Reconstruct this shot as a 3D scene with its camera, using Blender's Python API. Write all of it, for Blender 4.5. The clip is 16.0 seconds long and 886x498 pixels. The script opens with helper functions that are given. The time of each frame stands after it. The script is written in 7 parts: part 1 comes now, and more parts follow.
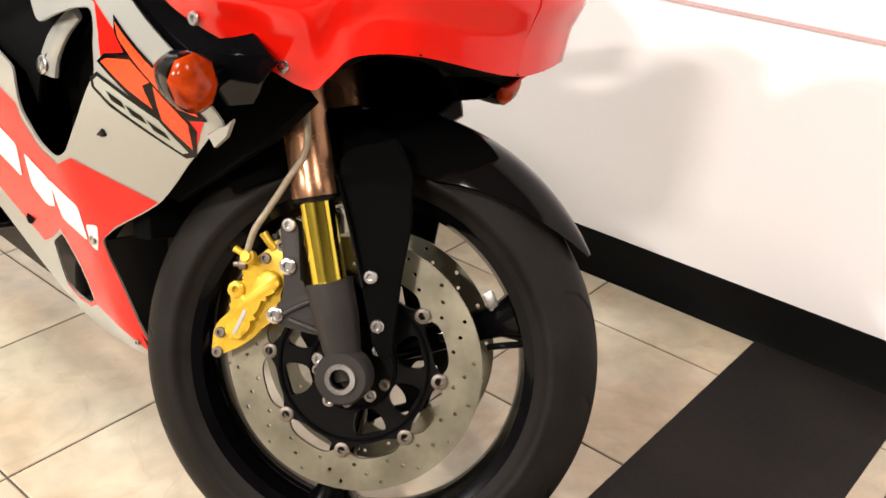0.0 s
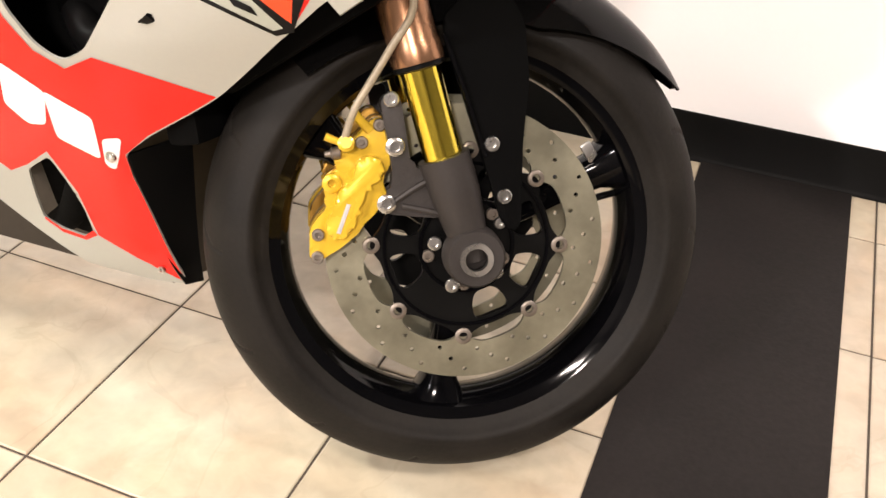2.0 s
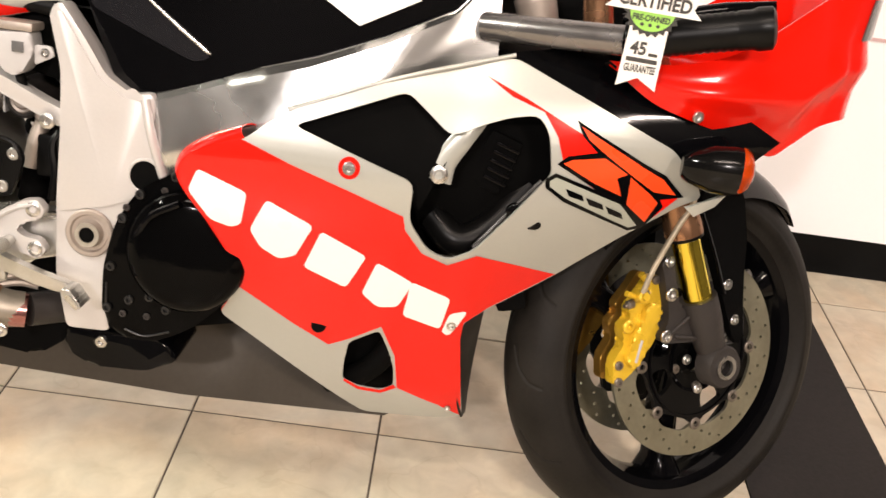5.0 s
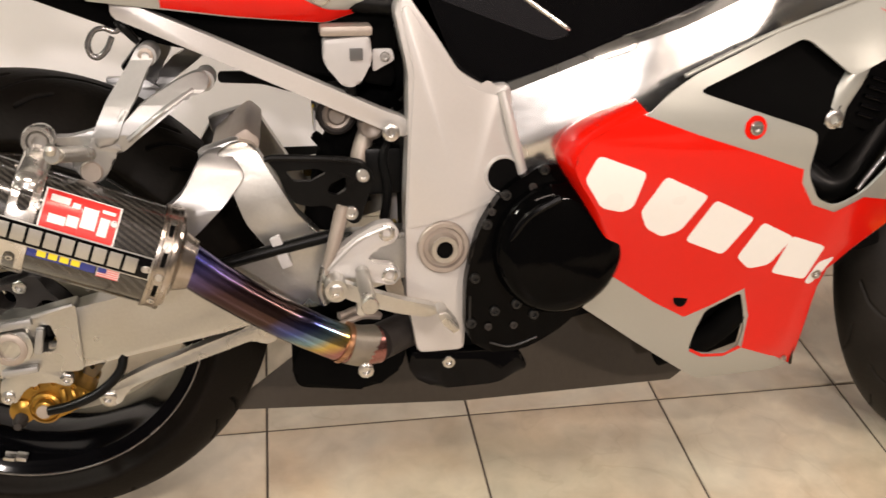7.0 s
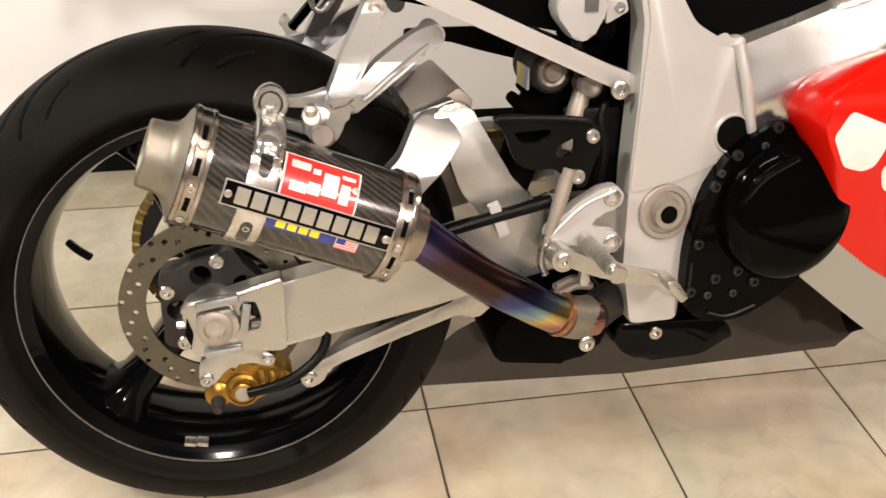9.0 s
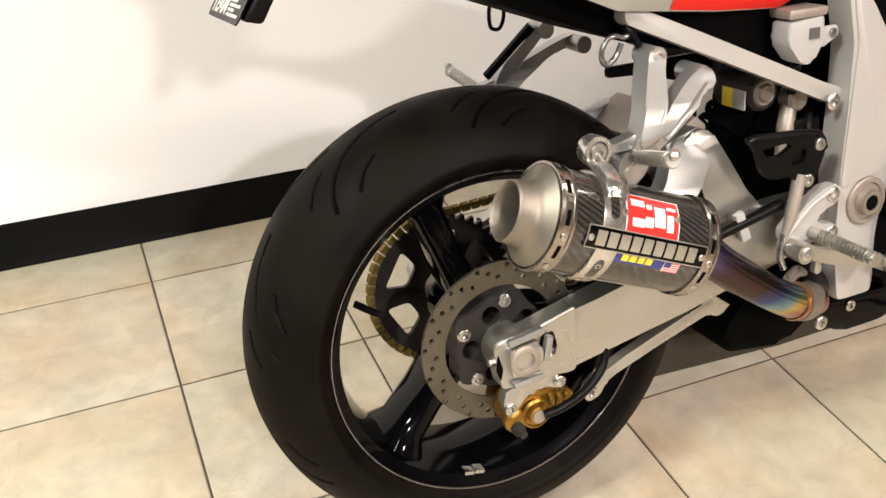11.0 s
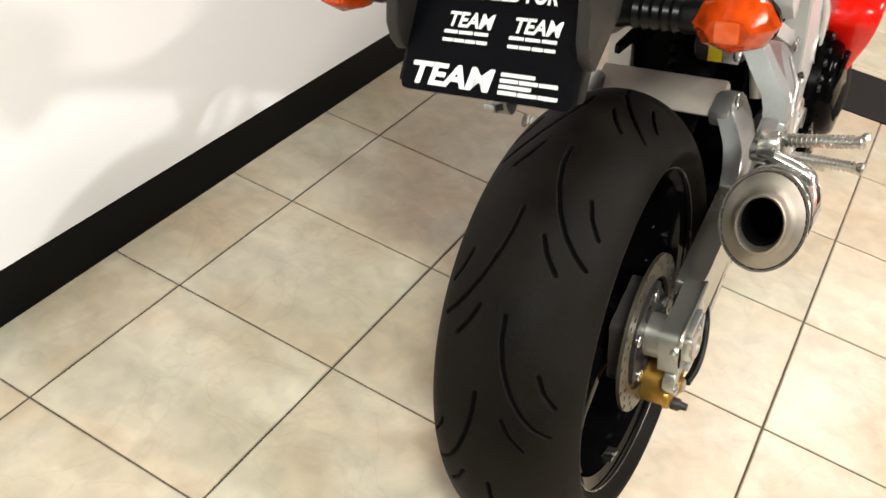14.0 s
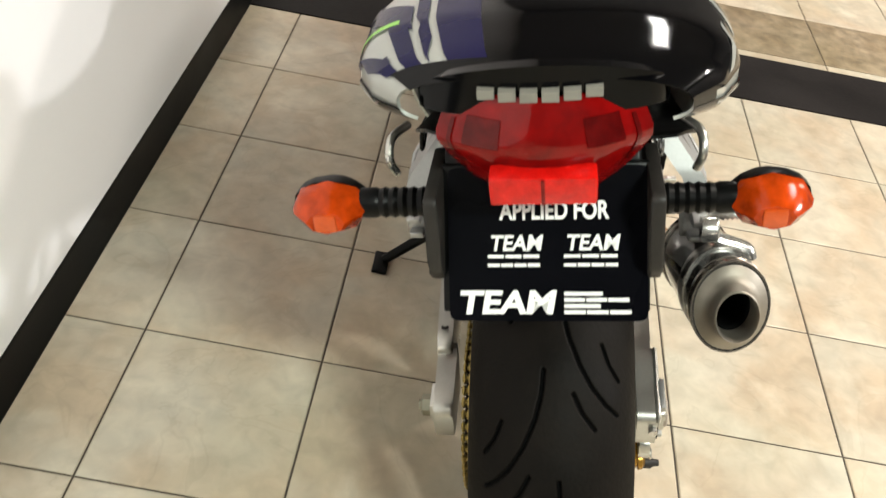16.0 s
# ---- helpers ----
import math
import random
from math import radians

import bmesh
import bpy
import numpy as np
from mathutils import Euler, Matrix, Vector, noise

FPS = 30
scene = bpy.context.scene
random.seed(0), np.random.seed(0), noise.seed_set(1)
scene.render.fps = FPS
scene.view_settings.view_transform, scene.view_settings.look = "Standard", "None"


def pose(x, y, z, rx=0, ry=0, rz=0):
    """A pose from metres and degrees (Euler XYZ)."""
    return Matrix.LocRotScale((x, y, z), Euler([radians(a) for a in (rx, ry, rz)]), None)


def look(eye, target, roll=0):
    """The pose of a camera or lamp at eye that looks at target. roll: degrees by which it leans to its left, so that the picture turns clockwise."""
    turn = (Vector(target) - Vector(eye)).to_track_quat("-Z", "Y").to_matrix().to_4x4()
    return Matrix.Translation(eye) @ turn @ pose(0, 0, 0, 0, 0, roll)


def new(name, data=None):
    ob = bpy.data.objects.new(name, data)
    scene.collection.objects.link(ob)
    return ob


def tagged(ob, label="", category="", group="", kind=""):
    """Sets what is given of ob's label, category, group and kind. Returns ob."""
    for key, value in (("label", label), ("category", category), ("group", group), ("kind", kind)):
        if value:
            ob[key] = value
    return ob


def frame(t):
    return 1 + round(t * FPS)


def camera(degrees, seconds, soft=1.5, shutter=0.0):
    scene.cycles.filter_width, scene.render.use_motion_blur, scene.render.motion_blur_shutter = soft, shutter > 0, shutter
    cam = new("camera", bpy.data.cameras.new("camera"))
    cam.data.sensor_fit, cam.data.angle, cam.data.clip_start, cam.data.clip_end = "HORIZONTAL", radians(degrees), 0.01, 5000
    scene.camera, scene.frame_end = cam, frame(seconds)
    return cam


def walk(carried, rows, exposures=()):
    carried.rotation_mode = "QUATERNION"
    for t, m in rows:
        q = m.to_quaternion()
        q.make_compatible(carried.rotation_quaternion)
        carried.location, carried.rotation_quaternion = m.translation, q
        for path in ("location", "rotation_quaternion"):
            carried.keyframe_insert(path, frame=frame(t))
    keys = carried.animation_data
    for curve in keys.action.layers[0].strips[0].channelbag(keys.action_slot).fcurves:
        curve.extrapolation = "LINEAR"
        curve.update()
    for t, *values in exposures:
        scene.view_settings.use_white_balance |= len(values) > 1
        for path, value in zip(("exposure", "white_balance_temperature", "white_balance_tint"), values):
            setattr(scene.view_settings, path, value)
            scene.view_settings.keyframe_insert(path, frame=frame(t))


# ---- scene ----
cam = camera(50.6, 16.0, shutter=0.3)
PATH = [
    (0, (1.502, -0.745, 0.986), (0.375, 0.613, 0.045), 2.5),
    (0.5, (1.461, -0.813, 0.965), (0.436, 0.589, 0.026), 2.1),
    (1, (1.356, -0.811, 0.927), (0.451, 0.629, -0.126), -0.7),
    (1.5, (1.202, -0.838, 0.921), (0.5, 0.636, -0.245), 1.2),
    (2, (1.09, -0.91, 0.918), (0.527, 0.626, -0.234), 3.1),
    (2.5, (0.963, -1.018, 0.948), (0.6, 0.587, -0.189), 3.2),
    (3, (0.834, -1.117, 1.002), (0.56, 0.579, -0.023), 1.6),
    (3.5, (0.719, -1.163, 1.075), (0.515, 0.538, 0.044), 3.5),
    (5.8, (0.091, -1.303, 1.149), (0.307, 0.425, 0.166), 5.4),
    (6, (0.004, -1.271, 1.155), (0.278, 0.433, 0.143), 3.9),
    (6.5, (-0.142, -1.226, 1.122), (0.143, 0.484, 0.125), 3.1),
    (7, (-0.277, -1.147, 1.073), (0.04, 0.512, 0.001), 2.8),
    (7.5, (-0.366, -1.088, 1.05), (-0.029, 0.575, -0.009), 2.7),
    (8, (-0.425, -1.074, 1.029), (-0.044, 0.563, -0.055), 1.9),
    (8.5, (-0.494, -1.061, 1.019), (-0.109, 0.561, -0.085), 1.8),
    (9, (-0.551, -1.042, 1.019), (-0.192, 0.575, -0.101), 2.8),
    (9.5, (-0.644, -1.031, 1.028), (-0.177, 0.59, -0.046), 3.7),
    (10, (-0.838, -1.051, 1.05), (-0.308, 0.583, 0.026), 0.1),
    (10.2, (-0.894, -1.055, 1.063), (-0.401, 0.578, 0.019), 0.6),
    (12.5, (-1.376, -0.618, 1.134), (-0.162, 0.497, 0.002), 5.1),
    (13, (-1.517, -0.521, 1.149), (-0.21, 0.476, 0.008), 8.4),
    (13.5, (-1.615, -0.35, 1.133), (-0.28, 0.468, -0.112), 8.6),
    (14, (-1.614, -0.231, 1.161), (-0.173, 0.384, -0.082), 10.5),
    (14.5, (-1.645, -0.101, 1.196), (-0.146, 0.325, -0.057), 12.0),
    (15, (-1.659, 0.05, 1.227), (-0.096, 0.212, -0.01), 13.6),
    (15.5, (-1.633, 0.131, 1.266), (-0.075, 0.207, 0.014), 12.3),
    (16, (-1.521, 0.191, 1.311), (0.015, 0.144, 0.032), 11.7),
]
walk(cam, [(t, look(eye, target, roll)) for t, eye, target, roll in PATH],
     [(0.0, 0.1, 6450, 15), (0.6, 0.15, 6450, 15), (2.0, 0.28, 6550, 17), (3.5, 0.28, 6650, 17), (5.8, -0.42, 6900, 18), (6.8, -0.60, 6900, 19), (8.0, -0.50, 6900, 18), (9.0, -0.43, 6850, 17),
      (10.0, -0.40, 6800, 15), (12.4, -0.08, 6330, 14), (13.2, 0.0, 6270, 13), (14.2, -0.18, 6330, 11), (15.2, -0.34, 6270, 8), (16.0, -0.28, 6270, 8)])
from mathutils.geometry import tessellate_polygon

# ---- light ----
world = bpy.data.worlds.new("showroom_world")
scene.world = world
world.use_nodes = True
world.node_tree.nodes["Background"].inputs[0].default_value = (0.9, 0.95, 1.0, 1)
world.node_tree.nodes["Background"].inputs[1].default_value = 0.05


def lamp(x, y, z, sx, sy, watts, colour):
    data = bpy.data.lights.new("unseen_lamp", "AREA")
    data.shape, data.size, data.size_y = "RECTANGLE", sx, sy
    data.energy, data.color = watts, colour
    ob = new("ceiling_lamp_light", data)
    ob.location = (x, y, z)
    return ob


# assumed lamps out of view; places, watts and tints chosen to fill floor and wall
LAMPS = [(-0.75, -4.2, 0.22, 0.30), (1.6, -3.6, 0.5, 0.25), (-0.2, -1.6, 1.2, 0.3), (-2.7, -0.9, 0.25, 0.6), (2.9, -0.7, 1.2, 0.3)]
WATTS = [240, 195, 58, 166, 56]
TINTS = [(1.0, 0.97, 0.93), (1.0, 0.90, 0.79), (1.0, 0.89, 0.77), (0.95, 1.0, 0.88), (1.0, 0.93, 0.85)]
for (lx, ly, sx, sy), w, tint in zip(LAMPS, WATTS, TINTS):
    lamp(lx, ly, 2.93, sx, sy, w, tint)


# ---- materials ----
def mat(name, colour, rough=0.5, metal=0.0, coat=0.0, vary=0.12, scale=8.0, fine=90.0, bump=0.0, rvary=0.1, ior=1.45, stretch=None, spec=0.5):
    """A surface with slow stains and fine grain in colour and gloss, and a fine relief."""
    m = bpy.data.materials.new(name)
    m.use_nodes = True
    t = m.node_tree
    p = t.nodes["Principled BSDF"]
    co = t.nodes.new("ShaderNodeTexCoord")
    src = co.outputs["Object"]
    if stretch:
        mp = t.nodes.new("ShaderNodeMapping")
        mp.inputs["Scale"].default_value = stretch
        t.links.new(src, mp.inputs[0])
        src = mp.outputs[0]
    n1, n2 = t.nodes.new("ShaderNodeTexNoise"), t.nodes.new("ShaderNodeTexNoise")
    for n, s in ((n1, scale), (n2, fine)):
        n.inputs["Scale"].default_value = s
        n.inputs["Detail"].default_value = 3
        t.links.new(src, n.inputs["Vector"])
    add = t.nodes.new("ShaderNodeMath")
    add.operation = "MULTIPLY_ADD"
    add.inputs[1].default_value = 0.45
    t.links.new(n2.outputs["Fac"], add.inputs[0])
    t.links.new(n1.outputs["Fac"], add.inputs[2])
    r = t.nodes.new("ShaderNodeMapRange")
    r.inputs[1].default_value, r.inputs[2].default_value = 0.35, 1.05
    r.inputs[3].default_value, r.inputs[4].default_value = 1 - vary, 1 + vary * 0.6
    t.links.new(add.outputs[0], r.inputs[0])
    mul = t.nodes.new("ShaderNodeVectorMath")
    mul.operation = "SCALE"
    mul.inputs[0].default_value = colour
    t.links.new(r.outputs[0], mul.inputs["Scale"])
    t.links.new(mul.outputs[0], p.inputs["Base Color"])
    rr = t.nodes.new("ShaderNodeMapRange")
    rr.inputs[1].default_value, rr.inputs[2].default_value = 0.3, 0.8
    rr.inputs[3].default_value, rr.inputs[4].default_value = max(0.02, rough - rvary), min(1, rough + rvary)
    t.links.new(n1.outputs["Fac"], rr.inputs[0])
    t.links.new(rr.outputs[0], p.inputs["Roughness"])
    p.inputs["Metallic"].default_value = metal
    p.inputs["Coat Weight"].default_value = coat
    p.inputs["Coat Roughness"].default_value = 0.05
    p.inputs["IOR"].default_value = ior
    p.inputs["Specular IOR Level"].default_value = spec
    if bump:
        b = t.nodes.new("ShaderNodeBump")
        b.inputs["Strength"].default_value = bump
        b.inputs["Distance"].default_value = 0.002
        t.links.new(n2.outputs["Fac"], b.inputs["Height"])
        t.links.new(b.outputs[0], p.inputs["Normal"])
    return m


RED = mat("red_paint", (0.70, 0.009, 0.003), 0.20, 0.0, 0.24, 0.05, 3, 60, 0, 0.05, spec=0.25)
ORANGE = mat("orange_decal", (0.80, 0.065, 0.012), 0.3, 0, 0.2, 0.05, spec=0.3)
SILVER = mat("silver_paint", (0.385, 0.392, 0.362), 0.36, 0.35, 0.5, 0.05, 3, 200, 0, 0.05)
GREYDEC = mat("grey_green_decal", (0.36, 0.38, 0.33), 0.35, 0.2, 0.4, 0.05)
WHITE = mat("white_vinyl", (0.82, 0.82, 0.80), 0.35, 0, 0.3, 0.03)
BLACKG = mat("black_gloss", (0.0018, 0.0018, 0.0022), 0.09, 0, 0.06, 0.2, 5, 60, 0, 0.04, spec=0.12)
TANKGREY = mat("dark_grey_gloss", (0.010, 0.010, 0.012), 0.14, 0.1, 0.3, 0.1, spec=0.3)
BLACKP = mat("black_plastic", (0.003, 0.003, 0.003), 0.36, 0, 0, 0.25, 12, 260, 0.03, spec=0.16)
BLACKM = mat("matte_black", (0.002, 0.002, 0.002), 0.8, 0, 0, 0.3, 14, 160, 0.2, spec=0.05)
SEATV = mat("seat_vinyl", (0.006, 0.006, 0.007), 0.5, 0, 0, 0.2, 6, 260, 0.3, spec=0.2)
RUBBER = mat("tyre_rubber", (0.0054, 0.0042, 0.0032), 0.62, 0, 0, 0.75, 11, 180, 0.25, 0.15, spec=0.09)
RUBBERS = mat("front_tyre_rubber", (0.0115, 0.0100, 0.0084), 0.6, 0, 0, 0.6, 12, 170, 0.2, spec=0.16)
ALU = mat("satin_aluminium", (0.50, 0.49, 0.455), 0.33, 0.9, 0, 0.14, 10, 240, 0.08)
FRAMEP = mat("frame_silver_paint", (0.50, 0.482, 0.468), 0.40, 0.3, 0.15, 0.06, 6, 260, 0.06)
POLISH = mat("polished_aluminium", (0.56, 0.56, 0.55), 0.27, 0.95, 0, 0.14, 7, 14, 0.5, 0.10)
CHROME = mat("bright_steel", (0.56, 0.55, 0.53), 0.30, 1.0, 0, 0.15, 20, 120)
STEEL = mat("disc_steel", (0.27, 0.26, 0.20), 0.42, 0.9, 0, 0.18, 16, 120, 0.05)
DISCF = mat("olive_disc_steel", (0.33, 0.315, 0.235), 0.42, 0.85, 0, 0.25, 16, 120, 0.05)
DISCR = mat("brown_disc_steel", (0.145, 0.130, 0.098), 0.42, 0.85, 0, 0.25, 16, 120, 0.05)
DARKCAST = mat("dark_cast_metal", (0.034, 0.0300, 0.0280), 0.5, 0.2, 0, 0.2, 20, 240, 0.2, spec=0.25)
GOLDFORK = mat("gold_fork_tube", (0.80, 0.62, 0.08), 0.16, 1.0, 0, 0.08, 10, 80)
BRONZE = mat("bronze_fork_tube", (0.34, 0.18, 0.10), 0.3, 0.85, 0, 0.12, 10, 80)
YELLOW = mat("yellow_caliper_paint", (0.64, 0.41, 0.028), 0.30, 0.25, 0.3, 0.12, 20, 120)
GOLDCAL = mat("gold_anodised", (0.38, 0.21, 0.040), 0.36, 0.8, 0, 0.3, 20, 120)
BRASS = mat("chain_brass", (0.26, 0.19, 0.06), 0.42, 0.9, 0, 0.4, 60, 200)
BROWNAL = mat("dull_brown_aluminium", (0.36, 0.31, 0.27), 0.5, 0.5, 0, 0.15, 12, 160, 0.1)
HOSE = mat("tan_braided_hose", (0.34, 0.29, 0.21), 0.4, 0.2, 0, 0.2, 200, 500, 0.3)
AMBER = mat("amber_lens", (0.40, 0.038, 0.002), 0.12, 0, 0.08, 0.75, 42, 110, 0.3, spec=0.25)
AMBERD = mat("amber_lens_core", (0.50, 0.07, 0.01), 0.2, 0, 0.3, 0.2, 60, 120, 0.2)
REDLENS = mat("red_lens", (0.17, 0.002, 0.002), 0.07, 0, 0.12, 0.5, 30, 90, 0.05, spec=0.25)
REDDARK = mat("dark_red_lens_core", (0.075, 0.002, 0.002), 0.15, 0, 0.1, 0.5, 60, 150, 0.1, spec=0.2)
REDREF = mat("red_reflector", (0.52, 0.005, 0.003), 0.2, 0, 0.3, 0.35, 90, 300, 0.3, spec=0.3)
PLATE = mat("black_plate_card", (0.0014, 0.0015, 0.0025), 0.30, 0, 0, 0.2, spec=0.05)
RESERV = mat("milky_plastic", (0.42, 0.41, 0.41), 0.35, 0, 0.2, 0.1)
GREYP = mat("worn_grey_plastic", (0.022, 0.0195, 0.0175), 0.5, 0, 0, 0.3, 10, 200, 0.05, spec=0.25)
TAILMARK = mat("dull_pale_print", (0.20, 0.19, 0.165), 0.45, 0, 0.0, 0.2, spec=0.2)
BLUEST = mat("blue_sticker", (0.015, 0.03, 0.22), 0.3, 0, 0.3)
MUDG = mat("gloss_black_plastic", (0.003, 0.0029, 0.0029), 0.12, 0, 0, 0.15, 8, 200, 0.02, spec=0.22)
ENGINEB = mat("gloss_engine_black", (0.0012, 0.0012, 0.0013), 0.09, 0, 0.0, 0.2, 5, 40, 0.12, 0.05, spec=0.07)
COVERB = mat("dark_bolt", (0.006, 0.006, 0.006), 0.40, 0.0, 0, 0.2, 20, 120)
STRAP = mat("bright_strap_steel", (0.62, 0.60, 0.57), 0.27, 0.9, 0, 0.15, 18, 90, 0.03)
CLAMPM = mat("smoky_chrome", (0.40, 0.36, 0.32), 0.27, 1.0, 0, 0.25, 18, 90, 0.05)
BARGREY = mat("grey_anodised_bar", (0.22, 0.21, 0.21), 0.25, 0.8, 0, 0.15, 20, 90)
BOBBIN = mat("dull_tan_steel", (0.22, 0.19, 0.16), 0.48, 0.8, 0, 0.2, 30, 150)
SOOT = mat("brown_heated_steel", (0.30, 0.268, 0.225), 0.5, 0.8, 0, 0.2, 14, 120, 0.05)
YELST = mat("yellow_print", (0.85, 0.68, 0.03), 0.35, 0, 0.2)
PINKST = mat("pale_red_print", (0.66, 0.10, 0.10), 0.35, 0, 0.2)
REDST = mat("red_sticker", (0.72, 0.035, 0.03), 0.3, 0, 0.3)
GREEN = mat("green_print", (0.30, 0.62, 0.12), 0.45)
TAGGREY = mat("grey_print", (0.05, 0.05, 0.05), 0.5)
PURPLE = mat("purple_decal", (0.006, 0.005, 0.042), 0.25, 0, 0.0, spec=0.12)
SMOKED = mat("smoked_lens", (0.10, 0.10, 0.10), 0.1, 0, 0.8)
BASEB = mat("black_vinyl_skirting", (0.003, 0.003, 0.003), 0.4, 0, 0, 0.25, 4, 60, 0.05, spec=0.15)
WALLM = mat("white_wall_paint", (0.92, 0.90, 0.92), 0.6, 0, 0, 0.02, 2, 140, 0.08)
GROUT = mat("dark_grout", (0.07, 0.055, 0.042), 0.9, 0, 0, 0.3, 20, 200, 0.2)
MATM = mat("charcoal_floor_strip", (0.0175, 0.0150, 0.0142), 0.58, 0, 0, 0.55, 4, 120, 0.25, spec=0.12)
# greys of the unseen ceiling and walls, kept dim for low bounce and dark reflections
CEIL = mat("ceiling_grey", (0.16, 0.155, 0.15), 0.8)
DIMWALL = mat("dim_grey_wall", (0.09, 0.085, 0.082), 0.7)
CASTB = mat("bright_cast_aluminium", (0.40, 0.40, 0.395), 0.42, 0.8, 0, 0.15, 10, 200, 0.06)
BELLY = mat("glossy_grey_plastic", (0.060, 0.050, 0.038), 0.18, 0, 0, 0.2, 6, 100, 0.03, spec=0.4)
PINKLINE = mat("pink_wall_line", (0.62, 0.42, 0.42), 0.6)


def titanium():
    """Heat-blued titanium: bands of straw, purple and blue along the pipe."""
    m = mat("blued_titanium", (0.5, 0.4, 0.3), 0.2, 1.0)
    t = m.node_tree
    p = t.nodes["Principled BSDF"]
    co, sep, ramp = t.nodes.new("ShaderNodeTexCoord"), t.nodes.new("ShaderNodeVectorMath"), t.nodes.new("ShaderNodeValToRGB")
    nz = t.nodes.new("ShaderNodeTexNoise")
    nz.inputs["Scale"].default_value = 16
    ma = t.nodes.new("ShaderNodeMath")
    ma.operation = "MULTIPLY_ADD"
    ma.inputs[1].default_value = 0.05
    mr = t.nodes.new("ShaderNodeMapRange")
    mr.inputs[1].default_value, mr.inputs[2].default_value = -0.602, -0.397
    sep.operation = "DOT_PRODUCT"
    sep.inputs[1].default_value = (0.28, 0.0, -1.2)
    t.links.new(co.outputs["Object"], sep.inputs[0])
    t.links.new(co.outputs["Object"], nz.inputs["Vector"])
    t.links.new(nz.outputs["Fac"], ma.inputs[0])
    t.links.new(sep.outputs["Value"], ma.inputs[2])
    t.links.new(ma.outputs[0], mr.inputs[0])
    t.links.new(mr.outputs[0], ramp.inputs[0])
    cols = [(0.0, (0.05, 0.05, 0.17)), (0.10, (0.09, 0.075, 0.20)), (0.28, (0.065, 0.038, 0.042)), (0.60, (0.070, 0.042, 0.036)), (0.74, (0.06, 0.08, 0.24)), (0.84, (0.20, 0.34, 0.40)), (0.92, (0.55, 0.42, 0.12)), (1.0, (0.35, 0.16, 0.15))]
    e = ramp.color_ramp.elements
    e[0].position, e[0].color = cols[0][0], (*cols[0][1], 1)
    e[1].position, e[1].color = cols[-1][0], (*cols[-1][1], 1)
    for pos, c in cols[1:-1]:
        k = e.new(pos)
        k.color = (*c, 1)
    t.links.new(ramp.outputs[0], p.inputs["Base Color"])
    return m


def carbon():
    """Twill weave: two crossed wave bands of dark and light grey."""
    m = mat("carbon_fibre", (0.02, 0.02, 0.02), 0.2, 0, 0.8)
    t = m.node_tree
    p = t.nodes["Principled BSDF"]
    co = t.nodes.new("ShaderNodeTexCoord")
    w = t.nodes.new("ShaderNodeTexWave")
    w.bands_direction = "DIAGONAL"
    w.inputs["Scale"].default_value = 62
    w.inputs["Distortion"].default_value = 0.6
    ck = t.nodes.new("ShaderNodeTexChecker")
    ck.inputs["Scale"].default_value = 260
    t.links.new(co.outputs["Object"], w.inputs["Vector"])
    t.links.new(co.outputs["Object"], ck.inputs["Vector"])
    mix = t.nodes.new("ShaderNodeMix")
    mix.data_type = "RGBA"
    mix.inputs[6].default_value = (0.012, 0.011, 0.010, 1)
    mix.inputs[7].default_value = (0.050, 0.046, 0.040, 1)
    ma = t.nodes.new("ShaderNodeMath")
    ma.operation = "MULTIPLY"
    t.links.new(w.outputs["Fac"], ma.inputs[0])
    ad = t.nodes.new("ShaderNodeMath")
    ad.operation = "MULTIPLY_ADD"
    ad.inputs[1].default_value, ad.inputs[2].default_value = 0.35, 0.65
    t.links.new(ck.outputs["Fac"], ad.inputs[0])
    t.links.new(ad.outputs[0], ma.inputs[1])
    t.links.new(ma.outputs[0], mix.inputs[0])
    t.links.new(mix.outputs[2], p.inputs["Base Color"])
    return m


TITAN, CARBON = titanium(), carbon()


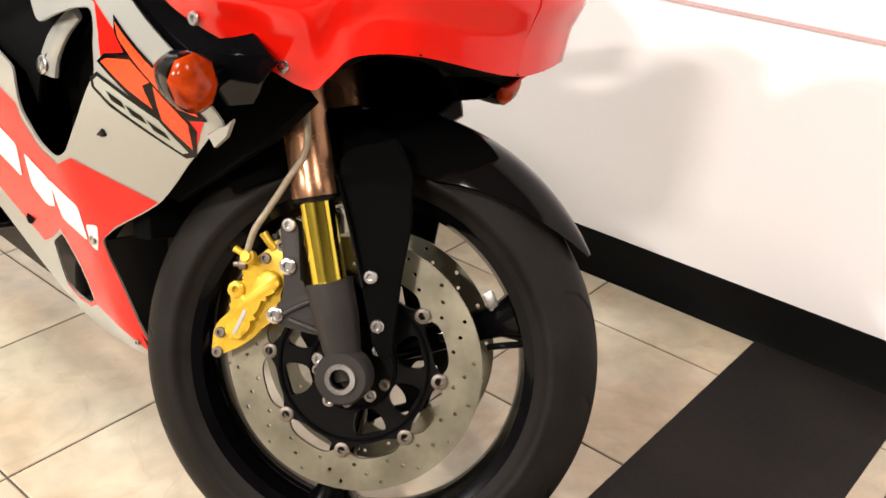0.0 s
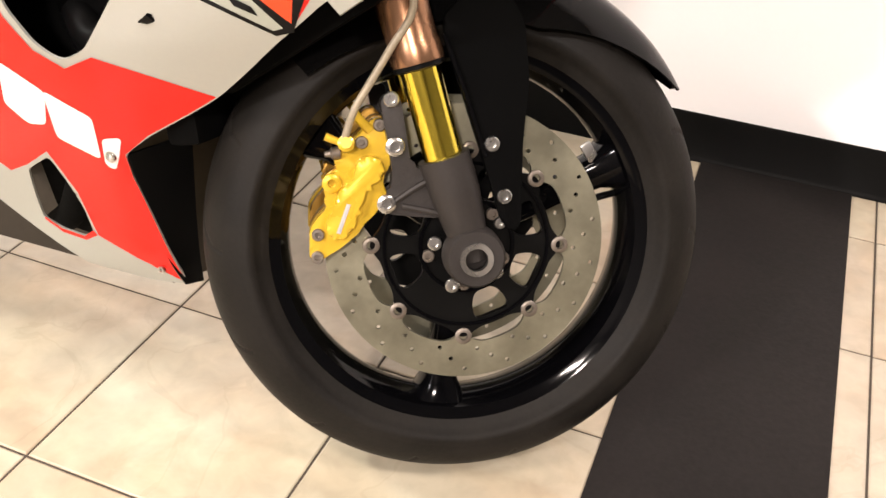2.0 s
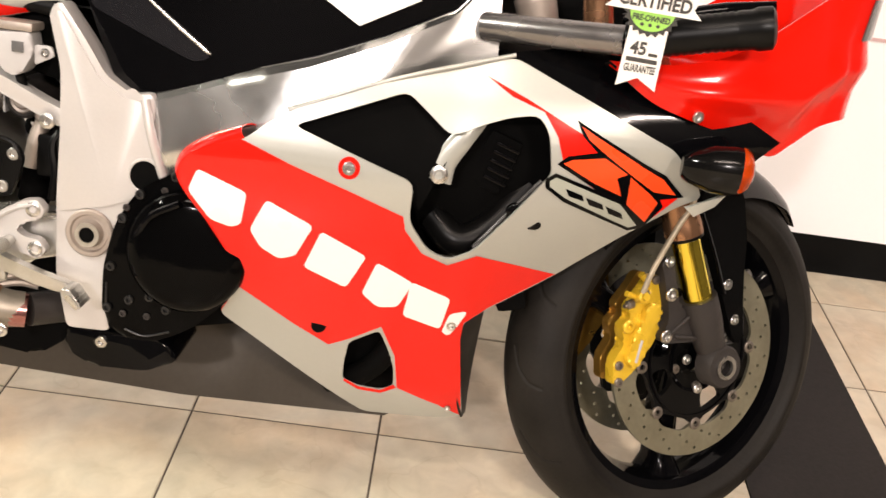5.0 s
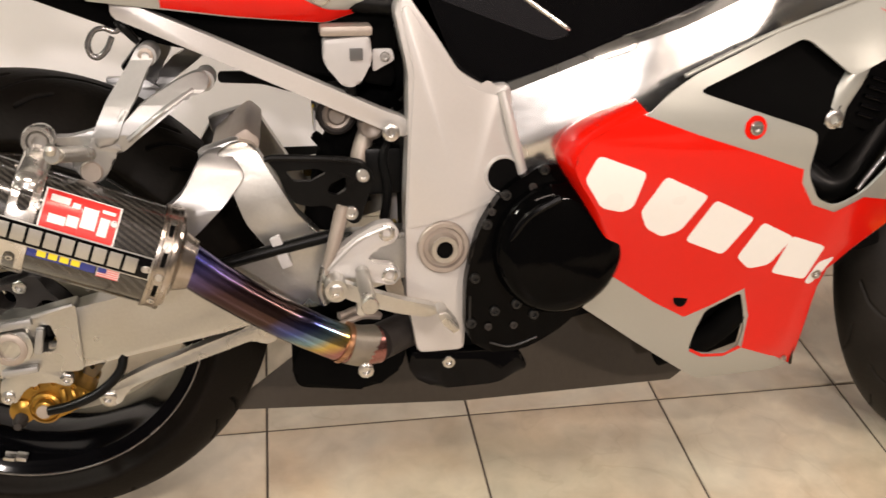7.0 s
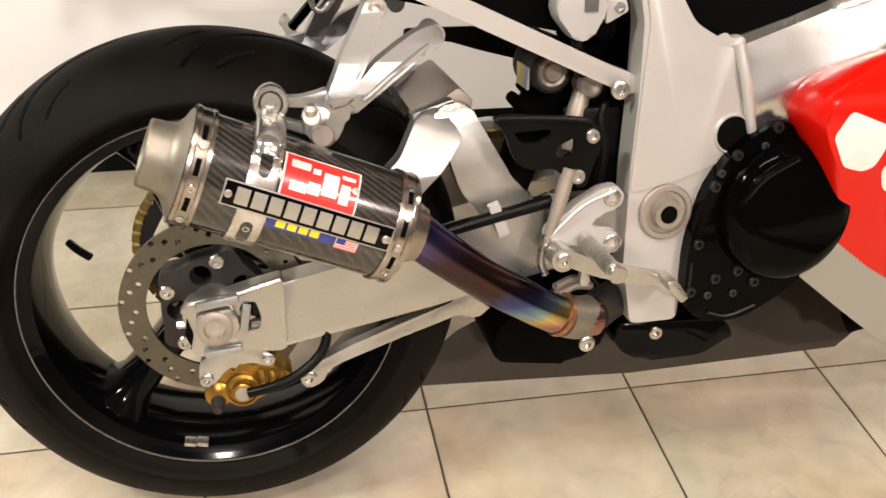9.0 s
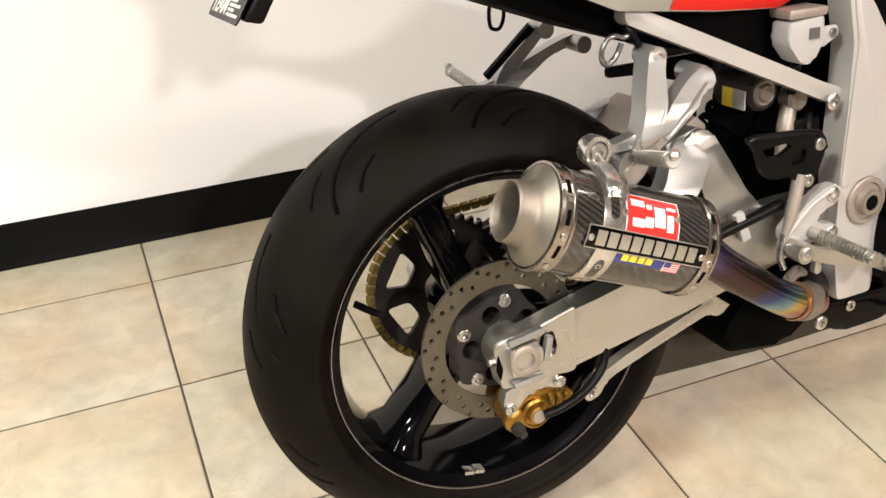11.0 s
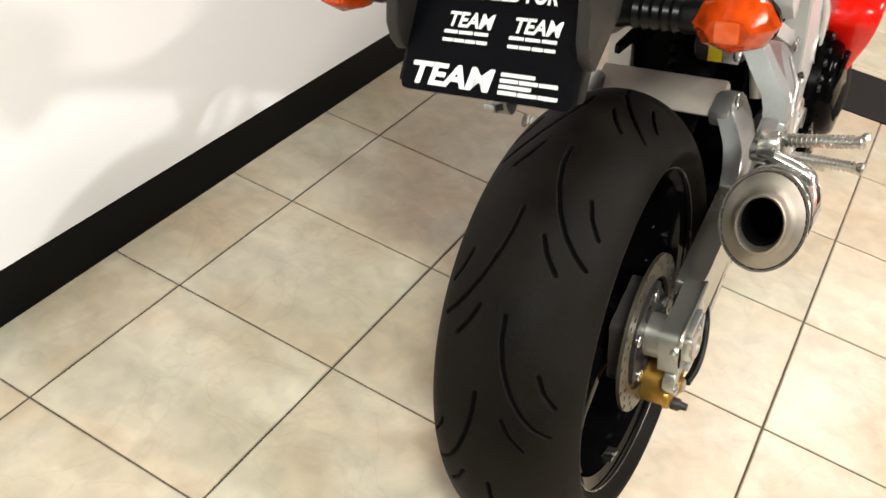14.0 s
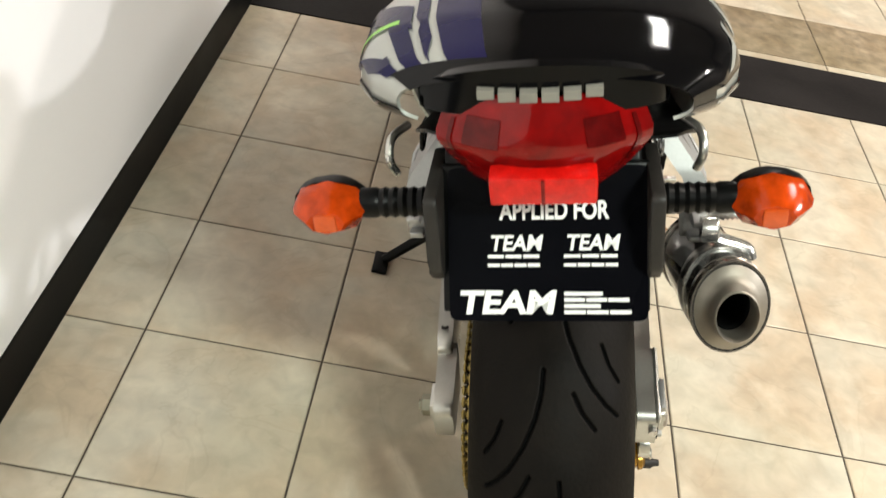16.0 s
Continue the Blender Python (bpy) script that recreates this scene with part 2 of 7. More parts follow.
def tile_material(name, base, alt, brown=0.0):
    """Mottled glazed stone-look tile; each tile has its own cast and its own clouds."""
    m = bpy.data.materials.new(name)
    m.use_nodes = True
    t = m.node_tree
    p = t.nodes["Principled BSDF"]
    co, info = t.nodes.new("ShaderNodeTexCoord"), t.nodes.new("ShaderNodeObjectInfo")
    off = t.nodes.new("ShaderNodeVectorMath")
    off.operation = "MULTIPLY_ADD"
    off.inputs[1].default_value = (37, 23, 11)
    t.links.new(info.outputs["Random"], off.inputs[0])
    t.links.new(co.outputs["Object"], off.inputs[2])
    n1, n2, n3 = (t.nodes.new("ShaderNodeTexNoise") for _ in range(3))
    for n, s, d in ((n1, 5, 5), (n2, 22, 6), (n3, 120, 2)):
        n.inputs["Scale"].default_value, n.inputs["Detail"].default_value = s, d
        n.inputs["Distortion"].default_value = 0.4
        t.links.new(off.outputs[0], n.inputs["Vector"])
    r1 = t.nodes.new("ShaderNodeMapRange")
    r1.inputs[1].default_value, r1.inputs[2].default_value = 0.38, 0.66
    t.links.new(n1.outputs["Fac"], r1.inputs[0])
    mix = t.nodes.new("ShaderNodeMix")
    mix.data_type = "RGBA"
    mix.inputs[6].default_value, mix.inputs[7].default_value = (*base, 1), (*alt, 1)
    t.links.new(r1.outputs[0], mix.inputs[0])
    r2 = t.nodes.new("ShaderNodeMapRange")
    r2.inputs[1].default_value, r2.inputs[2].default_value = 0.3, 0.75
    r2.inputs[3].default_value, r2.inputs[4].default_value = 0.82 - brown, 1.08
    t.links.new(n2.outputs["Fac"], r2.inputs[0])
    r3 = t.nodes.new("ShaderNodeMapRange")
    r3.inputs[3].default_value, r3.inputs[4].default_value = 0.94, 1.05
    t.links.new(info.outputs["Random"], r3.inputs[0])
    mu = t.nodes.new("ShaderNodeMath")
    mu.operation = "MULTIPLY"
    t.links.new(r2.outputs[0], mu.inputs[0])
    t.links.new(r3.outputs[0], mu.inputs[1])
    n4, r4, mix2 = t.nodes.new("ShaderNodeTexNoise"), t.nodes.new("ShaderNodeMapRange"), t.nodes.new("ShaderNodeMix")
    n4.inputs["Scale"].default_value, n4.inputs["Detail"].default_value, n4.inputs["Distortion"].default_value = 8, 8, 0.35
    t.links.new(off.outputs[0], n4.inputs["Vector"])
    r4.inputs[1].default_value, r4.inputs[2].default_value, r4.inputs[4].default_value = 0.53, 0.64, 0.38
    t.links.new(n4.outputs["Fac"], r4.inputs[0])
    mix2.data_type = "RGBA"
    mix2.inputs[7].default_value = (*[min(0.8, c * 1.22) for c in alt], 1)
    t.links.new(mix.outputs[2], mix2.inputs[6])
    t.links.new(r4.outputs[0], mix2.inputs[0])
    sc = t.nodes.new("ShaderNodeVectorMath")
    sc.operation = "SCALE"
    # broad patches tinted green for the greenish light on the floor, and thin veins in the glaze
    pos, n5, r5, mix3 = t.nodes.new("ShaderNodeNewGeometry"), t.nodes.new("ShaderNodeTexNoise"), t.nodes.new("ShaderNodeMapRange"), t.nodes.new("ShaderNodeMix")
    n5.inputs["Scale"].default_value, n5.inputs["Detail"].default_value = 1.9, 3
    t.links.new(pos.outputs["Position"], n5.inputs["Vector"])
    r5.inputs[1].default_value, r5.inputs[2].default_value, r5.inputs[4].default_value = 0.46, 0.64, 0.30
    t.links.new(n5.outputs["Fac"], r5.inputs[0])
    mix3.data_type = "RGBA"
    mix3.inputs[7].default_value = (alt[0] * 0.84, alt[1] * 0.93, alt[2] * 0.84, 1)
    t.links.new(mix2.outputs[2], mix3.inputs[6])
    t.links.new(r5.outputs[0], mix3.inputs[0])
    n6, ab, r6, mix4 = t.nodes.new("ShaderNodeTexNoise"), t.nodes.new("ShaderNodeMath"), t.nodes.new("ShaderNodeMapRange"), t.nodes.new("ShaderNodeMix")
    n6.inputs["Scale"].default_value, n6.inputs["Detail"].default_value, n6.inputs["Distortion"].default_value = 3.2, 4, 0.8
    t.links.new(off.outputs[0], n6.inputs["Vector"])
    ab.operation = "COMPARE"
    ab.inputs[1].default_value, ab.inputs[2].default_value = 0.5, 0.006
    t.links.new(n6.outputs["Fac"], ab.inputs[0])
    r6.inputs[4].default_value = 0.11
    t.links.new(ab.outputs[0], r6.inputs[0])
    mix4.data_type = "RGBA"
    mix4.inputs[7].default_value = (base[0] * 0.55, base[1] * 0.55, base[2] * 0.50, 1)
    t.links.new(mix3.outputs[2], mix4.inputs[6])
    t.links.new(r6.outputs[0], mix4.inputs[0])
    t.links.new(mix4.outputs[2], sc.inputs[0])
    t.links.new(mu.outputs[0], sc.inputs["Scale"])
    t.links.new(sc.outputs[0], p.inputs["Base Color"])
    rr = t.nodes.new("ShaderNodeMapRange")
    rr.inputs[3].default_value, rr.inputs[4].default_value = 0.24, 0.42
    t.links.new(n2.outputs["Fac"], rr.inputs[0])
    t.links.new(rr.outputs[0], p.inputs["Roughness"])
    b = t.nodes.new("ShaderNodeBump")
    b.inputs["Strength"].default_value, b.inputs["Distance"].default_value = 0.12, 0.002
    t.links.new(n2.outputs["Fac"], b.inputs["Height"])
    t.links.new(b.outputs[0], p.inputs["Normal"])
    return m


TILE = tile_material("glazed_stone_tile", (0.50, 0.395, 0.280), (0.54, 0.485, 0.385))
TILEB = tile_material("brown_stone_tile", (0.26, 0.19, 0.11), (0.38, 0.30, 0.20), 0.25)


# ---- mesh helpers ----
def part(name, bm, material, parent, label="", m=None, smooth=40):
    """Links a bmesh as one mesh object under a thing or a part, in the thing's own space."""
    if m is not None:
        bm.transform(m)
        if m.determinant() < 0:
            bmesh.ops.reverse_faces(bm, faces=bm.faces[:])
    me = bpy.data.meshes.new(name)
    bm.to_mesh(me)
    bm.free()
    me.materials.append(material)
    if smooth:
        me.polygons.foreach_set("use_smooth", [True] * len(me.polygons))
        me.set_sharp_from_angle(angle=radians(smooth))
    ob = new(name, me)
    ob.parent = parent
    if label:
        tagged(ob, label=label)
    return ob


def circle(r, n, cx=0.0, cy=0.0, a0=0.0):
    return [(cx + r * math.cos(a0 + 2 * math.pi * i / n), cy + r * math.sin(a0 + 2 * math.pi * i / n)) for i in range(n)]


def area2(poly):
    return sum(a[0] * b[1] - b[0] * a[1] for a, b in zip(poly, poly[1:] + poly[:1]))


def rounded(poly, r, n=3):
    """The polygon with its corners rounded by about r."""
    out = []
    k = len(poly)
    for i in range(k):
        p0, p1, p2 = Vector(poly[i - 1]), Vector(poly[i]), Vector(poly[(i + 1) % k])
        a, b = p0 - p1, p2 - p1
        d = min(r, a.length * 0.45, b.length * 0.45)
        s, e = p1 + a.normalized() * d, p1 + b.normalized() * d
        for j in range(n + 1):
            t = j / n
            out.append(tuple((1 - t) ** 2 * s + 2 * t * (1 - t) * p1 + t * t * e))
    return out


def prism(poly, v0, v1, holes=(), bevel=0.0, bm=None):
    """A plate of outline poly in the (u, w) plane, from v0 to v1."""
    bm = bm or bmesh.new()
    loops = [list(poly)] + [list(h) for h in holes]
    if area2(loops[0]) < 0:
        loops[0].reverse()
    for h in loops[1:]:
        if area2(h) > 0:
            h.reverse()
    flat = [p for l in loops for p in l]
    n = len(flat)
    va = [bm.verts.new((u, v0, w)) for u, w in flat]
    vb = [bm.verts.new((u, v1, w)) for u, w in flat]
    if holes:

        tris = tessellate_polygon([[Vector((u, w, 0)) for u, w in l] for l in loops])
    else:
        tris = [tuple(range(n))]
    new_faces = []
    for t in tris:
        if len(set(t)) < 3:
            continue
        if holes:
            a, b, c = (Vector(flat[i]) for i in t)
            if (b - a).cross(c - a) < 0:
                t = (t[0], t[2], t[1])
        try:
            new_faces.append(bm.faces.new([va[i] for i in t]))
            new_faces.append(bm.faces.new([vb[i] for i in reversed(t)]))
        except ValueError:
            pass
    i0 = 0
    rim = []
    for l in loops:
        k = len(l)
        for i in range(k):
            a, b = i0 + i, i0 + (i + 1) % k
            try:
                new_faces.append(bm.faces.new((va[b], va[a], vb[a], vb[b])))
            except ValueError:
                continue
            rim += [e for e in new_faces[-1].edges]
        i0 += k
    if bevel and not holes:
        caps = set(e for f in new_faces[:2] for e in f.edges)
        bmesh.ops.bevel(bm, geom=list(caps), offset=bevel, segments=2, profile=0.6, affect="EDGES", clamp_overlap=True)
    bmesh.ops.recalc_face_normals(bm, faces=bm.faces[:])
    return bm


def frame_of(d):
    d = Vector(d).normalized()
    a = d.orthogonal().normalized()
    return d, a, d.cross(a)


def cyl(p0, p1, r0, r1=None, seg=20, bm=None, caps=True):
    bm = bm or bmesh.new()
    r1 = r0 if r1 is None else r1
    p0, p1 = Vector(p0), Vector(p1)
    _, a, b = frame_of(p1 - p0)
    rings = []
    for p, r in ((p0, r0), (p1, r1)):
        rings.append([bm.verts.new(p + a * (r * math.cos(2 * math.pi * i / seg)) + b * (r * math.sin(2 * math.pi * i / seg))) for i in range(seg)])
    for i in range(seg):
        j = (i + 1) % seg
        bm.faces.new((rings[0][i], rings[0][j], rings[1][j], rings[1][i]))
    if caps:
        bm.faces.new(rings[0][::-1])
        bm.faces.new(rings[1])
    return bm


def turned(profile, p0, axis, seg=40, bm=None, closed=False):
    """A body of revolution: profile of (distance along the axis, radius)."""
    bm = bm or bmesh.new()
    d, a, b = frame_of(axis)
    p0 = Vector(p0)
    rings = []
    for s, r in profile:
        rings.append([bm.verts.new(p0 + d * s + a * (r * math.cos(2 * math.pi * i / seg)) + b * (r * math.sin(2 * math.pi * i / seg))) for i in range(seg)])
    pairs = list(zip(rings, rings[1:])) + ([(rings[-1], rings[0])] if closed else [])
    for ra, rb in pairs:
        for i in range(seg):
            j = (i + 1) % seg
            bm.faces.new((ra[i], ra[j], rb[j], rb[i]))
    if not closed:
        if profile[0][1] > 1e-5:
            bm.faces.new(rings[0][::-1])
        if profile[-1][1] > 1e-5:
            bm.faces.new(rings[-1])
    bmesh.ops.remove_doubles(bm, verts=bm.verts[:], dist=1e-6)
    bmesh.ops.recalc_face_normals(bm, faces=bm.faces[:])
    return bm


def smooth_path(pts, n=6):
    pts = [Vector(p) for p in pts]
    ext = [2 * pts[0] - pts[1]] + pts + [2 * pts[-1] - pts[-2]]
    out = []
    for i in range(1, len(ext) - 2):
        p0, p1, p2, p3 = ext[i - 1 : i + 3]
        for j in range(n):
            t = j / n
            out.append(0.5 * (2 * p1 + (p2 - p0) * t + (2 * p0 - 5 * p1 + 4 * p2 - p3) * t * t + (3 * p1 - p0 - 3 * p2 + p3) * t**3))
    out.append(pts[-1])
    return out


def tube(pts, r, seg=12, bm=None, n=6, flat=None):
    """A round (or flattened) bar along a smooth path; r is one radius or one per given point."""
    bm = bm or bmesh.new()
    path = smooth_path(pts, n)
    rs = [r] * len(pts) if not isinstance(r, (list, tuple)) else list(r)
    rad = [float(np.interp(i / n, range(len(pts)), rs)) for i in range(len(path))]
    _, a, b = frame_of(path[1] - path[0])
    if flat:
        a = Vector(flat[0]).normalized()
    rings = []
    for i, p in enumerate(path):
        d = (path[min(i + 1, len(path) - 1)] - path[max(i - 1, 0)]).normalized()
        a = (a - d * a.dot(d)).normalized()
        b = d.cross(a)
        fa = flat[1] if flat else 1.0
        rings.append([bm.verts.new(p + a * (fa * rad[i] * math.cos(2 * math.pi * k / seg)) + b * (rad[i] * math.sin(2 * math.pi * k / seg))) for k in range(seg)])
    for ra, rb in zip(rings, rings[1:]):
        for i in range(seg):
            j = (i + 1) % seg
            bm.faces.new((ra[i], ra[j], rb[j], rb[i]))
    bm.faces.new(rings[0][::-1])
    bm.faces.new(rings[-1])
    bmesh.ops.recalc_face_normals(bm, faces=bm.faces[:])
    return bm


def rbox(c, s, bevel=0.003, rot=None, bm=None):
    """A box with rounded edges: centre, full sizes."""
    one = bmesh.new()
    bmesh.ops.create_cube(one, size=1.0)
    bmesh.ops.scale(one, vec=s, verts=one.verts[:])
    if bevel:
        bmesh.ops.bevel(one, geom=one.edges[:], offset=min(bevel, min(s) * 0.45), segments=2, profile=0.6, affect="EDGES")
    m = Matrix.Translation(c) @ (rot.to_4x4() if rot else Matrix())
    one.transform(m)
    if bm is None:
        return one
    tmp = bpy.data.meshes.new("tmp")
    one.to_mesh(tmp)
    one.free()
    bm.from_mesh(tmp)
    bpy.data.meshes.remove(tmp)
    return bm


def grid_surface(f, nu, nv, thick=0.0, bm=None, wrap=False):
    """A skin over f(s, t), s and t from 0 to 1, given a thickness inwards."""
    bm = bm or bmesh.new()
    vs = [[bm.verts.new(f(i / nu, j / nv)) for j in range(nv + 1)] for i in range(nu + 1)]
    for i in range(nu):
        for j in range(nv):
            bm.faces.new((vs[i][j], vs[i + 1][j], vs[i + 1][j + 1], vs[i][j + 1]))
    bmesh.ops.recalc_face_normals(bm, faces=bm.faces[:])
    if thick:
        bmesh.ops.solidify(bm, geom=bm.faces[:], thickness=thick)
    return bm


def skin(poly, surf, off=0.0, thick=0.0025, holes=(), cell=0.022):
    """A shell of outline poly in (u, w), laid on the surface v = surf(u, w)."""

    bm = bmesh.new()
    loops = [list(poly)] + [list(h) for h in holes]
    flat = [p for l in loops for p in l]
    vs = [bm.verts.new((u, 0, w)) for u, w in flat]
    for t in tessellate_polygon([[Vector((u, w, 0)) for u, w in l] for l in loops]):
        if len(set(t)) == 3:
            try:
                bm.faces.new([vs[i] for i in t])
            except ValueError:
                pass
    us, ws = [p[0] for p in flat], [p[1] for p in flat]
    for lo, hi, no in ((min(us), max(us), (1, 0, 0)), (min(ws), max(ws), (0, 0, 1))):
        k = int((hi - lo) / cell) + 1
        for i in range(1, k):
            x = lo + (hi - lo) * i / k
            bmesh.ops.bisect_plane(bm, geom=bm.verts[:] + bm.edges[:] + bm.faces[:], plane_co=Vector(no) * x, plane_no=no, dist=1e-6)
    bmesh.ops.dissolve_degenerate(bm, dist=1e-6, edges=bm.edges[:])
    for v in bm.verts:
        v.co.y = surf(v.co.x, v.co.z)
    for f in bm.faces:
        f.normal_update()
        if f.normal.y > 0:
            f.normal_flip()
    bm.normal_update()
    for v in bm.verts:
        v.co += v.normal * off
    if thick:
        bmesh.ops.solidify(bm, geom=bm.faces[:], thickness=thick)
    return bm


def text_mesh(body, size, m, name="letters", bold=0.018):
    """Raised lettering in the built-in font, laid by m (x along the line, y up, z out)."""
    cu = bpy.data.curves.new(name, "FONT")
    cu.offset = bold * size
    cu.body, cu.size, cu.extrude, cu.align_x, cu.align_y = body, size, 0.0002, "CENTER", "CENTER"
    ob = bpy.data.objects.new(name, cu)
    me = bpy.data.meshes.new_from_object(ob)
    bm = bmesh.new()
    bm.from_mesh(me)
    bpy.data.objects.remove(ob)
    bpy.data.curves.remove(cu)
    bpy.data.meshes.remove(me)
    bm.transform(m)
    return bm


def text_fit(body, x0, x1, y0, y1, m, slant=0.0, bold=0.03):
    """Lettering that fills the given box, leaning by slant."""
    bm = text_mesh(body, 1.0, Matrix(), bold=bold)
    xs, ys = [v.co.x for v in bm.verts], [v.co.y for v in bm.verts]
    kx, ky = (x1 - x0 - slant * (y1 - y0)) / (max(xs) - min(xs)), (y1 - y0) / (max(ys) - min(ys))
    a, b = min(xs), min(ys)
    for v in bm.verts:
        y = (v.co.y - b) * ky
        v.co = m @ Vector((x0 + (v.co.x - a) * kx + slant * y, y0 + y, v.co.z * 0.5))
    return bm


MIRROR = Matrix.Diagonal((1, -1, 1, 1))


# ---- the room ----
S = 0.333
YW = 0.825
X0, X1, Y0R, H = -4.2, 4.6, -4.6, 3.0


def slab(name, lo, hi, material, label="", bevel=0.0):
    bm = bmesh.new()
    c = [(a + b) / 2 for a, b in zip(lo, hi)]
    rbox(c, [b - a for a, b in zip(lo, hi)], bevel, bm=bm)
    ob = part(name, bm, material, None, label, smooth=0)
    return tagged(ob, category=name.split("_")[0], kind="structure")


slab("wall_north", (X0 - 0.12, YW, -0.1), (X1 + 0.12, YW + 0.12, H), WALLM, "white painted showroom wall")
# unseen walls and ceiling, added to limit bounce and give dark reflections
slab("wall_south", (X0 - 0.12, Y0R - 0.12, -0.1), (X1 + 0.12, Y0R, H), DIMWALL, "unseen dim grey wall added to close the room")
slab("wall_west", (X0 - 0.12, Y0R, -0.1), (X0, YW, H), DIMWALL, "unseen dim grey wall added to close the room")
slab("wall_east", (X1, Y0R, -0.1), (X1 + 0.12, YW, H), DIMWALL, "unseen dim grey wall added to close the room")
slab("ceiling", (X0 - 0.12, Y0R - 0.12, H), (X1 + 0.12, YW + 0.12, H + 0.1), CEIL, "unseen grey ceiling added to close the room")
floor = slab("floor", (X0 - 0.12, Y0R - 0.12, -0.12), (X1 + 0.12, YW + 0.12, -0.0025), GROUT, "dark grout bed under beige stone-look floor tiles")
slab("wall_line", (0.55, YW - 0.003, 0.600), (X1, YW, 0.607), PINKLINE, "thin pink line along the white wall")

# skirting: a flat vinyl strip with a rounded top and a small toe
bm = bmesh.new()
prof = [(0, 0), (-0.010, 0), (-0.009, 0.006), (-0.0045, 0.012), (-0.0035, 0.094), (-0.001, 0.101), (0, 0.101)]
va = [bm.verts.new((X0, YW + y, z)) for y, z in prof]
vb = [bm.verts.new((X1, YW + y, z)) for y, z in prof]
for i in range(len(prof) - 1):
    bm.faces.new((va[i], vb[i], vb[i + 1], va[i + 1]))
bmesh.ops.recalc_face_normals(bm, faces=bm.faces[:])
tagged(part("baseboard", bm, BASEB, None, "black vinyl skirting along the white wall"), category="baseboard", kind="structure")

# added frames round the unseen lamps
for (lx, ly, sx, sy) in LAMPS:
    fix = new("ceiling_light")
    tagged(fix, "frame of an unseen ceiling light, added round a lamp", "light", "ceiling lights", "structure")
    fix.location = (lx, ly, H)
    bm = bmesh.new()
    for a, b, c, d in ((-sx / 2 - 0.04, sx / 2 + 0.04, sy / 2, sy / 2 + 0.04), (-sx / 2 - 0.04, sx / 2 + 0.04, -sy / 2 - 0.04, -sy / 2)):
        rbox(((a + b) / 2, (c + d) / 2, -0.03), (b - a, d - c, 0.06), 0.004, bm=bm)
    for s in (-1, 1):
        rbox((s * (sx / 2 + 0.02), 0, -0.03), (0.04, sy, 0.06), 0.004, bm=bm)
    part("light_frame", bm, CEIL, fix)


def strip_edge(y):
    """The near edge of the charcoal strip, which runs along a tile joint."""
    return 0.998


STRIP_W = 0.287
bm = bmesh.new()
top = [(strip_edge(YW), YW - 0.004), (strip_edge(Y0R), Y0R), (strip_edge(Y0R) + STRIP_W, Y0R), (strip_edge(YW) + STRIP_W, YW - 0.004)]
vt = [bm.verts.new((x, y, 0.0035)) for x, y in top]
vl = [bm.verts.new((x, y, -0.02)) for x, y in top]
bm.faces.new(vt)
for i in range(4):
    bm.faces.new((vl[i], vl[(i + 1) % 4], vt[(i + 1) % 4], vt[i]))
bmesh.ops.recalc_face_normals(bm, faces=bm.faces[:])
tagged(part("floor_strip", bm, MATM, None, "charcoal grey flush floor strip across the beige tiles"), category="floor", kind="structure")


# ---- the motorcycle ----
LEAN = 12.5
bike = new("motorcycle")
SQUEEZE = Matrix.Diagonal((0.978, 1.0, 1.014, 1))
bike.matrix_basis = pose(-0.013, -0.102, 0, -LEAN, 0, 0) @ SQUEEZE
tagged(bike, "red, silver and black sport motorcycle leaning on its side stand", "motorcycle")


def P(name, bm, material, label="", parent=None, m=None, smooth=40):
    return part(name, bm, material, parent or bike, label, m, smooth)


def both(name, make, material, label="", parent=None, m=None, smooth=40):
    """A part on the right-hand side and its mirror image on the left."""
    out = []
    for k in (Matrix(), MIRROR):
        out.append(P(name, make(), material, label, parent, (m or Matrix()) @ k, smooth))
    return out


def side(u, w):
    """The right-hand fairing's surface: how far out it stands at u ahead and w up."""
    v = float(np.interp(w, [0.08, 0.11, 0.15, 0.20, 0.30, 0.40, 0.50, 0.57, 0.65, 0.75], [-0.02, -0.04, -0.075, -0.105, -0.144, -0.191, -0.235, -0.251, -0.235, -0.192]))
    t = float(np.interp(w, [0.45, 0.65], [0.37, 0.12]))
    return v + max(0.0, u - 0.45) * t


def soft_side(u, w):
    return sum(side(u + a, w + b) for a in (-0.02, 0, 0.02) for b in (-0.025, -0.0125, 0, 0.0125, 0.025)) / 15


def bolt(u, v, w, r=0.008, out=(0, -1, 0), bm=None, h=0.006):
    """A domed screw head with a socket."""
    o = Vector(out).normalized()
    return turned([(0, r), (h * 0.5, r), (h * 0.7, r * 0.86), (h * 0.72, r * 0.50), (h * 0.02, r * 0.46), (h * 0.02, 0)], Vector((u, v, w)), o, 14, bm)


# -- right-hand fairing --
OUTER = [(0.481, 0.723), (0.591, 0.675), (0.706, 0.624), (0.76, 0.567), (0.73, 0.554), (0.662, 0.505), (0.584, 0.441), (0.497, 0.382), (0.462, 0.352), (0.462, 0.324), (0.488, 0.164),
         (0.331, 0.154), (0.206, 0.246), (0.110, 0.319), (0.142, 0.383), (0.141, 0.417), (0.112, 0.464), (0.084, 0.503), (0.071, 0.528), (0.073, 0.545), (0.084, 0.559), (0.113, 0.576), (0.150, 0.590), (0.178, 0.614), (0.209, 0.633), (0.349, 0.690), (0.429, 0.712)]
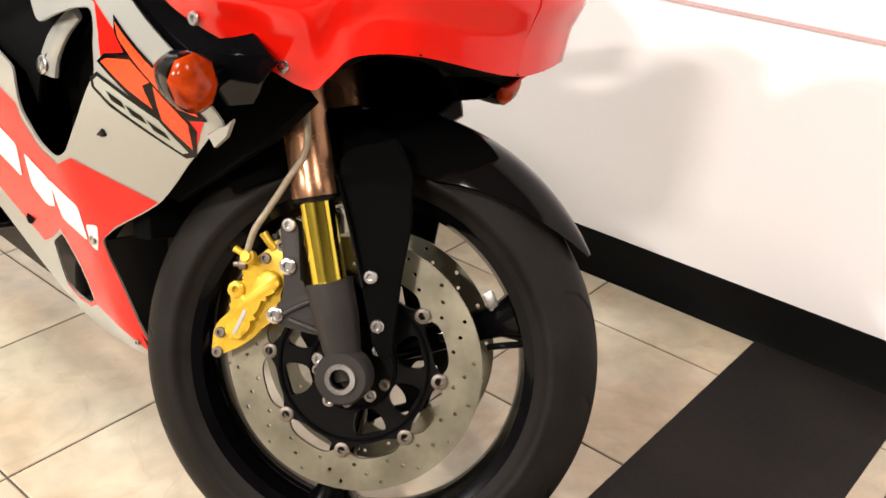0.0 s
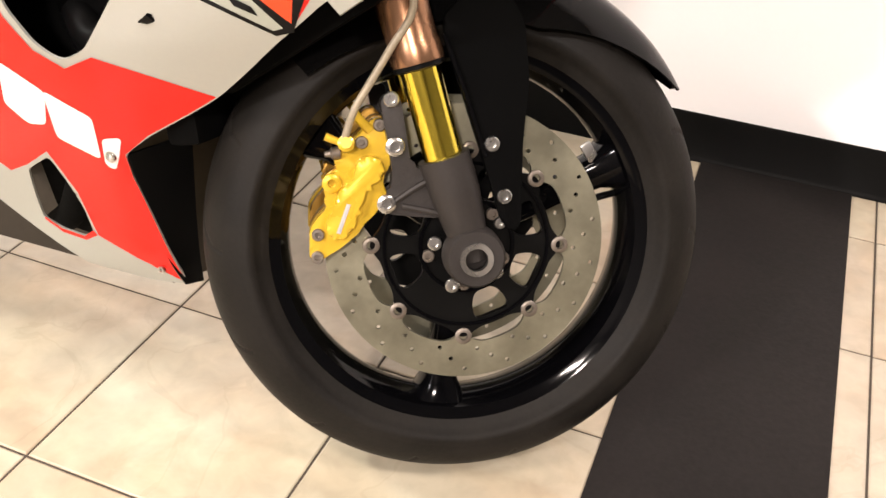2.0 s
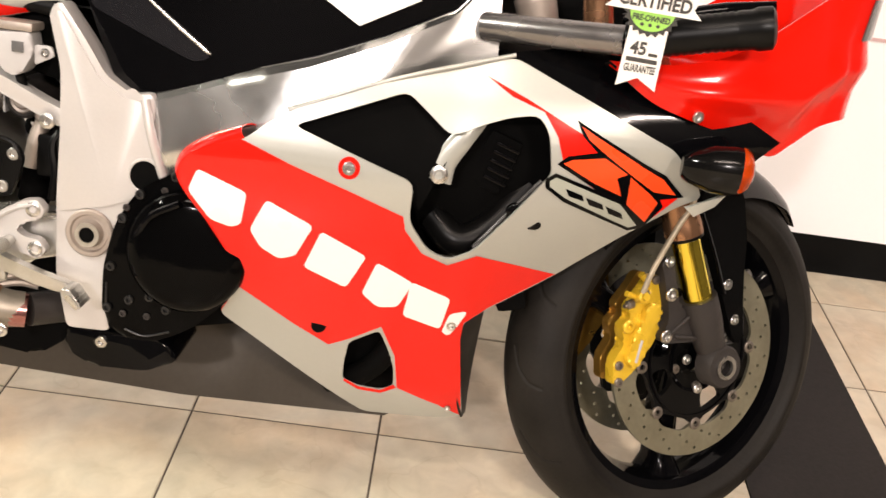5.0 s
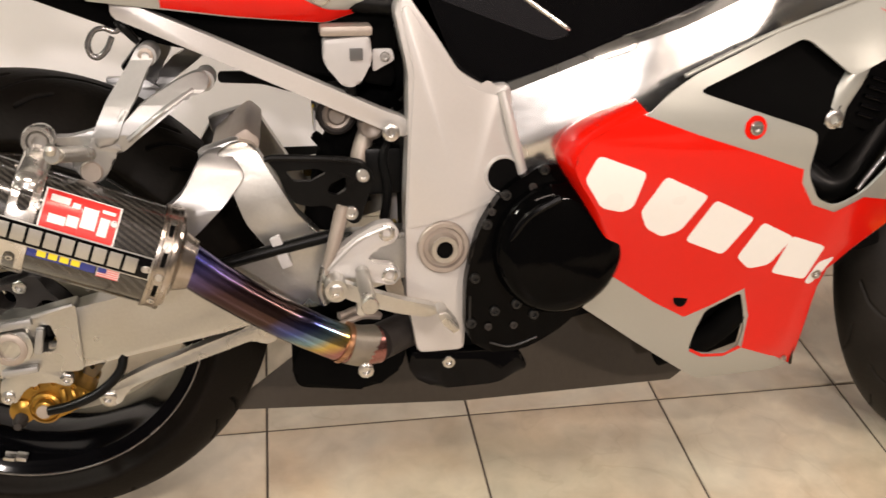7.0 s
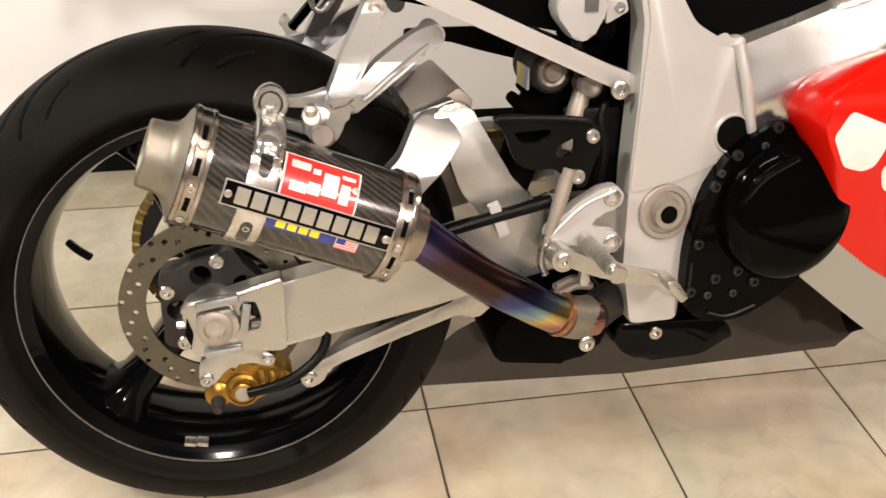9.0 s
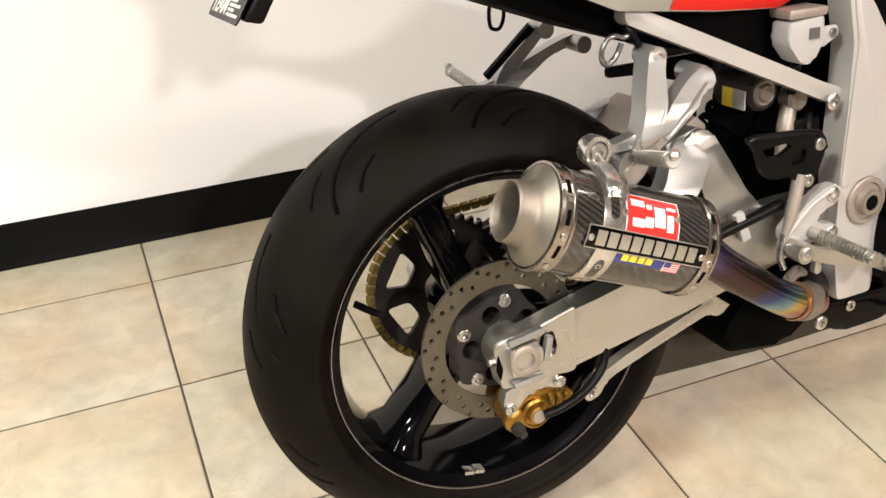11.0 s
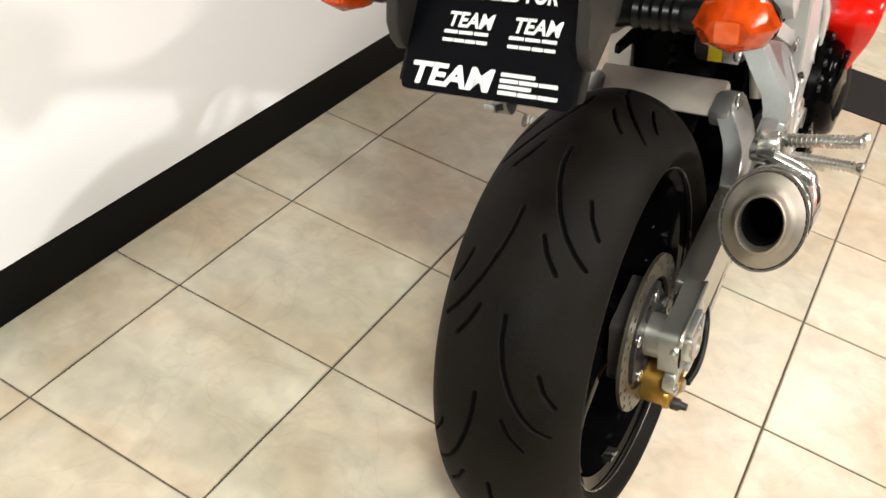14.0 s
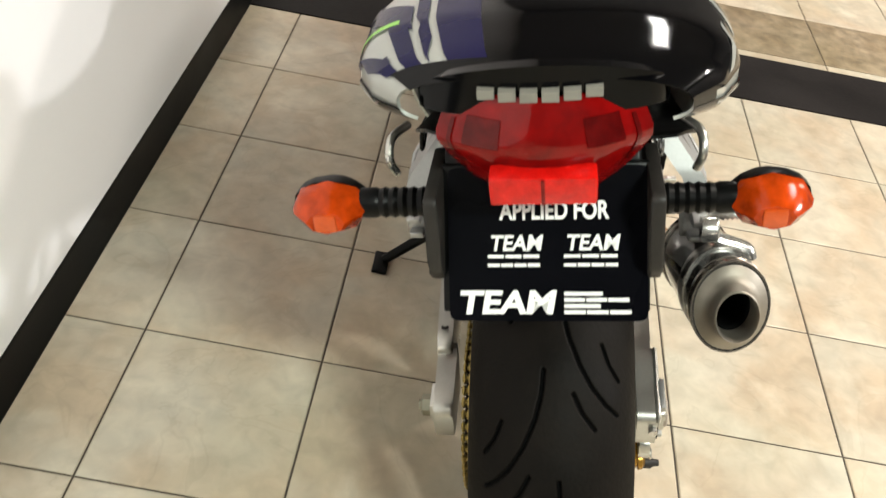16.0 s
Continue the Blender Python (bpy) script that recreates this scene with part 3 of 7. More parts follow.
DUCT = [(0.21, 0.614), (0.349, 0.671), (0.41, 0.626), (0.448, 0.642), (0.482, 0.653), (0.521, 0.658), (0.538, 0.637), (0.548, 0.588), (0.539, 0.577), (0.503, 0.53), (0.46, 0.476), (0.427, 0.459), (0.398, 0.471), (0.37, 0.51), (0.37, 0.563)]
VENT = [(0.301, 0.294), (0.345, 0.323), (0.36, 0.29), (0.371, 0.257), (0.374, 0.22), (0.355, 0.208), (0.32, 0.21), (0.295, 0.221), (0.296, 0.256)]
fairing = P("side_fairing", skin(rounded(OUTER, 0.012), soft_side, 0, 0.003, [rounded(DUCT, 0.012), rounded(VENT, 0.008)]), SILVER, "glossy silver side fairing with red graphics")
BAND = [(0.066, 0.528), (0.068, 0.546), (0.080, 0.5616), (0.111, 0.579), (0.143, 0.5895), (0.15, 0.588), (0.211, 0.566), (0.289, 0.541), (0.362, 0.516), (0.366, 0.497), (0.392, 0.465), (0.428, 0.4515), (0.466, 0.470), (0.52, 0.457), (0.582, 0.4415), (0.497, 0.384), (0.464, 0.354),
        (0.4635, 0.324), (0.486, 0.166), (0.446, 0.192), (0.380, 0.218), (0.371, 0.279), (0.347, 0.331), (0.304, 0.302), (0.271, 0.285), (0.22, 0.315), (0.140, 0.371), (0.112, 0.3205), (0.139, 0.383), (0.1385, 0.414), (0.108, 0.4645), (0.0795, 0.503)]
P("red_band", skin(BAND, soft_side, 0.0006, 0), RED, "glossy red painted band", fairing)
FOLD = [(0.140, 0.371), (0.1385, 0.414), (0.108, 0.4645), (0.0795, 0.503), (0.066, 0.528), (0.068, 0.546), (0.080, 0.5616), (0.111, 0.579), (0.150, 0.591)]
INNER = [(0.138, -0.165, 0.376), (0.135, -0.178, 0.416), (0.104, -0.175, 0.466), (0.077, -0.150, 0.506), (0.0625, -0.158, 0.530), (0.068, -0.162, 0.549), (0.083, -0.166, 0.565), (0.112, -0.176, 0.582), (0.152, -0.195, 0.600)]
FOLD_LINE = smooth_path([(u, soft_side(u, w) - 0.0006, w) for u, w in FOLD], 5)
INNER_LINE = smooth_path(INNER, 5)


def fairing_return(s, t):
    """The rear end of the fairing rolls inwards over a soft fold to the engine and the spar."""
    i = round(s * (len(FOLD_LINE) - 1))
    return FOLD_LINE[i].lerp(INNER_LINE[i], t) + Vector((-0.55, -0.45, 0.4 * s)) * 0.016 * math.sin(math.pi * t) ** 0.8


P("fairing_return", grid_surface(fairing_return, 40, 12, 0.002), RED, "red rolled rear end of the fairing", fairing, smooth=60)
RIM = [(0.297, 0.219), (0.32, 0.205), (0.355, 0.203), (0.379, 0.218), (0.374, 0.224), (0.355, 0.2095), (0.32, 0.2115), (0.298, 0.224)]
P("vent_lip", skin(RIM, soft_side, 0.0008, 0), RED, "red lip of the lower vent", fairing)
WEDGE = [(0.446, 0.7), (0.505, 0.675), (0.577, 0.64), (0.647, 0.602), (0.725, 0.565), (0.694, 0.532), (0.652, 0.548), (0.583, 0.586), (0.562, 0.600), (0.549, 0.633), (0.527, 0.662), (0.482, 0.678)]
P("red_wedge", skin(WEDGE, soft_side, 0.0006, 0), RED, "red wedge graphic", fairing)
R_BACK = [(0.571, 0.655), (0.597, 0.640), (0.657, 0.609), (0.686, 0.597), (0.714, 0.572), (0.686, 0.566), (0.692, 0.556), (0.675, 0.526), (0.638, 0.552), (0.600, 0.575), (0.555, 0.601), (0.566, 0.611), (0.600, 0.617), (0.580, 0.636)]


def long_mark(poly, u0=0.571, k=1.13):
    return [(u0 + (u - u0) * k, w - 0.05 * max(0.0, u - 0.62)) for u, w in poly]


P("emblem_outline", skin(long_mark(R_BACK), soft_side, 0.0012, 0), BLACKG, "black outline of the emblem", fairing)
for poly in ([(0.577, 0.648), (0.597, 0.636), (0.655, 0.605), (0.684, 0.592), (0.703, 0.574), (0.676, 0.575), (0.650, 0.590), (0.612, 0.614), (0.588, 0.632)],
             [(0.562, 0.602), (0.572, 0.607), (0.610, 0.611), (0.640, 0.594), (0.628, 0.588), (0.637, 0.566), (0.602, 0.580)],
             [(0.644, 0.591), (0.672, 0.572), (0.684, 0.562), (0.675, 0.533), (0.646, 0.556)]):
    P("emblem_stroke", skin(long_mark(poly), soft_side, 0.0018, 0), ORANGE, "orange emblem shape", fairing)
LOZ = [(0.540, 0.582), (0.552, 0.590), (0.642, 0.559), (0.676, 0.525), (0.657, 0.518), (0.566, 0.554), (0.542, 0.571)]
P("badge_outline", skin(long_mark(LOZ, 0.54, 1.1), soft_side, 0.0009, 0), BLACKG, "black edge of the badge", fairing)
P("badge", skin(long_mark([(0.546, 0.580), (0.553, 0.585), (0.638, 0.555), (0.666, 0.527), (0.656, 0.523), (0.568, 0.559), (0.547, 0.573)], 0.54, 1.1), soft_side, 0.0014, 0), GREYDEC, "grey-green badge shape", fairing)
for k in range(3):
    u, w = 0.566 + 0.027 * k, 0.572 - 0.0105 * k
    P("badge_bar", skin(long_mark([(u, w), (u + 0.022, w - 0.008), (u + 0.026, w - 0.016), (u + 0.006, w - 0.010)], 0.54, 1.1), soft_side, 0.0019, 0), BLACKG, "black bar on the badge", fairing)

# the big word mark as six plain slanted white blocks
MARKS = [[(0.073, 0.517), (0.088, 0.552), (0.162, 0.524), (0.152, 0.470), (0.137, 0.463), (0.105, 0.472)],
         [(0.180, 0.523), (0.252, 0.489), (0.225, 0.432), (0.199, 0.422), (0.170, 0.439), (0.154, 0.469)],
         [(0.253, 0.486), (0.325, 0.451), (0.295, 0.387), (0.226, 0.417)],
         [(0.331, 0.449), (0.391, 0.419), (0.370, 0.368), (0.338, 0.362), (0.310, 0.386)],
         [(0.379, 0.424), (0.445, 0.400), (0.435, 0.336), (0.371, 0.354)],
         [(0.441, 0.374), (0.470, 0.381), (0.456, 0.347), (0.445, 0.327), (0.432, 0.333)]]
for poly in MARKS:
    mid = sum((Vector(q) for q in poly), Vector((0, 0))) / len(poly)
    block = [tuple(mid.lerp(Vector(q), 0.87)) for q in poly]
    P("white_mark", skin(rounded(block, 0.007), soft_side, 0.0014, 0), WHITE, "plain white slanted block of the word mark", fairing)
for u, w, r, mt in ((0.286, 0.571, 0.0085, CHROME), (0.447, 0.349, 0.007, CHROME), (0.462, 0.186, 0.005, CHROME)):
    P("fairing_screw", bolt(u, soft_side(u, w) - 0.001, w, r), mt, "", fairing)
P("screw_recess", turned([(0, 0.0145), (0.0012, 0.0140), (0.0010, 0.0), (0, 0.0)], (0.286, soft_side(0.286, 0.571) + 0.0008, 0.571), (0, -1, 0), 28), RED, "red recess round a screw", fairing)
P("plug_hole", turned([(0, 0.0), (0.0014, 0.011), (0.002, 0.0)], (0.256, soft_side(0.256, 0.319), 0.319), (0.1, -1, 0.2), 20), BLACKM, "black plug hole", fairing)
P("front_slot", grid_surface(lambda a, t: Vector((0.463 + 0.025 * (1 - t) ** 3, soft_side(0.463, 0.17 + 0.18 * t) + 0.004, 0.166 + 0.186 * t)).lerp(Vector((0.497 + 0.016 * t, -0.035 - 0.02 * t, 0.160 + 0.215 * t)), 0.70 * a), 8, 12, 0.003), BLACKP, "black slotted front lip of the lower fairing", fairing)
# inside of the openings
P("duct_panel", skin([(0.19, 0.60), (0.21, 0.628), (0.349, 0.682), (0.43, 0.64), (0.38, 0.52), (0.36, 0.555)], lambda u, w: soft_side(u, w) + 0.022, 0, 0.003), BLACKM, "black inner panel", fairing)
P("duct_inner", skin([(0.36, 0.54), (0.42, 0.65), (0.56, 0.68), (0.57, 0.56), (0.47, 0.45), (0.40, 0.44)], lambda u, w: soft_side(u, w) + 0.07, 0, 0.003), BLACKM, "dark duct interior", fairing)
P("duct_hose", tube([(0.40, -0.155, 0.50), (0.435, -0.172, 0.475), (0.475, -0.165, 0.49), (0.53, -0.14, 0.55)], 0.022, 14), BLACKP, "black coolant hose", fairing)
P("duct_grille", rbox((0.475, -0.165, 0.585), (0.05, 0.02, 0.075), 0.006, Euler((0, 0.35, 0)).to_matrix()), BLACKM, "black grille block", fairing)
for k in range(5):
    P("grille_rib", rbox((0.478 + 0.003 * k, -0.178, 0.562 + 0.011 * k), (0.034, 0.006, 0.004), 0.001, Euler((0, 0.35, 0)).to_matrix()), BLACKG, "", fairing)
P("duct_stay", tube([(0.445, -0.205, 0.645), (0.425, -0.214, 0.62), (0.405, -0.216, 0.59), (0.398, -0.216, 0.565)], [0.013, 0.016, 0.018, 0.021], 14, flat=((0, 1, 0), 0.5)), SILVER, "satin silver stay in the duct", fairing)
P("stay_screw", bolt(0.401, -0.224, 0.573, 0.012), CHROME, "", fairing)
P("air_vane", prism(rounded([(0.495, 0.535), (0.507, 0.545), (0.543, 0.527), (0.548, 0.516), (0.535, 0.511), (0.5, 0.522)], 0.005), -0.215, -0.203, bevel=0.003), BLACKG, "black air vane", fairing)
# reflection along the duct's lower rim, built as a grey metal tube
P("duct_edge", tube([(0.46, -0.208, 0.478), (0.50, -0.204, 0.527), (0.539, -0.206, 0.574)], 0.0035, 10), BARGREY, "grey tube standing for the highlight on the duct edge", fairing)
P("top_trim", tube([(0.20, -0.226, 0.629), (0.30, -0.222, 0.672), (0.40, -0.214, 0.706), (0.48, -0.200, 0.726)], 0.003, 10), SILVER, "pale rolled top edge", fairing)
P("duct_line", tube([(0.418, -0.222, 0.662), (0.47, -0.222, 0.661), (0.52, -0.216, 0.658)], 0.0018, 6), BLACKG, "thin black line", fairing)
# added black sheet that stands for the shade inside the lower vent
P("vent_inner", skin([(0.275, 0.185), (0.275, 0.30), (0.345, 0.34), (0.39, 0.30), (0.40, 0.20), (0.36, 0.18)], lambda u, w: soft_side(u, w) + 0.045, 0, 0.003), BLACKM, "black sheet added behind the lower vent to stand for its shade", fairing)
P("vent_pipe", tube([(0.27, -0.06, 0.19), (0.33, -0.10, 0.235), (0.37, -0.12, 0.30), (0.40, -0.09, 0.38)], 0.018, 14), BLACKM, "dark exhaust header", bike)

# black infill between fairing and nose
INFILL = [(0.470, 0.727), (0.585, 0.742), (0.64, 0.718), (0.72, 0.688), (0.80, 0.664), (0.845, 0.640), (0.80, 0.595), (0.75, 0.585), (0.706, 0.620), (0.591, 0.670), (0.48, 0.716)]
both("infill_panel", lambda: skin(INFILL, lambda u, w: soft_side(u, w) + 0.012, 0, 0.003), BLACKG, "black infill panel under the nose")

# left-hand fairing, simpler, seen from the rear and below
LEFT = [(0.481, 0.723), (0.706, 0.624), (0.76, 0.567), (0.584, 0.441), (0.497, 0.382), (0.462, 0.33), (0.33, 0.30), (0.106, 0.31), (0.138, 0.40), (0.064, 0.535), (0.135, 0.609), (0.349, 0.690)]
P("side_fairing", skin(LEFT, soft_side, 0, 0.003), SILVER, "silver side fairing of the far side", m=MIRROR)
PAN = [(-0.392, 0.078), (-0.28, 0.150), (-0.12, 0.215), (0.10, 0.325), (0.33, 0.32), (0.47, 0.30), (0.49, 0.15), (0.36, 0.072), (0.0, 0.064)]
P("belly_pan", skin(PAN, lambda u, w: -0.075 - 0.30 * (w - 0.07), 0, 0.003), BELLY, "glossy grey inside of the belly pan", m=MIRROR)
# flat black disc: the hole's shade is painted, nothing is cut
P("belly_hole", turned([(0, 0.0), (0.001, 0.013), (0.0015, 0.0)], (0.118, 0.088, 0.118), (0, -1, 0.3), 20), BLACKM, "flat black disc standing for the shade of a belly pan hole")

# -- nose --
LOW = [Vector(p) for p in ((0.600, -0.212, 0.732), (0.66, -0.205, 0.694), (0.72, -0.193, 0.674), (0.785, -0.166, 0.656), (0.848, -0.132, 0.632), (0.876, -0.130, 0.650), (0.907, -0.128, 0.677), (0.955, -0.098, 0.688), (0.985, 0.0, 0.676))]
TOP = [Vector(p) for p in ((0.600, -0.206, 0.736), (0.68, -0.206, 0.740), (0.75, -0.196, 0.757), (0.80, -0.180, 0.785), (0.85, -0.160, 0.82), (0.885, -0.140, 0.84), (0.925, -0.132, 0.85), (0.962, -0.100, 0.855), (0.990, 0.0, 0.857))]


def glide(pts, s):
    """A smooth line through the points, s from 0 to 1."""
    x = s * (len(pts) - 1)
    i = min(int(x), len(pts) - 2)
    q = x - i
    p0, p1, p2 = pts[max(i - 1, 0)], pts[i], pts[i + 1]
    p3 = pts[i + 2] if i + 2 < len(pts) else Vector((p1.x, -p1.y, p1.z))
    return 0.5 * (2 * p1 + (p2 - p0) * q + (2 * p0 - 5 * p1 + 4 * p2 - p3) * q * q + (3 * p1 - p0 - 3 * p2 + p3) * q**3)


def nose(s, t):
    a, b = glide(LOW, s), glide(TOP, s)
    p = a.lerp(b, t)
    bulge = math.sin(math.pi * t) * math.sin(math.pi * min(1, s * 1.3)) * 0.018
    fold = 0.010 * max(0, 1 - abs(t - 0.42) * 5) * (1 if s > 0.35 else s / 0.35)
    k = min(1.0, max(0.0, (s - 0.62) / 0.3))
    out = Vector((0.55, -0.8, 0)).lerp(Vector((1, -0.15, 0)), k * k * (3 - 2 * k))
    return p + out.normalized() * (bulge + fold)


both("nose_cowl", lambda: grid_surface(nose, 72, 22, 0.003), RED, "glossy red nose cowl", smooth=60)
both("nose_underside", lambda: grid_surface(lambda s, t: (LOW[min(int(s * 8), 7)].lerp(LOW[min(int(s * 8), 7) + 1], s * 8 - min(int(s * 8), 7))) * (1 - t) + Vector((0.60 + 0.30 * s, 0.0, 0.70 - 0.045 * s)) * t + Vector((0, 0, 0.004)), 24, 6, 0.003), BLACKM, "black underside of the nose")
both("headlight", lambda: grid_surface(lambda s, t: nose(0.80 + 0.17 * s, 0.62 + 0.3 * t) + Vector((0.004, -0.001, 0.001)), 8, 6, 0.002), SMOKED, "grey headlight lens")
for u, v, w in ((0.725, -0.199, 0.681), (0.828, -0.147, 0.652)):
    P("cowl_screw", bolt(u, v, w, 0.0075, (0.35, -1, -0.05)), CHROME)
both("front_indicator", lambda: turned([(0, 0.012), (0.01, 0.019), (0.035, 0.027), (0.062, 0.029), (0.070, 0.028)], (0.712, -0.222, 0.612), (1, -0.12, 0.0), 24), MUDG, "dark grey front indicator housing")
both("indicator_lens", lambda: turned([(0, 0.028), (0.004, 0.028), (0.012, 0.022), (0.017, 0.011), (0.018, 0)], (0.7815, -0.2305, 0.612), (1, -0.12, 0), 8), AMBER, "amber indicator lens")
both("indicator_stem", lambda: tube([(0.735, -0.15, 0.60), (0.735, -0.19, 0.606), (0.74, -0.215, 0.61)], 0.012, 10), BLACKP)
P("lower_trim", prism([(0.735, 0.556), (0.765, 0.565), (0.79, 0.580), (0.775, 0.56), (0.75, 0.545)], -0.190, -0.184, bevel=0.002), SILVER, "silver tip of the fairing")

FLARED = "side_fairing red_band vent_lip red_wedge emblem_outline emblem_stroke badge_outline badge badge_bar white_mark fairing_screw screw_recess duct_panel duct_inner duct_hose duct_grille grille_rib duct_stay stay_screw air_vane duct_edge top_trim duct_line infill_panel nose_cowl nose_underside headlight cowl_screw front_indicator indicator_lens indicator_stem lower_trim".split()


def flare(p, up):
    """The upper fairing stands out and up ahead of the engine, towards the nose."""
    k = min(1.35, max(0.0, (p.x - 0.42) / 0.33)) * min(1.0, max(0.0, (p.z - 0.42) / 0.20))
    out = max(-1.0, min(1.0, p.y / 0.15))
    return Vector((p.x - 0.011 * k, p.y + 0.036 * k * out, p.z + up * k))


for ob in list(bike.children_recursive):
    if ob.name.split(".")[0] in FLARED:
        up = 0.008 if ob.name.split(".")[0] in ("nose_cowl", "nose_underside", "headlight", "cowl_screw") else 0.022
        for vert in ob.data.vertices:
            vert.co = flare(vert.co, up)

# -- handlebar and hang tag --
both("handlebar", lambda: tube([(0.435, -0.165, 0.757), (0.52, -0.210, 0.762), (0.605, -0.250, 0.7675)], 0.0180, 18), BARGREY, "grey metal clip-on handlebar")
both("hand_grip", lambda: turned([(0.0, 0.0), (0.0, 0.0205), (0.004, 0.0220)] + [(0.010 + 0.009 * k + d, 0.0230 if d else 0.0215) for k in range(14) for d in (0.0, 0.004)] + [(0.146, 0.0225), (0.152, 0.0250), (0.168, 0.0245), (0.172, 0.018), (0.172, 0.0)], (0.605, -0.250, 0.7675), (0.152, -0.034, 0.036), 22), BLACKP, "black ribbed hand grip")
both("brake_lever", lambda: tube([(0.60, -0.225, 0.790), (0.66, -0.232, 0.800), (0.72, -0.240, 0.815), (0.775, -0.25, 0.828)], [0.007, 0.011, 0.011, 0.007], 12), BLACKG, "black lever")
P("fork_cap", turned([(0, 0.026), (0.04, 0.029), (0.045, 0.029), (0.050, 0.025), (0.10, 0.025)], (0.515, -0.09, 0.755), (-0.35, 0.0, 0.93), 24), BROWNAL, "dull silver fork clamp")
P("dash_panel", prism(rounded([(0.47, 0.70), (0.48, 0.86), (0.66, 0.90), (0.74, 0.80), (0.70, 0.72)], 0.02), -0.03, 0.03, bevel=0.01), BLACKM, "black inner cowl behind the bars")
P("brake_reservoir", turned([(0, 0.020), (0.035, 0.020), (0.036, 0.023), (0.042, 0.023)], (0.585, -0.14, 0.775), (-0.2, 0, 1), 20), BRONZE, "brown tinted fluid reservoir")

# -- tank, seat and tail --
def tank(s, t):
    u = -0.105 + 0.56 * s
    low = float(np.interp(u, [-0.105, -0.06, -0.02, 0.12, 0.31, 0.455], [0.735, 0.63, 0.606, 0.652, 0.726, 0.79]))
    high = float(np.interp(u, [-0.105, 0.0, 0.15, 0.35, 0.455], [0.80, 0.88, 0.965, 0.95, 0.90]))
    a = (t - 0.5) * 2
    half = 0.128 + 0.03 * math.sin(math.pi * min(1, max(0, s)))
    prof = (1 - abs(a) ** 3.2) ** (1 / 2.2)
    v = half * math.copysign(min(1, abs(a) * 1.25) ** 0.8, a)
    return (u, v, low + (high - low) * prof)


P("fuel_tank", grid_surface(tank, 36, 40, 0.0), BLACKG, "gloss black fuel tank")
def tank_side(u, w):
    """The right-hand side of the tank at u ahead and w up."""
    s = (u + 0.105) / 0.56
    low = float(np.interp(u, [-0.105, -0.06, -0.02, 0.12, 0.31, 0.455], [0.735, 0.63, 0.606, 0.652, 0.726, 0.79]))
    high = float(np.interp(u, [-0.105, 0.0, 0.15, 0.35, 0.455], [0.80, 0.88, 0.965, 0.95, 0.90]))
    prof = min(1.0, max(0.0, (w - low) / (high - low)))
    a = max(0.0, 1 - prof**2.2) ** (1 / 3.2)
    return -(0.128 + 0.03 * math.sin(math.pi * min(1, max(0, s)))) * min(1, a * 1.25) ** 0.8


P("tank_band", skin([(0.10, 0.840), (0.163, 0.798), (0.271, 0.735), (0.349, 0.776), (0.285, 0.810), (0.24, 0.840)], tank_side, 0.002, 0), WHITE, "white band on the tank")
P("tank_pad", skin(rounded([(-0.093, 0.775), (-0.099, 0.734), (-0.090, 0.712), (0.055, 0.661), (0.080, 0.669), (0.065, 0.684), (-0.012, 0.737), (-0.025, 0.786)], 0.01), tank_side, 0.002, 0), TANKGREY, "dark grey glossy knee panel on the tank")
# highlight on the gloss crease of the tank, modelled as a thin chrome line
edge = [(-0.018, 0.738), (0.03, 0.705), (0.070, 0.679), (0.078, 0.674)]
P("knee_panel_edge", tube([(u, tank_side(u, w) - 0.002, w) for u, w in edge], [0.0022, 0.0030, 0.0030, 0.0012], 8), CHROME, "thin bright line standing for the highlight on the knee panel")
P("rider_seat", grid_surface(lambda s, t: (-0.42 + 0.32 * s, (t - 0.5) * 0.27, 0.745 + 0.055 * (1 - abs(2 * t - 1) ** 2.5) - 0.02 * math.sin(math.pi * s) + 0.03 * (1 - s) ** 2), 16, 18, 0.03), SEATV, "black vinyl rider seat")


def tail_half(s, t):
    """Right-hand skin of the tail: s runs back from the tank, t from the lower edge to the seat line."""
    u = -0.134 - 0.690 * s
    lo = float(np.interp(s, [0, 0.12, 0.28, 0.5, 0.75, 0.9, 1], [0.706, 0.682, 0.692, 0.712, 0.785, 0.848, 0.88]))
    hi = float(np.interp(s, [0, 0.12, 0.28, 0.5, 0.75, 0.9, 1], [0.722, 0.742, 0.778, 0.838, 0.910, 0.938, 0.945]))
    half = float(np.interp(s, [0, 0.2, 0.5, 0.75, 0.92, 1], [0.118, 0.148, 0.174, 0.174, 0.136, 0.104]))
    w = lo + (hi - lo) * t
    v = -half * (0.80 + 0.20 * math.sin(math.pi * (0.15 + 0.75 * t)) - 0.30 * max(0, t - 0.75) / 0.25 * 0.6)
    return (u, v, w)


SHELL_U = [0.0, 0.25, 0.5, 0.75, 0.9, 1.0]


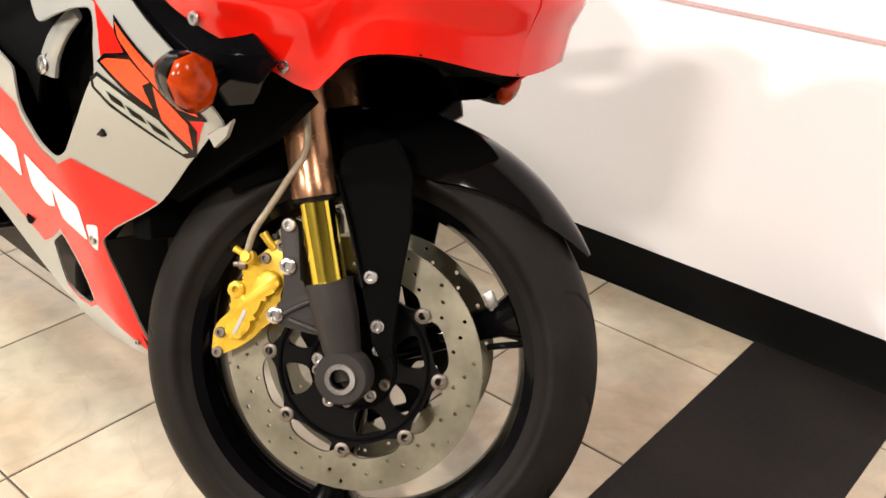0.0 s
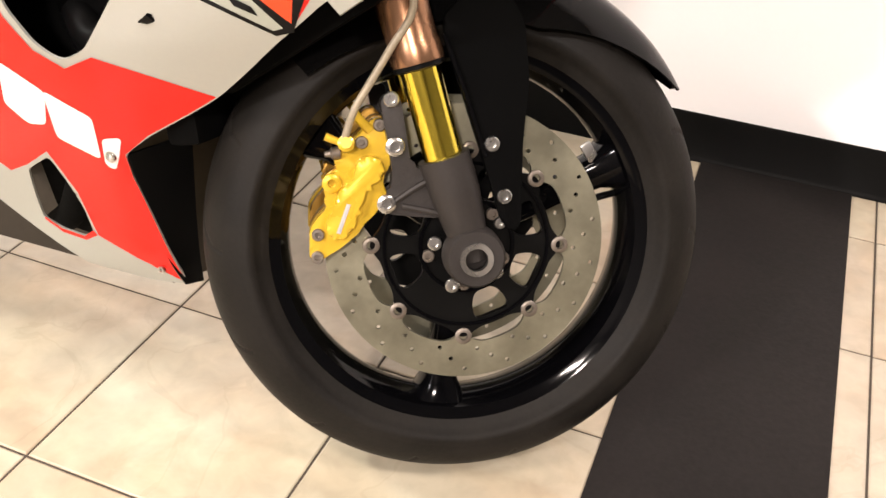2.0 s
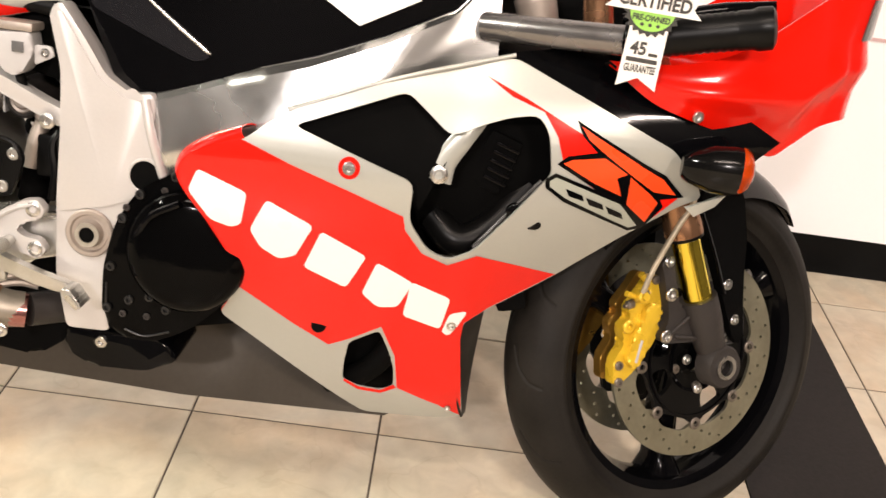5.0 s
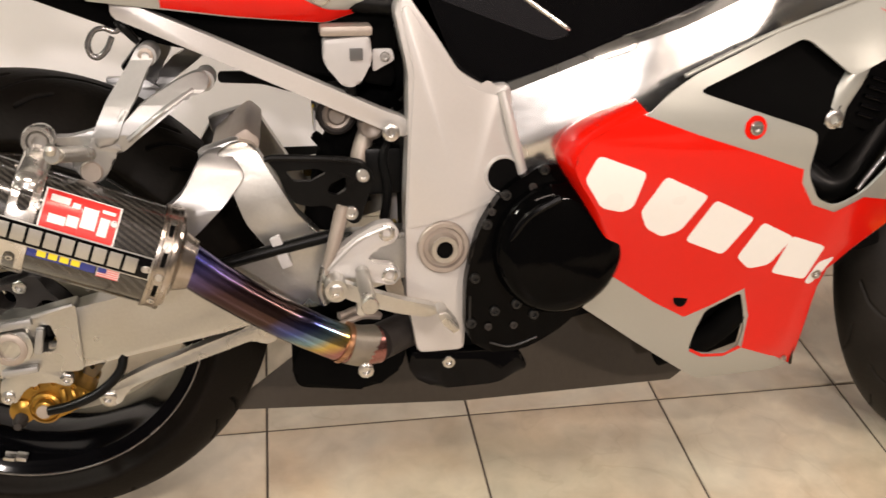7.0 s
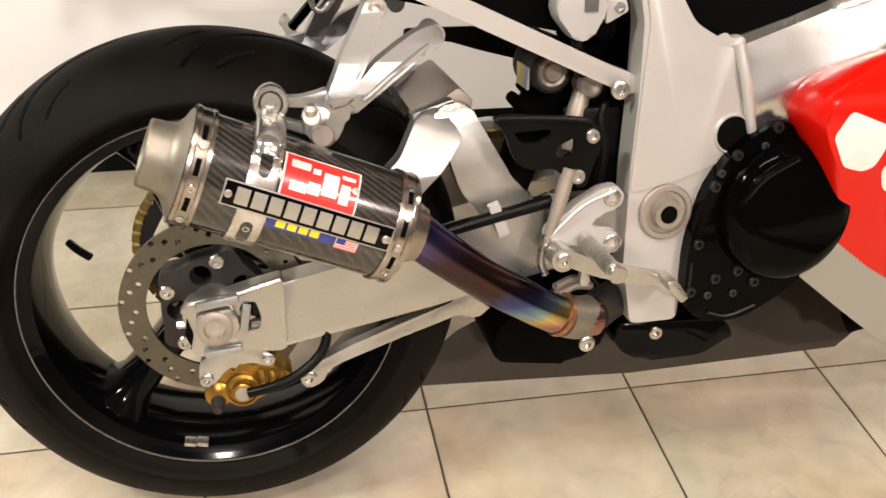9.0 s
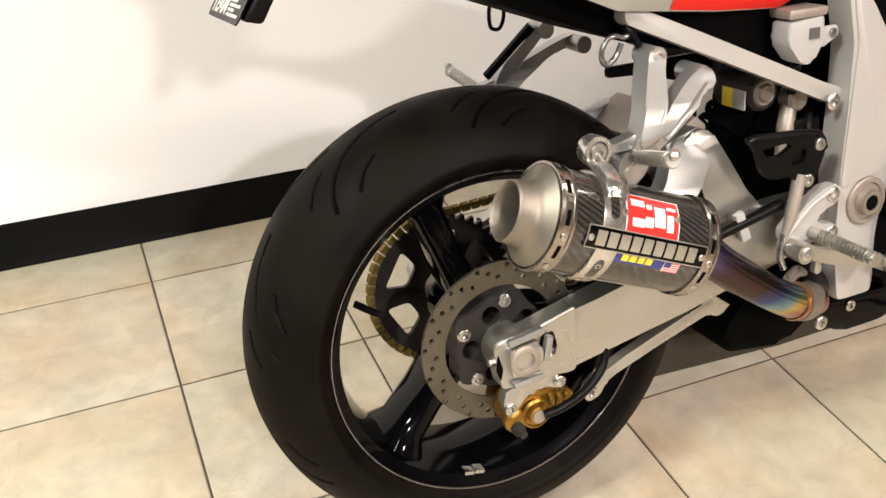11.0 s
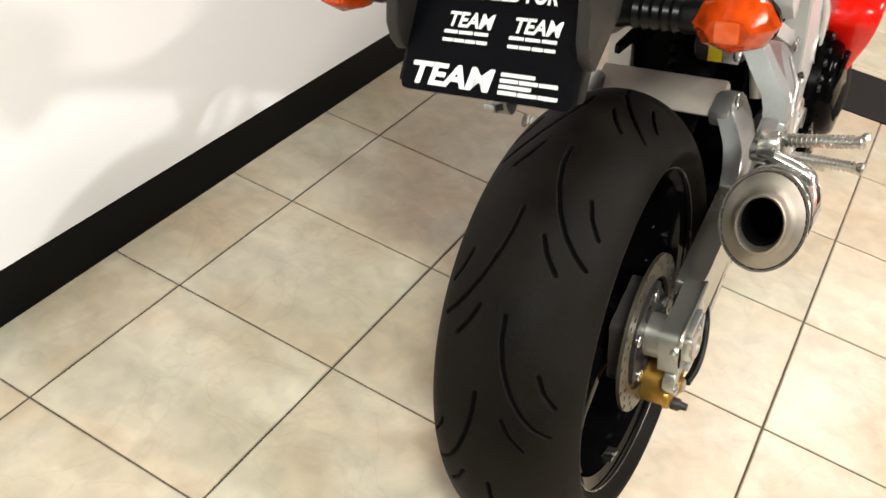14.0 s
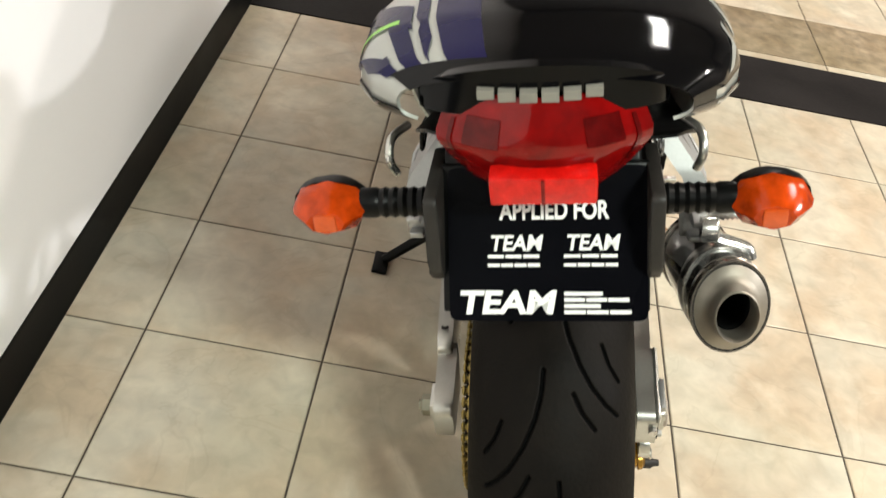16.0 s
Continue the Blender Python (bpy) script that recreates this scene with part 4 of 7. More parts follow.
def shell(s, f, lift=0.0):
    """The rounded rear of the tail: s runs back, f round the section in degrees, 0 on top, minus on the far side."""
    a = float(np.interp(s, SHELL_U, [0.168, 0.174, 0.175, 0.164, 0.142, 0.112])) + lift
    mid = float(np.interp(s, SHELL_U, [0.800, 0.828, 0.862, 0.896, 0.914, 0.926]))
    top = float(np.interp(s, SHELL_U, [0.870, 0.930, 0.958, 0.968, 0.966, 0.962])) + lift
    low = float(np.interp(s, SHELL_U, [0.700, 0.742, 0.795, 0.850, 0.882, 0.904]))
    r = math.radians(f)
    c, n = math.cos(r), math.sin(r)
    w = mid + (top - mid) * abs(c) ** 0.8 if c > 0 else mid - (mid - low) * abs(c) ** 0.9
    return Vector((-0.415 - 0.430 * s - 0.020 * max(0.0, c) * s, -a * math.copysign(abs(n) ** 0.72, n), w))


def shell_patch(s0, s1, f0, f1, skew=0.0, lift=0.0015, nu=14, nv=14):
    """A painted panel that lies on the tail."""
    return grid_surface(lambda p, q: shell(min(1.0, s0 + (s1 - s0) * p + skew * q), f0 + (f1 - f0) * q, lift), nu, nv, 0.0004)


both("tail_cowl", lambda: grid_surface(lambda p, q: tail_half(0.60 * p, q), 30, 10, 0.003), SILVER, "silver tail cowl")
both("tail_flash", lambda: grid_surface(lambda s, t: Vector(tail_half(0.07 + 0.32 * s, 0.02 + (0.10 + 0.42 * min(1, 2.5 * s)) * t)) + Vector((0, -0.0015, -0.0002)), 24, 6, 0.0006), RED, "red flash on the tail")
both("tail_under", lambda: grid_surface(lambda s, t: Vector(tail_half(0.95 * s, 0)).lerp(Vector((-0.134 - 0.655 * s, 0, tail_half(0.95 * s, 0)[2] - 0.012)), t) + Vector((0, 0.002, 0.003)), 24, 5, 0.003), BLACKP, "black underside of the tail")
P("seat_cowl", grid_surface(lambda p, q: shell(0.985 * p, -125 + 250 * q), 34, 56, 0.003), SILVER, "silver tail with gloss black and purple graphics", smooth=60)
P("tail_panel", shell_patch(0.0, 1.0, -12, 84, 0.0, 0.0012, 30, 30), BLACKG, "gloss black top panel of the tail")
for s0, s1, f0, f1, sk in ((0.50, 0.64, -62, -36, 0.14), (0.72, 0.94, -48, -38, 0.03), (0.66, 0.78, -84, -66, -0.08), (0.40, 0.50, -76, -58, 0.06), (0.76, 0.85, -78, -58, 0.10), (0.30, 0.36, -96, -80, 0.05),
                           (0.58, 0.93, -26, -12, 0.0), (0.50, 0.72, -34, -29, 0.12), (0.80, 0.93, -34, -29, -0.10), (0.86, 0.93, -66, -54, 0.0), (0.42, 0.60, -24, -14, 0.05)):
    P("tail_decal", shell_patch(s0, s1, f0, f1, sk, 0.0016), PURPLE, "dark purple brush-stroke decal")
P("tail_decal", shell_patch(0.66, 0.685, -84, -42, 0.05, 0.0020), GREEN, "thin green decal line")
P("tail_decal", shell_patch(0.30, 0.95, -112, -106, 0.0, 0.0016, 20, 4), BLACKG, "thin black line along the tail")
P("tail_decal", shell_patch(0.93, 1.0, -60, 92, 0.0, 0.0018, 12, 40), BLACKG, "gloss black rear edge of the tail")
for sg in (-1, 1):
    P("tail_decal", shell_patch(0.60, 1.0, 92 * sg, 120 * sg, 0.0, 0.0022, 16, 14), BLACKG, "gloss black surround of the silver side window")
    P("tail_decal", grid_surface(lambda p, q: shell(0.68 + 0.24 * p, sg * (97 + 17 * q * (1 - 0.75 * p)), 0.0028), 10, 8, 0.0004), SILVER, "silver wedge in the black surround")
for s0, f0, f1 in ((0.46, 42, 70), (0.66, 56, 78)):
    P("tail_decal", shell_patch(s0, s0 + 0.035, f0, f1, 0.16, 0.0020), SILVER, "thin silver stripe on the black panel")
TAIL_PARTS = "tail_end tail_mark tail_lamp lamp_reflector reflector_bar lamp_bulb lamp_rib plate_bracket bracket_neck bracket_cheek licence_card letters print_block rear_indicator indicator_housing lens_core indicator_stalk luggage_hook".split()
P("tail_end", grid_surface(lambda s, t: (-0.866 - 0.030 * math.sin(math.pi * s) ** 0.6, -0.102 + 0.198 * s, 0.931 + 0.004 * math.sin(math.pi * s) + (0.018 + 0.026 * math.sin(math.pi * s) ** 0.5) * t), 28, 6, 0.012), BLACKG, "dark tail end piece above the lamp", smooth=60)
for k in range(6):
    P("tail_mark", rbox((-0.9000 + 0.0012 * (k - 2.5) ** 2, 0.0395 - 0.0165 * k, 0.9560), (0.010, 0.0132, 0.0085), 0.0), TAILMARK, "plain pale block of the word mark")
P("tail_screw", bolt(-0.222, -0.143, 0.716, 0.012), CHROME)

# tail lamp: faceted red lens with a square reflector
def lamp_skin(s, t):
    """Six-sided lens: widest above the middle, narrow at the foot, bowed out."""
    a = (s - 0.5) * 2
    half = float(np.interp(t, [0, 0.10, 0.56, 0.64, 0.90, 1], [0.054, 0.061, 0.086, 0.0875, 0.077, 0.070]))
    w = 0.843 + 0.108 * t + 0.006 * (1 - a * a) * (t - 0.4)
    return (-0.884 - 0.018 * min(1, 1.7 * t) + 0.034 * a * a - 0.012 * math.sin(math.pi * t), half * a - 0.003, w)


lampo = P("tail_lamp", grid_surface(lamp_skin, 24, 12, 0.004), REDLENS, "glossy dark red tail lamp lens")
rf = P("lamp_reflector", rbox((-0.912, -0.003, 0.8795), (0.022, 0.086, 0.029), 0.004, Euler((0, -0.12, 0)).to_matrix()), REDREF, "bright red square reflector", lampo)
P("reflector_bar", rbox((-0.9235, -0.003, 0.8785), (0.002, 0.003, 0.027), 0.0008, Euler((0, -0.12, 0)).to_matrix()), REDLENS, "dark bar across the reflector", rf)
for s in (-1, 1):
    P("lamp_bulb", grid_surface(lambda p, q: Vector(lamp_skin(0.5 + s * (0.20 + 0.17 * p), 0.62 + 0.22 * q)) + Vector((-0.0016, 0, 0)), 8, 6, 0.0006), REDDARK, "dark bulb behind the lens", lampo)
    P("lamp_rib", grid_surface(lambda p, q: Vector(lamp_skin(0.5 + s * (0.425 + 0.02 * p), 0.30 + 0.5 * q)) + Vector((-0.0016, 0, 0)), 3, 6, 0.0006), REDDARK, "dark rib of the lens", lampo)
# licence bracket and card
P("plate_bracket", prism(rounded([(-0.920, 0.743), (-0.841, 0.856), (-0.825, 0.845), (-0.900, 0.738)], 0.004), -0.092, 0.088, bevel=0.003), BLACKP, "black licence bracket")
P("bracket_neck", prism(rounded([(-0.74, 0.83), (-0.83, 0.868), (-0.858, 0.820), (-0.862, 0.785), (-0.80, 0.770), (-0.70, 0.76)], 0.01), -0.085, 0.085, bevel=0.006), BLACKP, "black rear mudguard neck")
CHEEK = rounded([(-0.80, 0.85), (-0.905, 0.86), (-0.916, 0.79), (-0.90, 0.765), (-0.86, 0.79), (-0.80, 0.82)], 0.008)
for y in (-0.101, 0.086):
    P("bracket_cheek", prism(CHEEK, y, y + 0.012, bevel=0.003), GREYP, "worn dark grey bracket side")
PL = Matrix(((0, 0.57, -0.8216, -0.893), (-1, 0, 0, -0.004), (0, 0.8216, 0.57, 0.789), (0, 0, 0, 1)))
card = P("licence_card", prism(rounded([(-0.086, -0.0605), (0.086, -0.0605), (0.086, 0.080), (-0.086, 0.080)], 0.008), -0.0008, 0.0008), PLATE, "black dealer card with white print", m=PL @ Matrix(((1, 0, 0, 0), (0, 0, 1, 0), (0, 1, 0, 0), (0, 0, 0, 1))))


PRINT = PL @ Matrix.Translation((0.004, 0, 0)) @ Matrix.Diagonal((1.03, 1, 1, 1))


def on_card(x, y, z=0.0012):
    return PRINT @ Matrix.Translation((x, y, z))


for body, y in (("LICENSE", 0.0615), ("APPLIED FOR", 0.0405)):
    P("letters", text_fit(body, -0.044 if len(body) > 8 else -0.026, 0.048 if len(body) > 8 else 0.030, y - 0.0085, y + 0.0085, on_card(0, 0), 0.0, 0.03), WHITE, "white letters", card, smooth=0)


def card_blocks(x, y, w, h, n, slant=0.25, gap=0.14):
    """A row of plain slanted blocks that stands for a logo."""
    step = w / n
    for k in range(n):
        a, b = x + k * step, x + (k + 1 - gap) * step
        poly = [(a, y), (b, y), (b + slant * h, y + h), (a + slant * h, y + h)]
        P("print_block", prism(poly, 0.0012, 0.0016), WHITE, "plain white print block", card, PRINT @ Matrix(((1, 0, 0, 0), (0, 0, 1, 0), (0, 1, 0, 0), (0, 0, 0, 1))), 0)


for x in (-0.053, 0.011):
    P("letters", text_fit("TEAM", x, x + 0.046, 0.004, 0.0185, on_card(0, 0), 0.16, 0.026), WHITE, "white slanted letters", card, smooth=0)
P("letters", text_fit("TEAM", -0.081, 0.004, -0.054, -0.032, on_card(0, 0), 0.16, 0.034), WHITE, "large white slanted letters", card, smooth=0)
for y in (-0.0025, -0.0105):
    card_blocks(-0.054, y, 0.045, 0.003, 3 if y > -0.01 else 4, 0, 0.1)
    card_blocks(0.010, y, 0.046, 0.003, 3 if y > -0.01 else 4, 0, 0.1)
for k, (w, n) in enumerate(((0.036, 1), (0.058, 3), (0.034, 1), (0.060, 3))):
    card_blocks(0.010, -0.037 - 0.0056 * k, w * 0.95, 0.0034, n, 0, 0.06)


for sgn in (-1, 1):
    base = Vector((-0.826, sgn * 0.199, 0.800))
    b = turned([(-0.031, 0.0), (-0.030, 0.0155), (-0.013, 0.0285), (-0.002, 0.0315), (0.004, 0.0315)], base, (1, 0, 0), 8)
    bmesh.ops.scale(b, vec=(1, 1.18, 0.84), verts=b.verts[:], space=Matrix.Translation(-base))
    ind = P("rear_indicator", b, AMBER, "faceted amber rear indicator lens", smooth=45)
    b = turned([(0.004, 0.031), (0.016, 0.030), (0.030, 0.020), (0.036, 0.008), (0.037, 0)], base, (1, 0, 0), 16)
    bmesh.ops.scale(b, vec=(1, 1.18, 0.84), verts=b.verts[:], space=Matrix.Translation(-base))
    P("indicator_housing", b, BLACKP, "black indicator housing", ind)
    P("lens_core", rbox(base + Vector((-0.027, 0, 0)), (0.012, 0.022, 0.020), 0.004), AMBERD, "dark amber bulb core", ind)
    st = turned([(0.0, 0.016)] + [(0.012 + 0.009 * k + d, 0.0155 if d else 0.0135) for k in range(6) for d in (0, 0.004)] + [(0.075, 0.015)], Vector((-0.822, sgn * 0.095, 0.800)), (0, sgn, 0), 16)
    P("indicator_stalk", st, BLACKP, "black ribbed rubber stalk", ind)
    hook = [(-0.76, sgn * 0.128, 0.850), (-0.785, sgn * 0.140, 0.850), (-0.80, sgn * 0.142, 0.835), (-0.795, sgn * 0.138, 0.815)]
    P("luggage_hook", tube(hook, 0.0042, 10), ALU, "bent chrome luggage hook")

# the lamp, card and indicators sit on the short tail, a little rolled
TAIL_SET = Matrix.Translation((0.025, 0.011, -0.002)) @ Matrix.Translation((0, 0, 0.80)) @ Matrix.Rotation(math.radians(-1.8), 4, "X") @ Matrix.Translation((0, 0, -0.80)) @ Matrix.Diagonal((1, 1.045, 1, 1))
for ob in list(bike.children_recursive):
    if ob.name.split(".")[0] in ("seat_cowl", "tail_panel", "tail_decal"):
        ob.data.transform(Matrix.Translation((0, 0.011, 0)) @ Matrix.Diagonal((1, 1.07, 1, 1)))
    if ob.name.split(".")[0] in TAIL_PARTS:
        ob.data.transform(TAIL_SET)

# -- frame --
PLATE_P = [(-0.139, 0.705), (-0.122, 0.718), (-0.084, 0.665), (-0.060, 0.629), (-0.024, 0.609), (0.004, 0.615), (0.030, 0.500), (0.022, 0.478), (-0.02, 0.453), (-0.041, 0.386), (-0.048, 0.268), (-0.112, 0.267), (-0.126, 0.35), (-0.126, 0.467), (-0.122, 0.554), (-0.122, 0.631)]
BEAM = [(0.0, 0.613), (0.118, 0.657), (0.222, 0.690), (0.310, 0.727), (0.397, 0.770), (0.450, 0.83), (0.458, 0.715), (0.403, 0.672), (0.314, 0.628), (0.225, 0.575), (0.134, 0.528), (0.064, 0.488), (0.024, 0.462)]


def plate_bm():
    bm = prism(rounded(PLATE_P, 0.010), -0.158, -0.118, bevel=0.006)
    return bm


frame_part = P("frame", plate_bm(), FRAMEP, "silver-painted frame plate at the swingarm pivot")
P("frame", plate_bm(), FRAMEP, "silver-painted frame plate at the swingarm pivot", m=MIRROR)
UPPER = [(-0.126, 0.437), (-0.060, 0.452), (0.004, 0.476), (0.016, 0.500), (-0.004, 0.602), (-0.024, 0.600), (-0.066, 0.621), (-0.091, 0.658), (-0.122, 0.706), (-0.131, 0.700), (-0.115, 0.631), (-0.1195, 0.554)]
P("frame_fold", prism(rounded(UPPER, 0.010), -0.1605, -0.150, bevel=0.0022), FRAMEP, "raised upper half of the frame plate", frame_part)


def beam_skin(s, t):
    """The polished spar: it narrows towards the steering head and has a creased outer face."""
    k = len(BEAM)
    top, low = BEAM[:6], [BEAM[12], BEAM[11], BEAM[10], BEAM[9], BEAM[8], BEAM[6]]
    x = s * 5
    i = min(int(x), 4)
    a = Vector(top[i]).lerp(Vector(top[i + 1]), x - i)
    b = Vector(low[i]).lerp(Vector(low[i + 1]), x - i)
    p = a.lerp(b, t)
    out = float(np.interp(s, [0, 0.35, 0.7, 1], [0.153, 0.176, 0.178, 0.150]))
    crease = 0.012 * (1 - abs(t - 0.55) / 0.55) + 0.016 * max(0, t - 0.55) * s * 2 - 0.012 * max(0, t - 0.55) / 0.45 * (1 - s)
    edge = -0.012 * (max(0, 0.08 - t) / 0.08) ** 2
    return (p.x, -(out + crease + edge), p.y)


both("frame_spar", lambda: grid_surface(beam_skin, 30, 14, 0.004), POLISH, "polished aluminium frame spar")
both("spar_top", lambda: grid_surface(lambda s, t: Vector(beam_skin(s, 0)) + Vector((0, 0.055 * t, 0.001)), 30, 3, 0.003), POLISH, "polished spar top face")
P("weld_rib", tube([(-0.006, -0.160, 0.605), (0.006, -0.166, 0.56), (0.024, -0.160, 0.500)], 0.0065, 12), FRAMEP, "raised weld rib on the frame")
P("frame_boss", bolt(0.222, -0.171, 0.662, 0.011, h=0.004), ALU, "plugged boss in the spar")
P("frame_swage", tube([(-0.122, -0.1575, 0.4547), (-0.082, -0.1575, 0.4662), (-0.047, -0.1575, 0.4776), (-0.028, -0.1575, 0.4807)], [0.0016, 0.0028, 0.0028, 0.0016], 8), FRAMEP, "shallow raised line in the frame")
# the hole is a black disc laid on the plate, its shade painted
fh = P("frame_hole", turned([(0, 0.0), (0.0003, 0.0208), (0.0006, 0.0)], (-0.002, -0.1622, 0.503), (0, -1, 0), 32), BLACKM, "flat black disc standing for the shade of a frame hole")
P("hole_rim", turned([(0, 0.0205), (0.0055, 0.0207), (0.006, 0.0222), (0.001, 0.0255)], (-0.002, -0.1580, 0.503), (0, -1, 0), 36, closed=True), FRAMEP, "", fh)
pv = P("pivot_cap", turned([(0, 0.034), (0.004, 0.034), (0.006, 0.032), (0.006, 0.027), (0.002, 0.025), (0.002, 0.020), (0.007, 0.018), (0.012, 0.017), (0.012, 0.011)], (-0.078, -0.158, 0.4125), (0, -1, 0), 40), BROWNAL, "recessed swingarm pivot cap")
# black disc painted as the shade inside the bore
P("pivot_bore", turned([(0, 0.0), (0.0008, 0.0112), (0.001, 0.0)], (-0.078, -0.1695, 0.4125), (0, -1, 0), 24), BLACKM, "flat black disc standing for the shade in the pivot bore", pv)
P("pivot_ring", turned([(0, 0.011), (0.002, 0.011), (0.002, 0.017), (0, 0.017)], (-0.078, -0.1698, 0.4125), (0, -1, 0), 32, closed=True), CHROME, "bright pivot ring", pv)

# -- engine --
P("engine_block", prism(rounded([(-0.10, 0.25), (-0.11, 0.60), (0.05, 0.66), (0.36, 0.66), (0.44, 0.55), (0.40, 0.36), (0.20, 0.31), (-0.02, 0.262)], 0.02), -0.128, 0.128, bevel=0.01), BLACKM, "black engine block")
CLUTCH = [(-0.052, 0.300), (-0.052, 0.372), (-0.036, 0.440), (-0.004, 0.490), (0.052, 0.522), (0.110, 0.495), (0.150, 0.425), (0.140, 0.36), (0.080, 0.300), (0.028, 0.272), (-0.03, 0.272)]
cl = P("clutch_cover", prism(rounded(CLUTCH, 0.02), -0.178, -0.120, bevel=0.010), ENGINEB, "gloss black clutch cover")
P("clutch_dome", turned([(0, 0.086), (0.014, 0.084), (0.024, 0.076), (0.028, 0.062), (0.028, 0.0)], (0.068, -0.176, 0.412), (0, -1, 0.06), 44), ENGINEB, "round gloss black clutch dome", cl)
P("clutch_rib", tube([(0.00, -0.196, 0.43), (0.022, -0.203, 0.462), (0.06, -0.206, 0.484)], 0.005, 8), BLACKG, "", cl)
for u, w in ((-0.040, 0.376), (-0.044, 0.315), (-0.026, 0.446), (-0.002, 0.482), (-0.013, 0.330), (0.046, 0.512), (0.016, 0.338), (0.040, 0.322)):
    P("cover_bolt", bolt(u, -0.178, w, 0.0068), COVERB, "black bolt", cl)
for u, w in ((-0.0202, 0.4618), (0.0319, 0.4913), (-0.0211, 0.309), (0.0132, 0.3089)):
    P("cover_bolt", bolt(u, -0.179, w, 0.0050, h=0.004), DARKCAST, "small dark bolt", cl)
for pts in ([(0.012, 0.470), (0.030, 0.482), (0.052, 0.486)], [(0.030, 0.440), (0.046, 0.452)], [(-0.018, 0.286), (0.010, 0.279), (0.046, 0.290)], [(-0.046, 0.318), (-0.046, 0.352)]):
    P("gasket_edge", tube([(u, -0.1785, w) for u, w in pts], 0.0018, 8), COVERB, "cast edge", cl)
P("sump", prism(rounded([(-0.12, 0.262), (0.03, 0.255), (0.05, 0.225), (0.0, 0.205), (-0.08, 0.203), (-0.12, 0.225)], 0.012), -0.138, -0.02, bevel=0.005), BLACKG, "black lower bracket under the frame")
P("sump_bolt", bolt(-0.066, -0.138, 0.243, 0.009), CHROME)
P("collector", prism(rounded([(-0.275, 0.208), (-0.17, 0.200), (-0.12, 0.235), (-0.14, 0.31), (-0.22, 0.31), (-0.28, 0.25)], 0.015), -0.12, 0.05, bevel=0.01), BLACKM, "dark exhaust collector box")
P("radiator", rbox((0.50, 0.0, 0.50), (0.045, 0.30, 0.26), 0.01, Euler((0, -0.25, 0)).to_matrix()), BLACKM, "black radiator behind the front wheel")
P("inner_panel", prism([(0.40, 0.44), (0.58, 0.44), (0.74, 0.56), (0.80, 0.62), (0.62, 0.72), (0.40, 0.73)], -0.135, -0.12, bevel=0.003), BLACKM, "black inner fairing")
P("inner_panel", prism([(0.40, 0.44), (0.58, 0.44), (0.74, 0.56), (0.80, 0.62), (0.62, 0.72), (0.40, 0.73)], -0.135, -0.12, bevel=0.003), BLACKM, "black inner fairing", m=MIRROR)
P("head_stock", cyl((0.47, 0, 0.80), (0.56, 0, 0.60), 0.045, seg=24), DARKCAST, "dark steering head")

# -- subframe and small parts behind the frame --
def bar(pts, r, f=0.6, seg=12):
    return tube(pts, r, seg, flat=((0, 1, 0), f))


RAIL = [(-0.113, 0.556), (-0.122, 0.572), (-0.150, 0.582), (-0.34, 0.6665), (-0.46, 0.7185), (-0.46, 0.694), (-0.33, 0.638), (-0.145, 0.556), (-0.128, 0.548)]
both("subframe_rail", lambda: prism(rounded(RAIL, 0.006), -0.142, -0.116, bevel=0.0045), FRAMEP, "silver box-section subframe rail")
P("rail_bolt", bolt(-0.143, -0.150, 0.5575, 0.011), CHROME)
both("rail_upper", lambda: bar([(-0.13, -0.115, 0.70), (-0.30, -0.118, 0.715), (-0.46, -0.118, 0.725)], 0.012, 0.8), BLACKP, "black upper rail")
P("brake_fluid_bottle", prism(rounded([(-0.222, 0.640), (-0.222, 0.667), (-0.166, 0.671), (-0.163, 0.643), (-0.180, 0.614), (-0.198, 0.611)], 0.006), -0.150, -0.115, bevel=0.005), RESERV, "milky fluid bottle")
P("bottle_cap", rbox((-0.194, -0.132, 0.676), (0.062, 0.040, 0.012), 0.004), BROWNAL, "grey bottle cap")
P("bottle_window", rbox((-0.183, -0.1515, 0.650), (0.016, 0.002, 0.014), 0.001), SMOKED, "sight window")
P("bottle_stay", prism(rounded([(-0.163, 0.655), (-0.140, 0.655), (-0.136, 0.642), (-0.163, 0.628)], 0.004), -0.145, -0.140, bevel=0.001), RESERV, "")
P("bottle_screw", bolt(-0.148, -0.145, 0.646, 0.006), CHROME)
P("bottle_hose", tube([(-0.19, -0.13, 0.611), (-0.185, -0.12, 0.585), (-0.165, -0.10, 0.56), (-0.15, -0.09, 0.53)], 0.007, 10), BLACKP, "black hose under the bottle")
P("undertray", prism(rounded([(-0.13, 0.69), (-0.40, 0.72), (-0.70, 0.80), (-0.70, 0.765), (-0.42, 0.66), (-0.30, 0.635), (-0.13, 0.60)], 0.015), -0.10, 0.10, bevel=0.006), BLACKM, "black undertray")
sh = P("rear_shock", tube([(-0.10, 0.0, 0.62), (-0.19, -0.01, 0.52), (-0.23, 0.0, 0.40)], [0.022, 0.03, 0.024], 18), BLACKM, "black rear shock body")
P("shock_canister", turned([(0, 0.0), (0.0, 0.022), (0.004, 0.026), (0.05, 0.026), (0.055, 0.03), (0.07, 0.03), (0.074, 0.024), (0.074, 0.0)], (-0.205, -0.090, 0.568), (0, 1, 0), 26), DARKCAST, "shock canister", sh)
P("canister_cap", turned([(0.005, 0.0), (0.006, 0.010), (0.002, 0.013), (0.003, 0.0165), (0.0, 0.019)], (-0.205, -0.0895, 0.568), (0, -1, 0), 24), BROWNAL, "dull metal canister cap", sh)
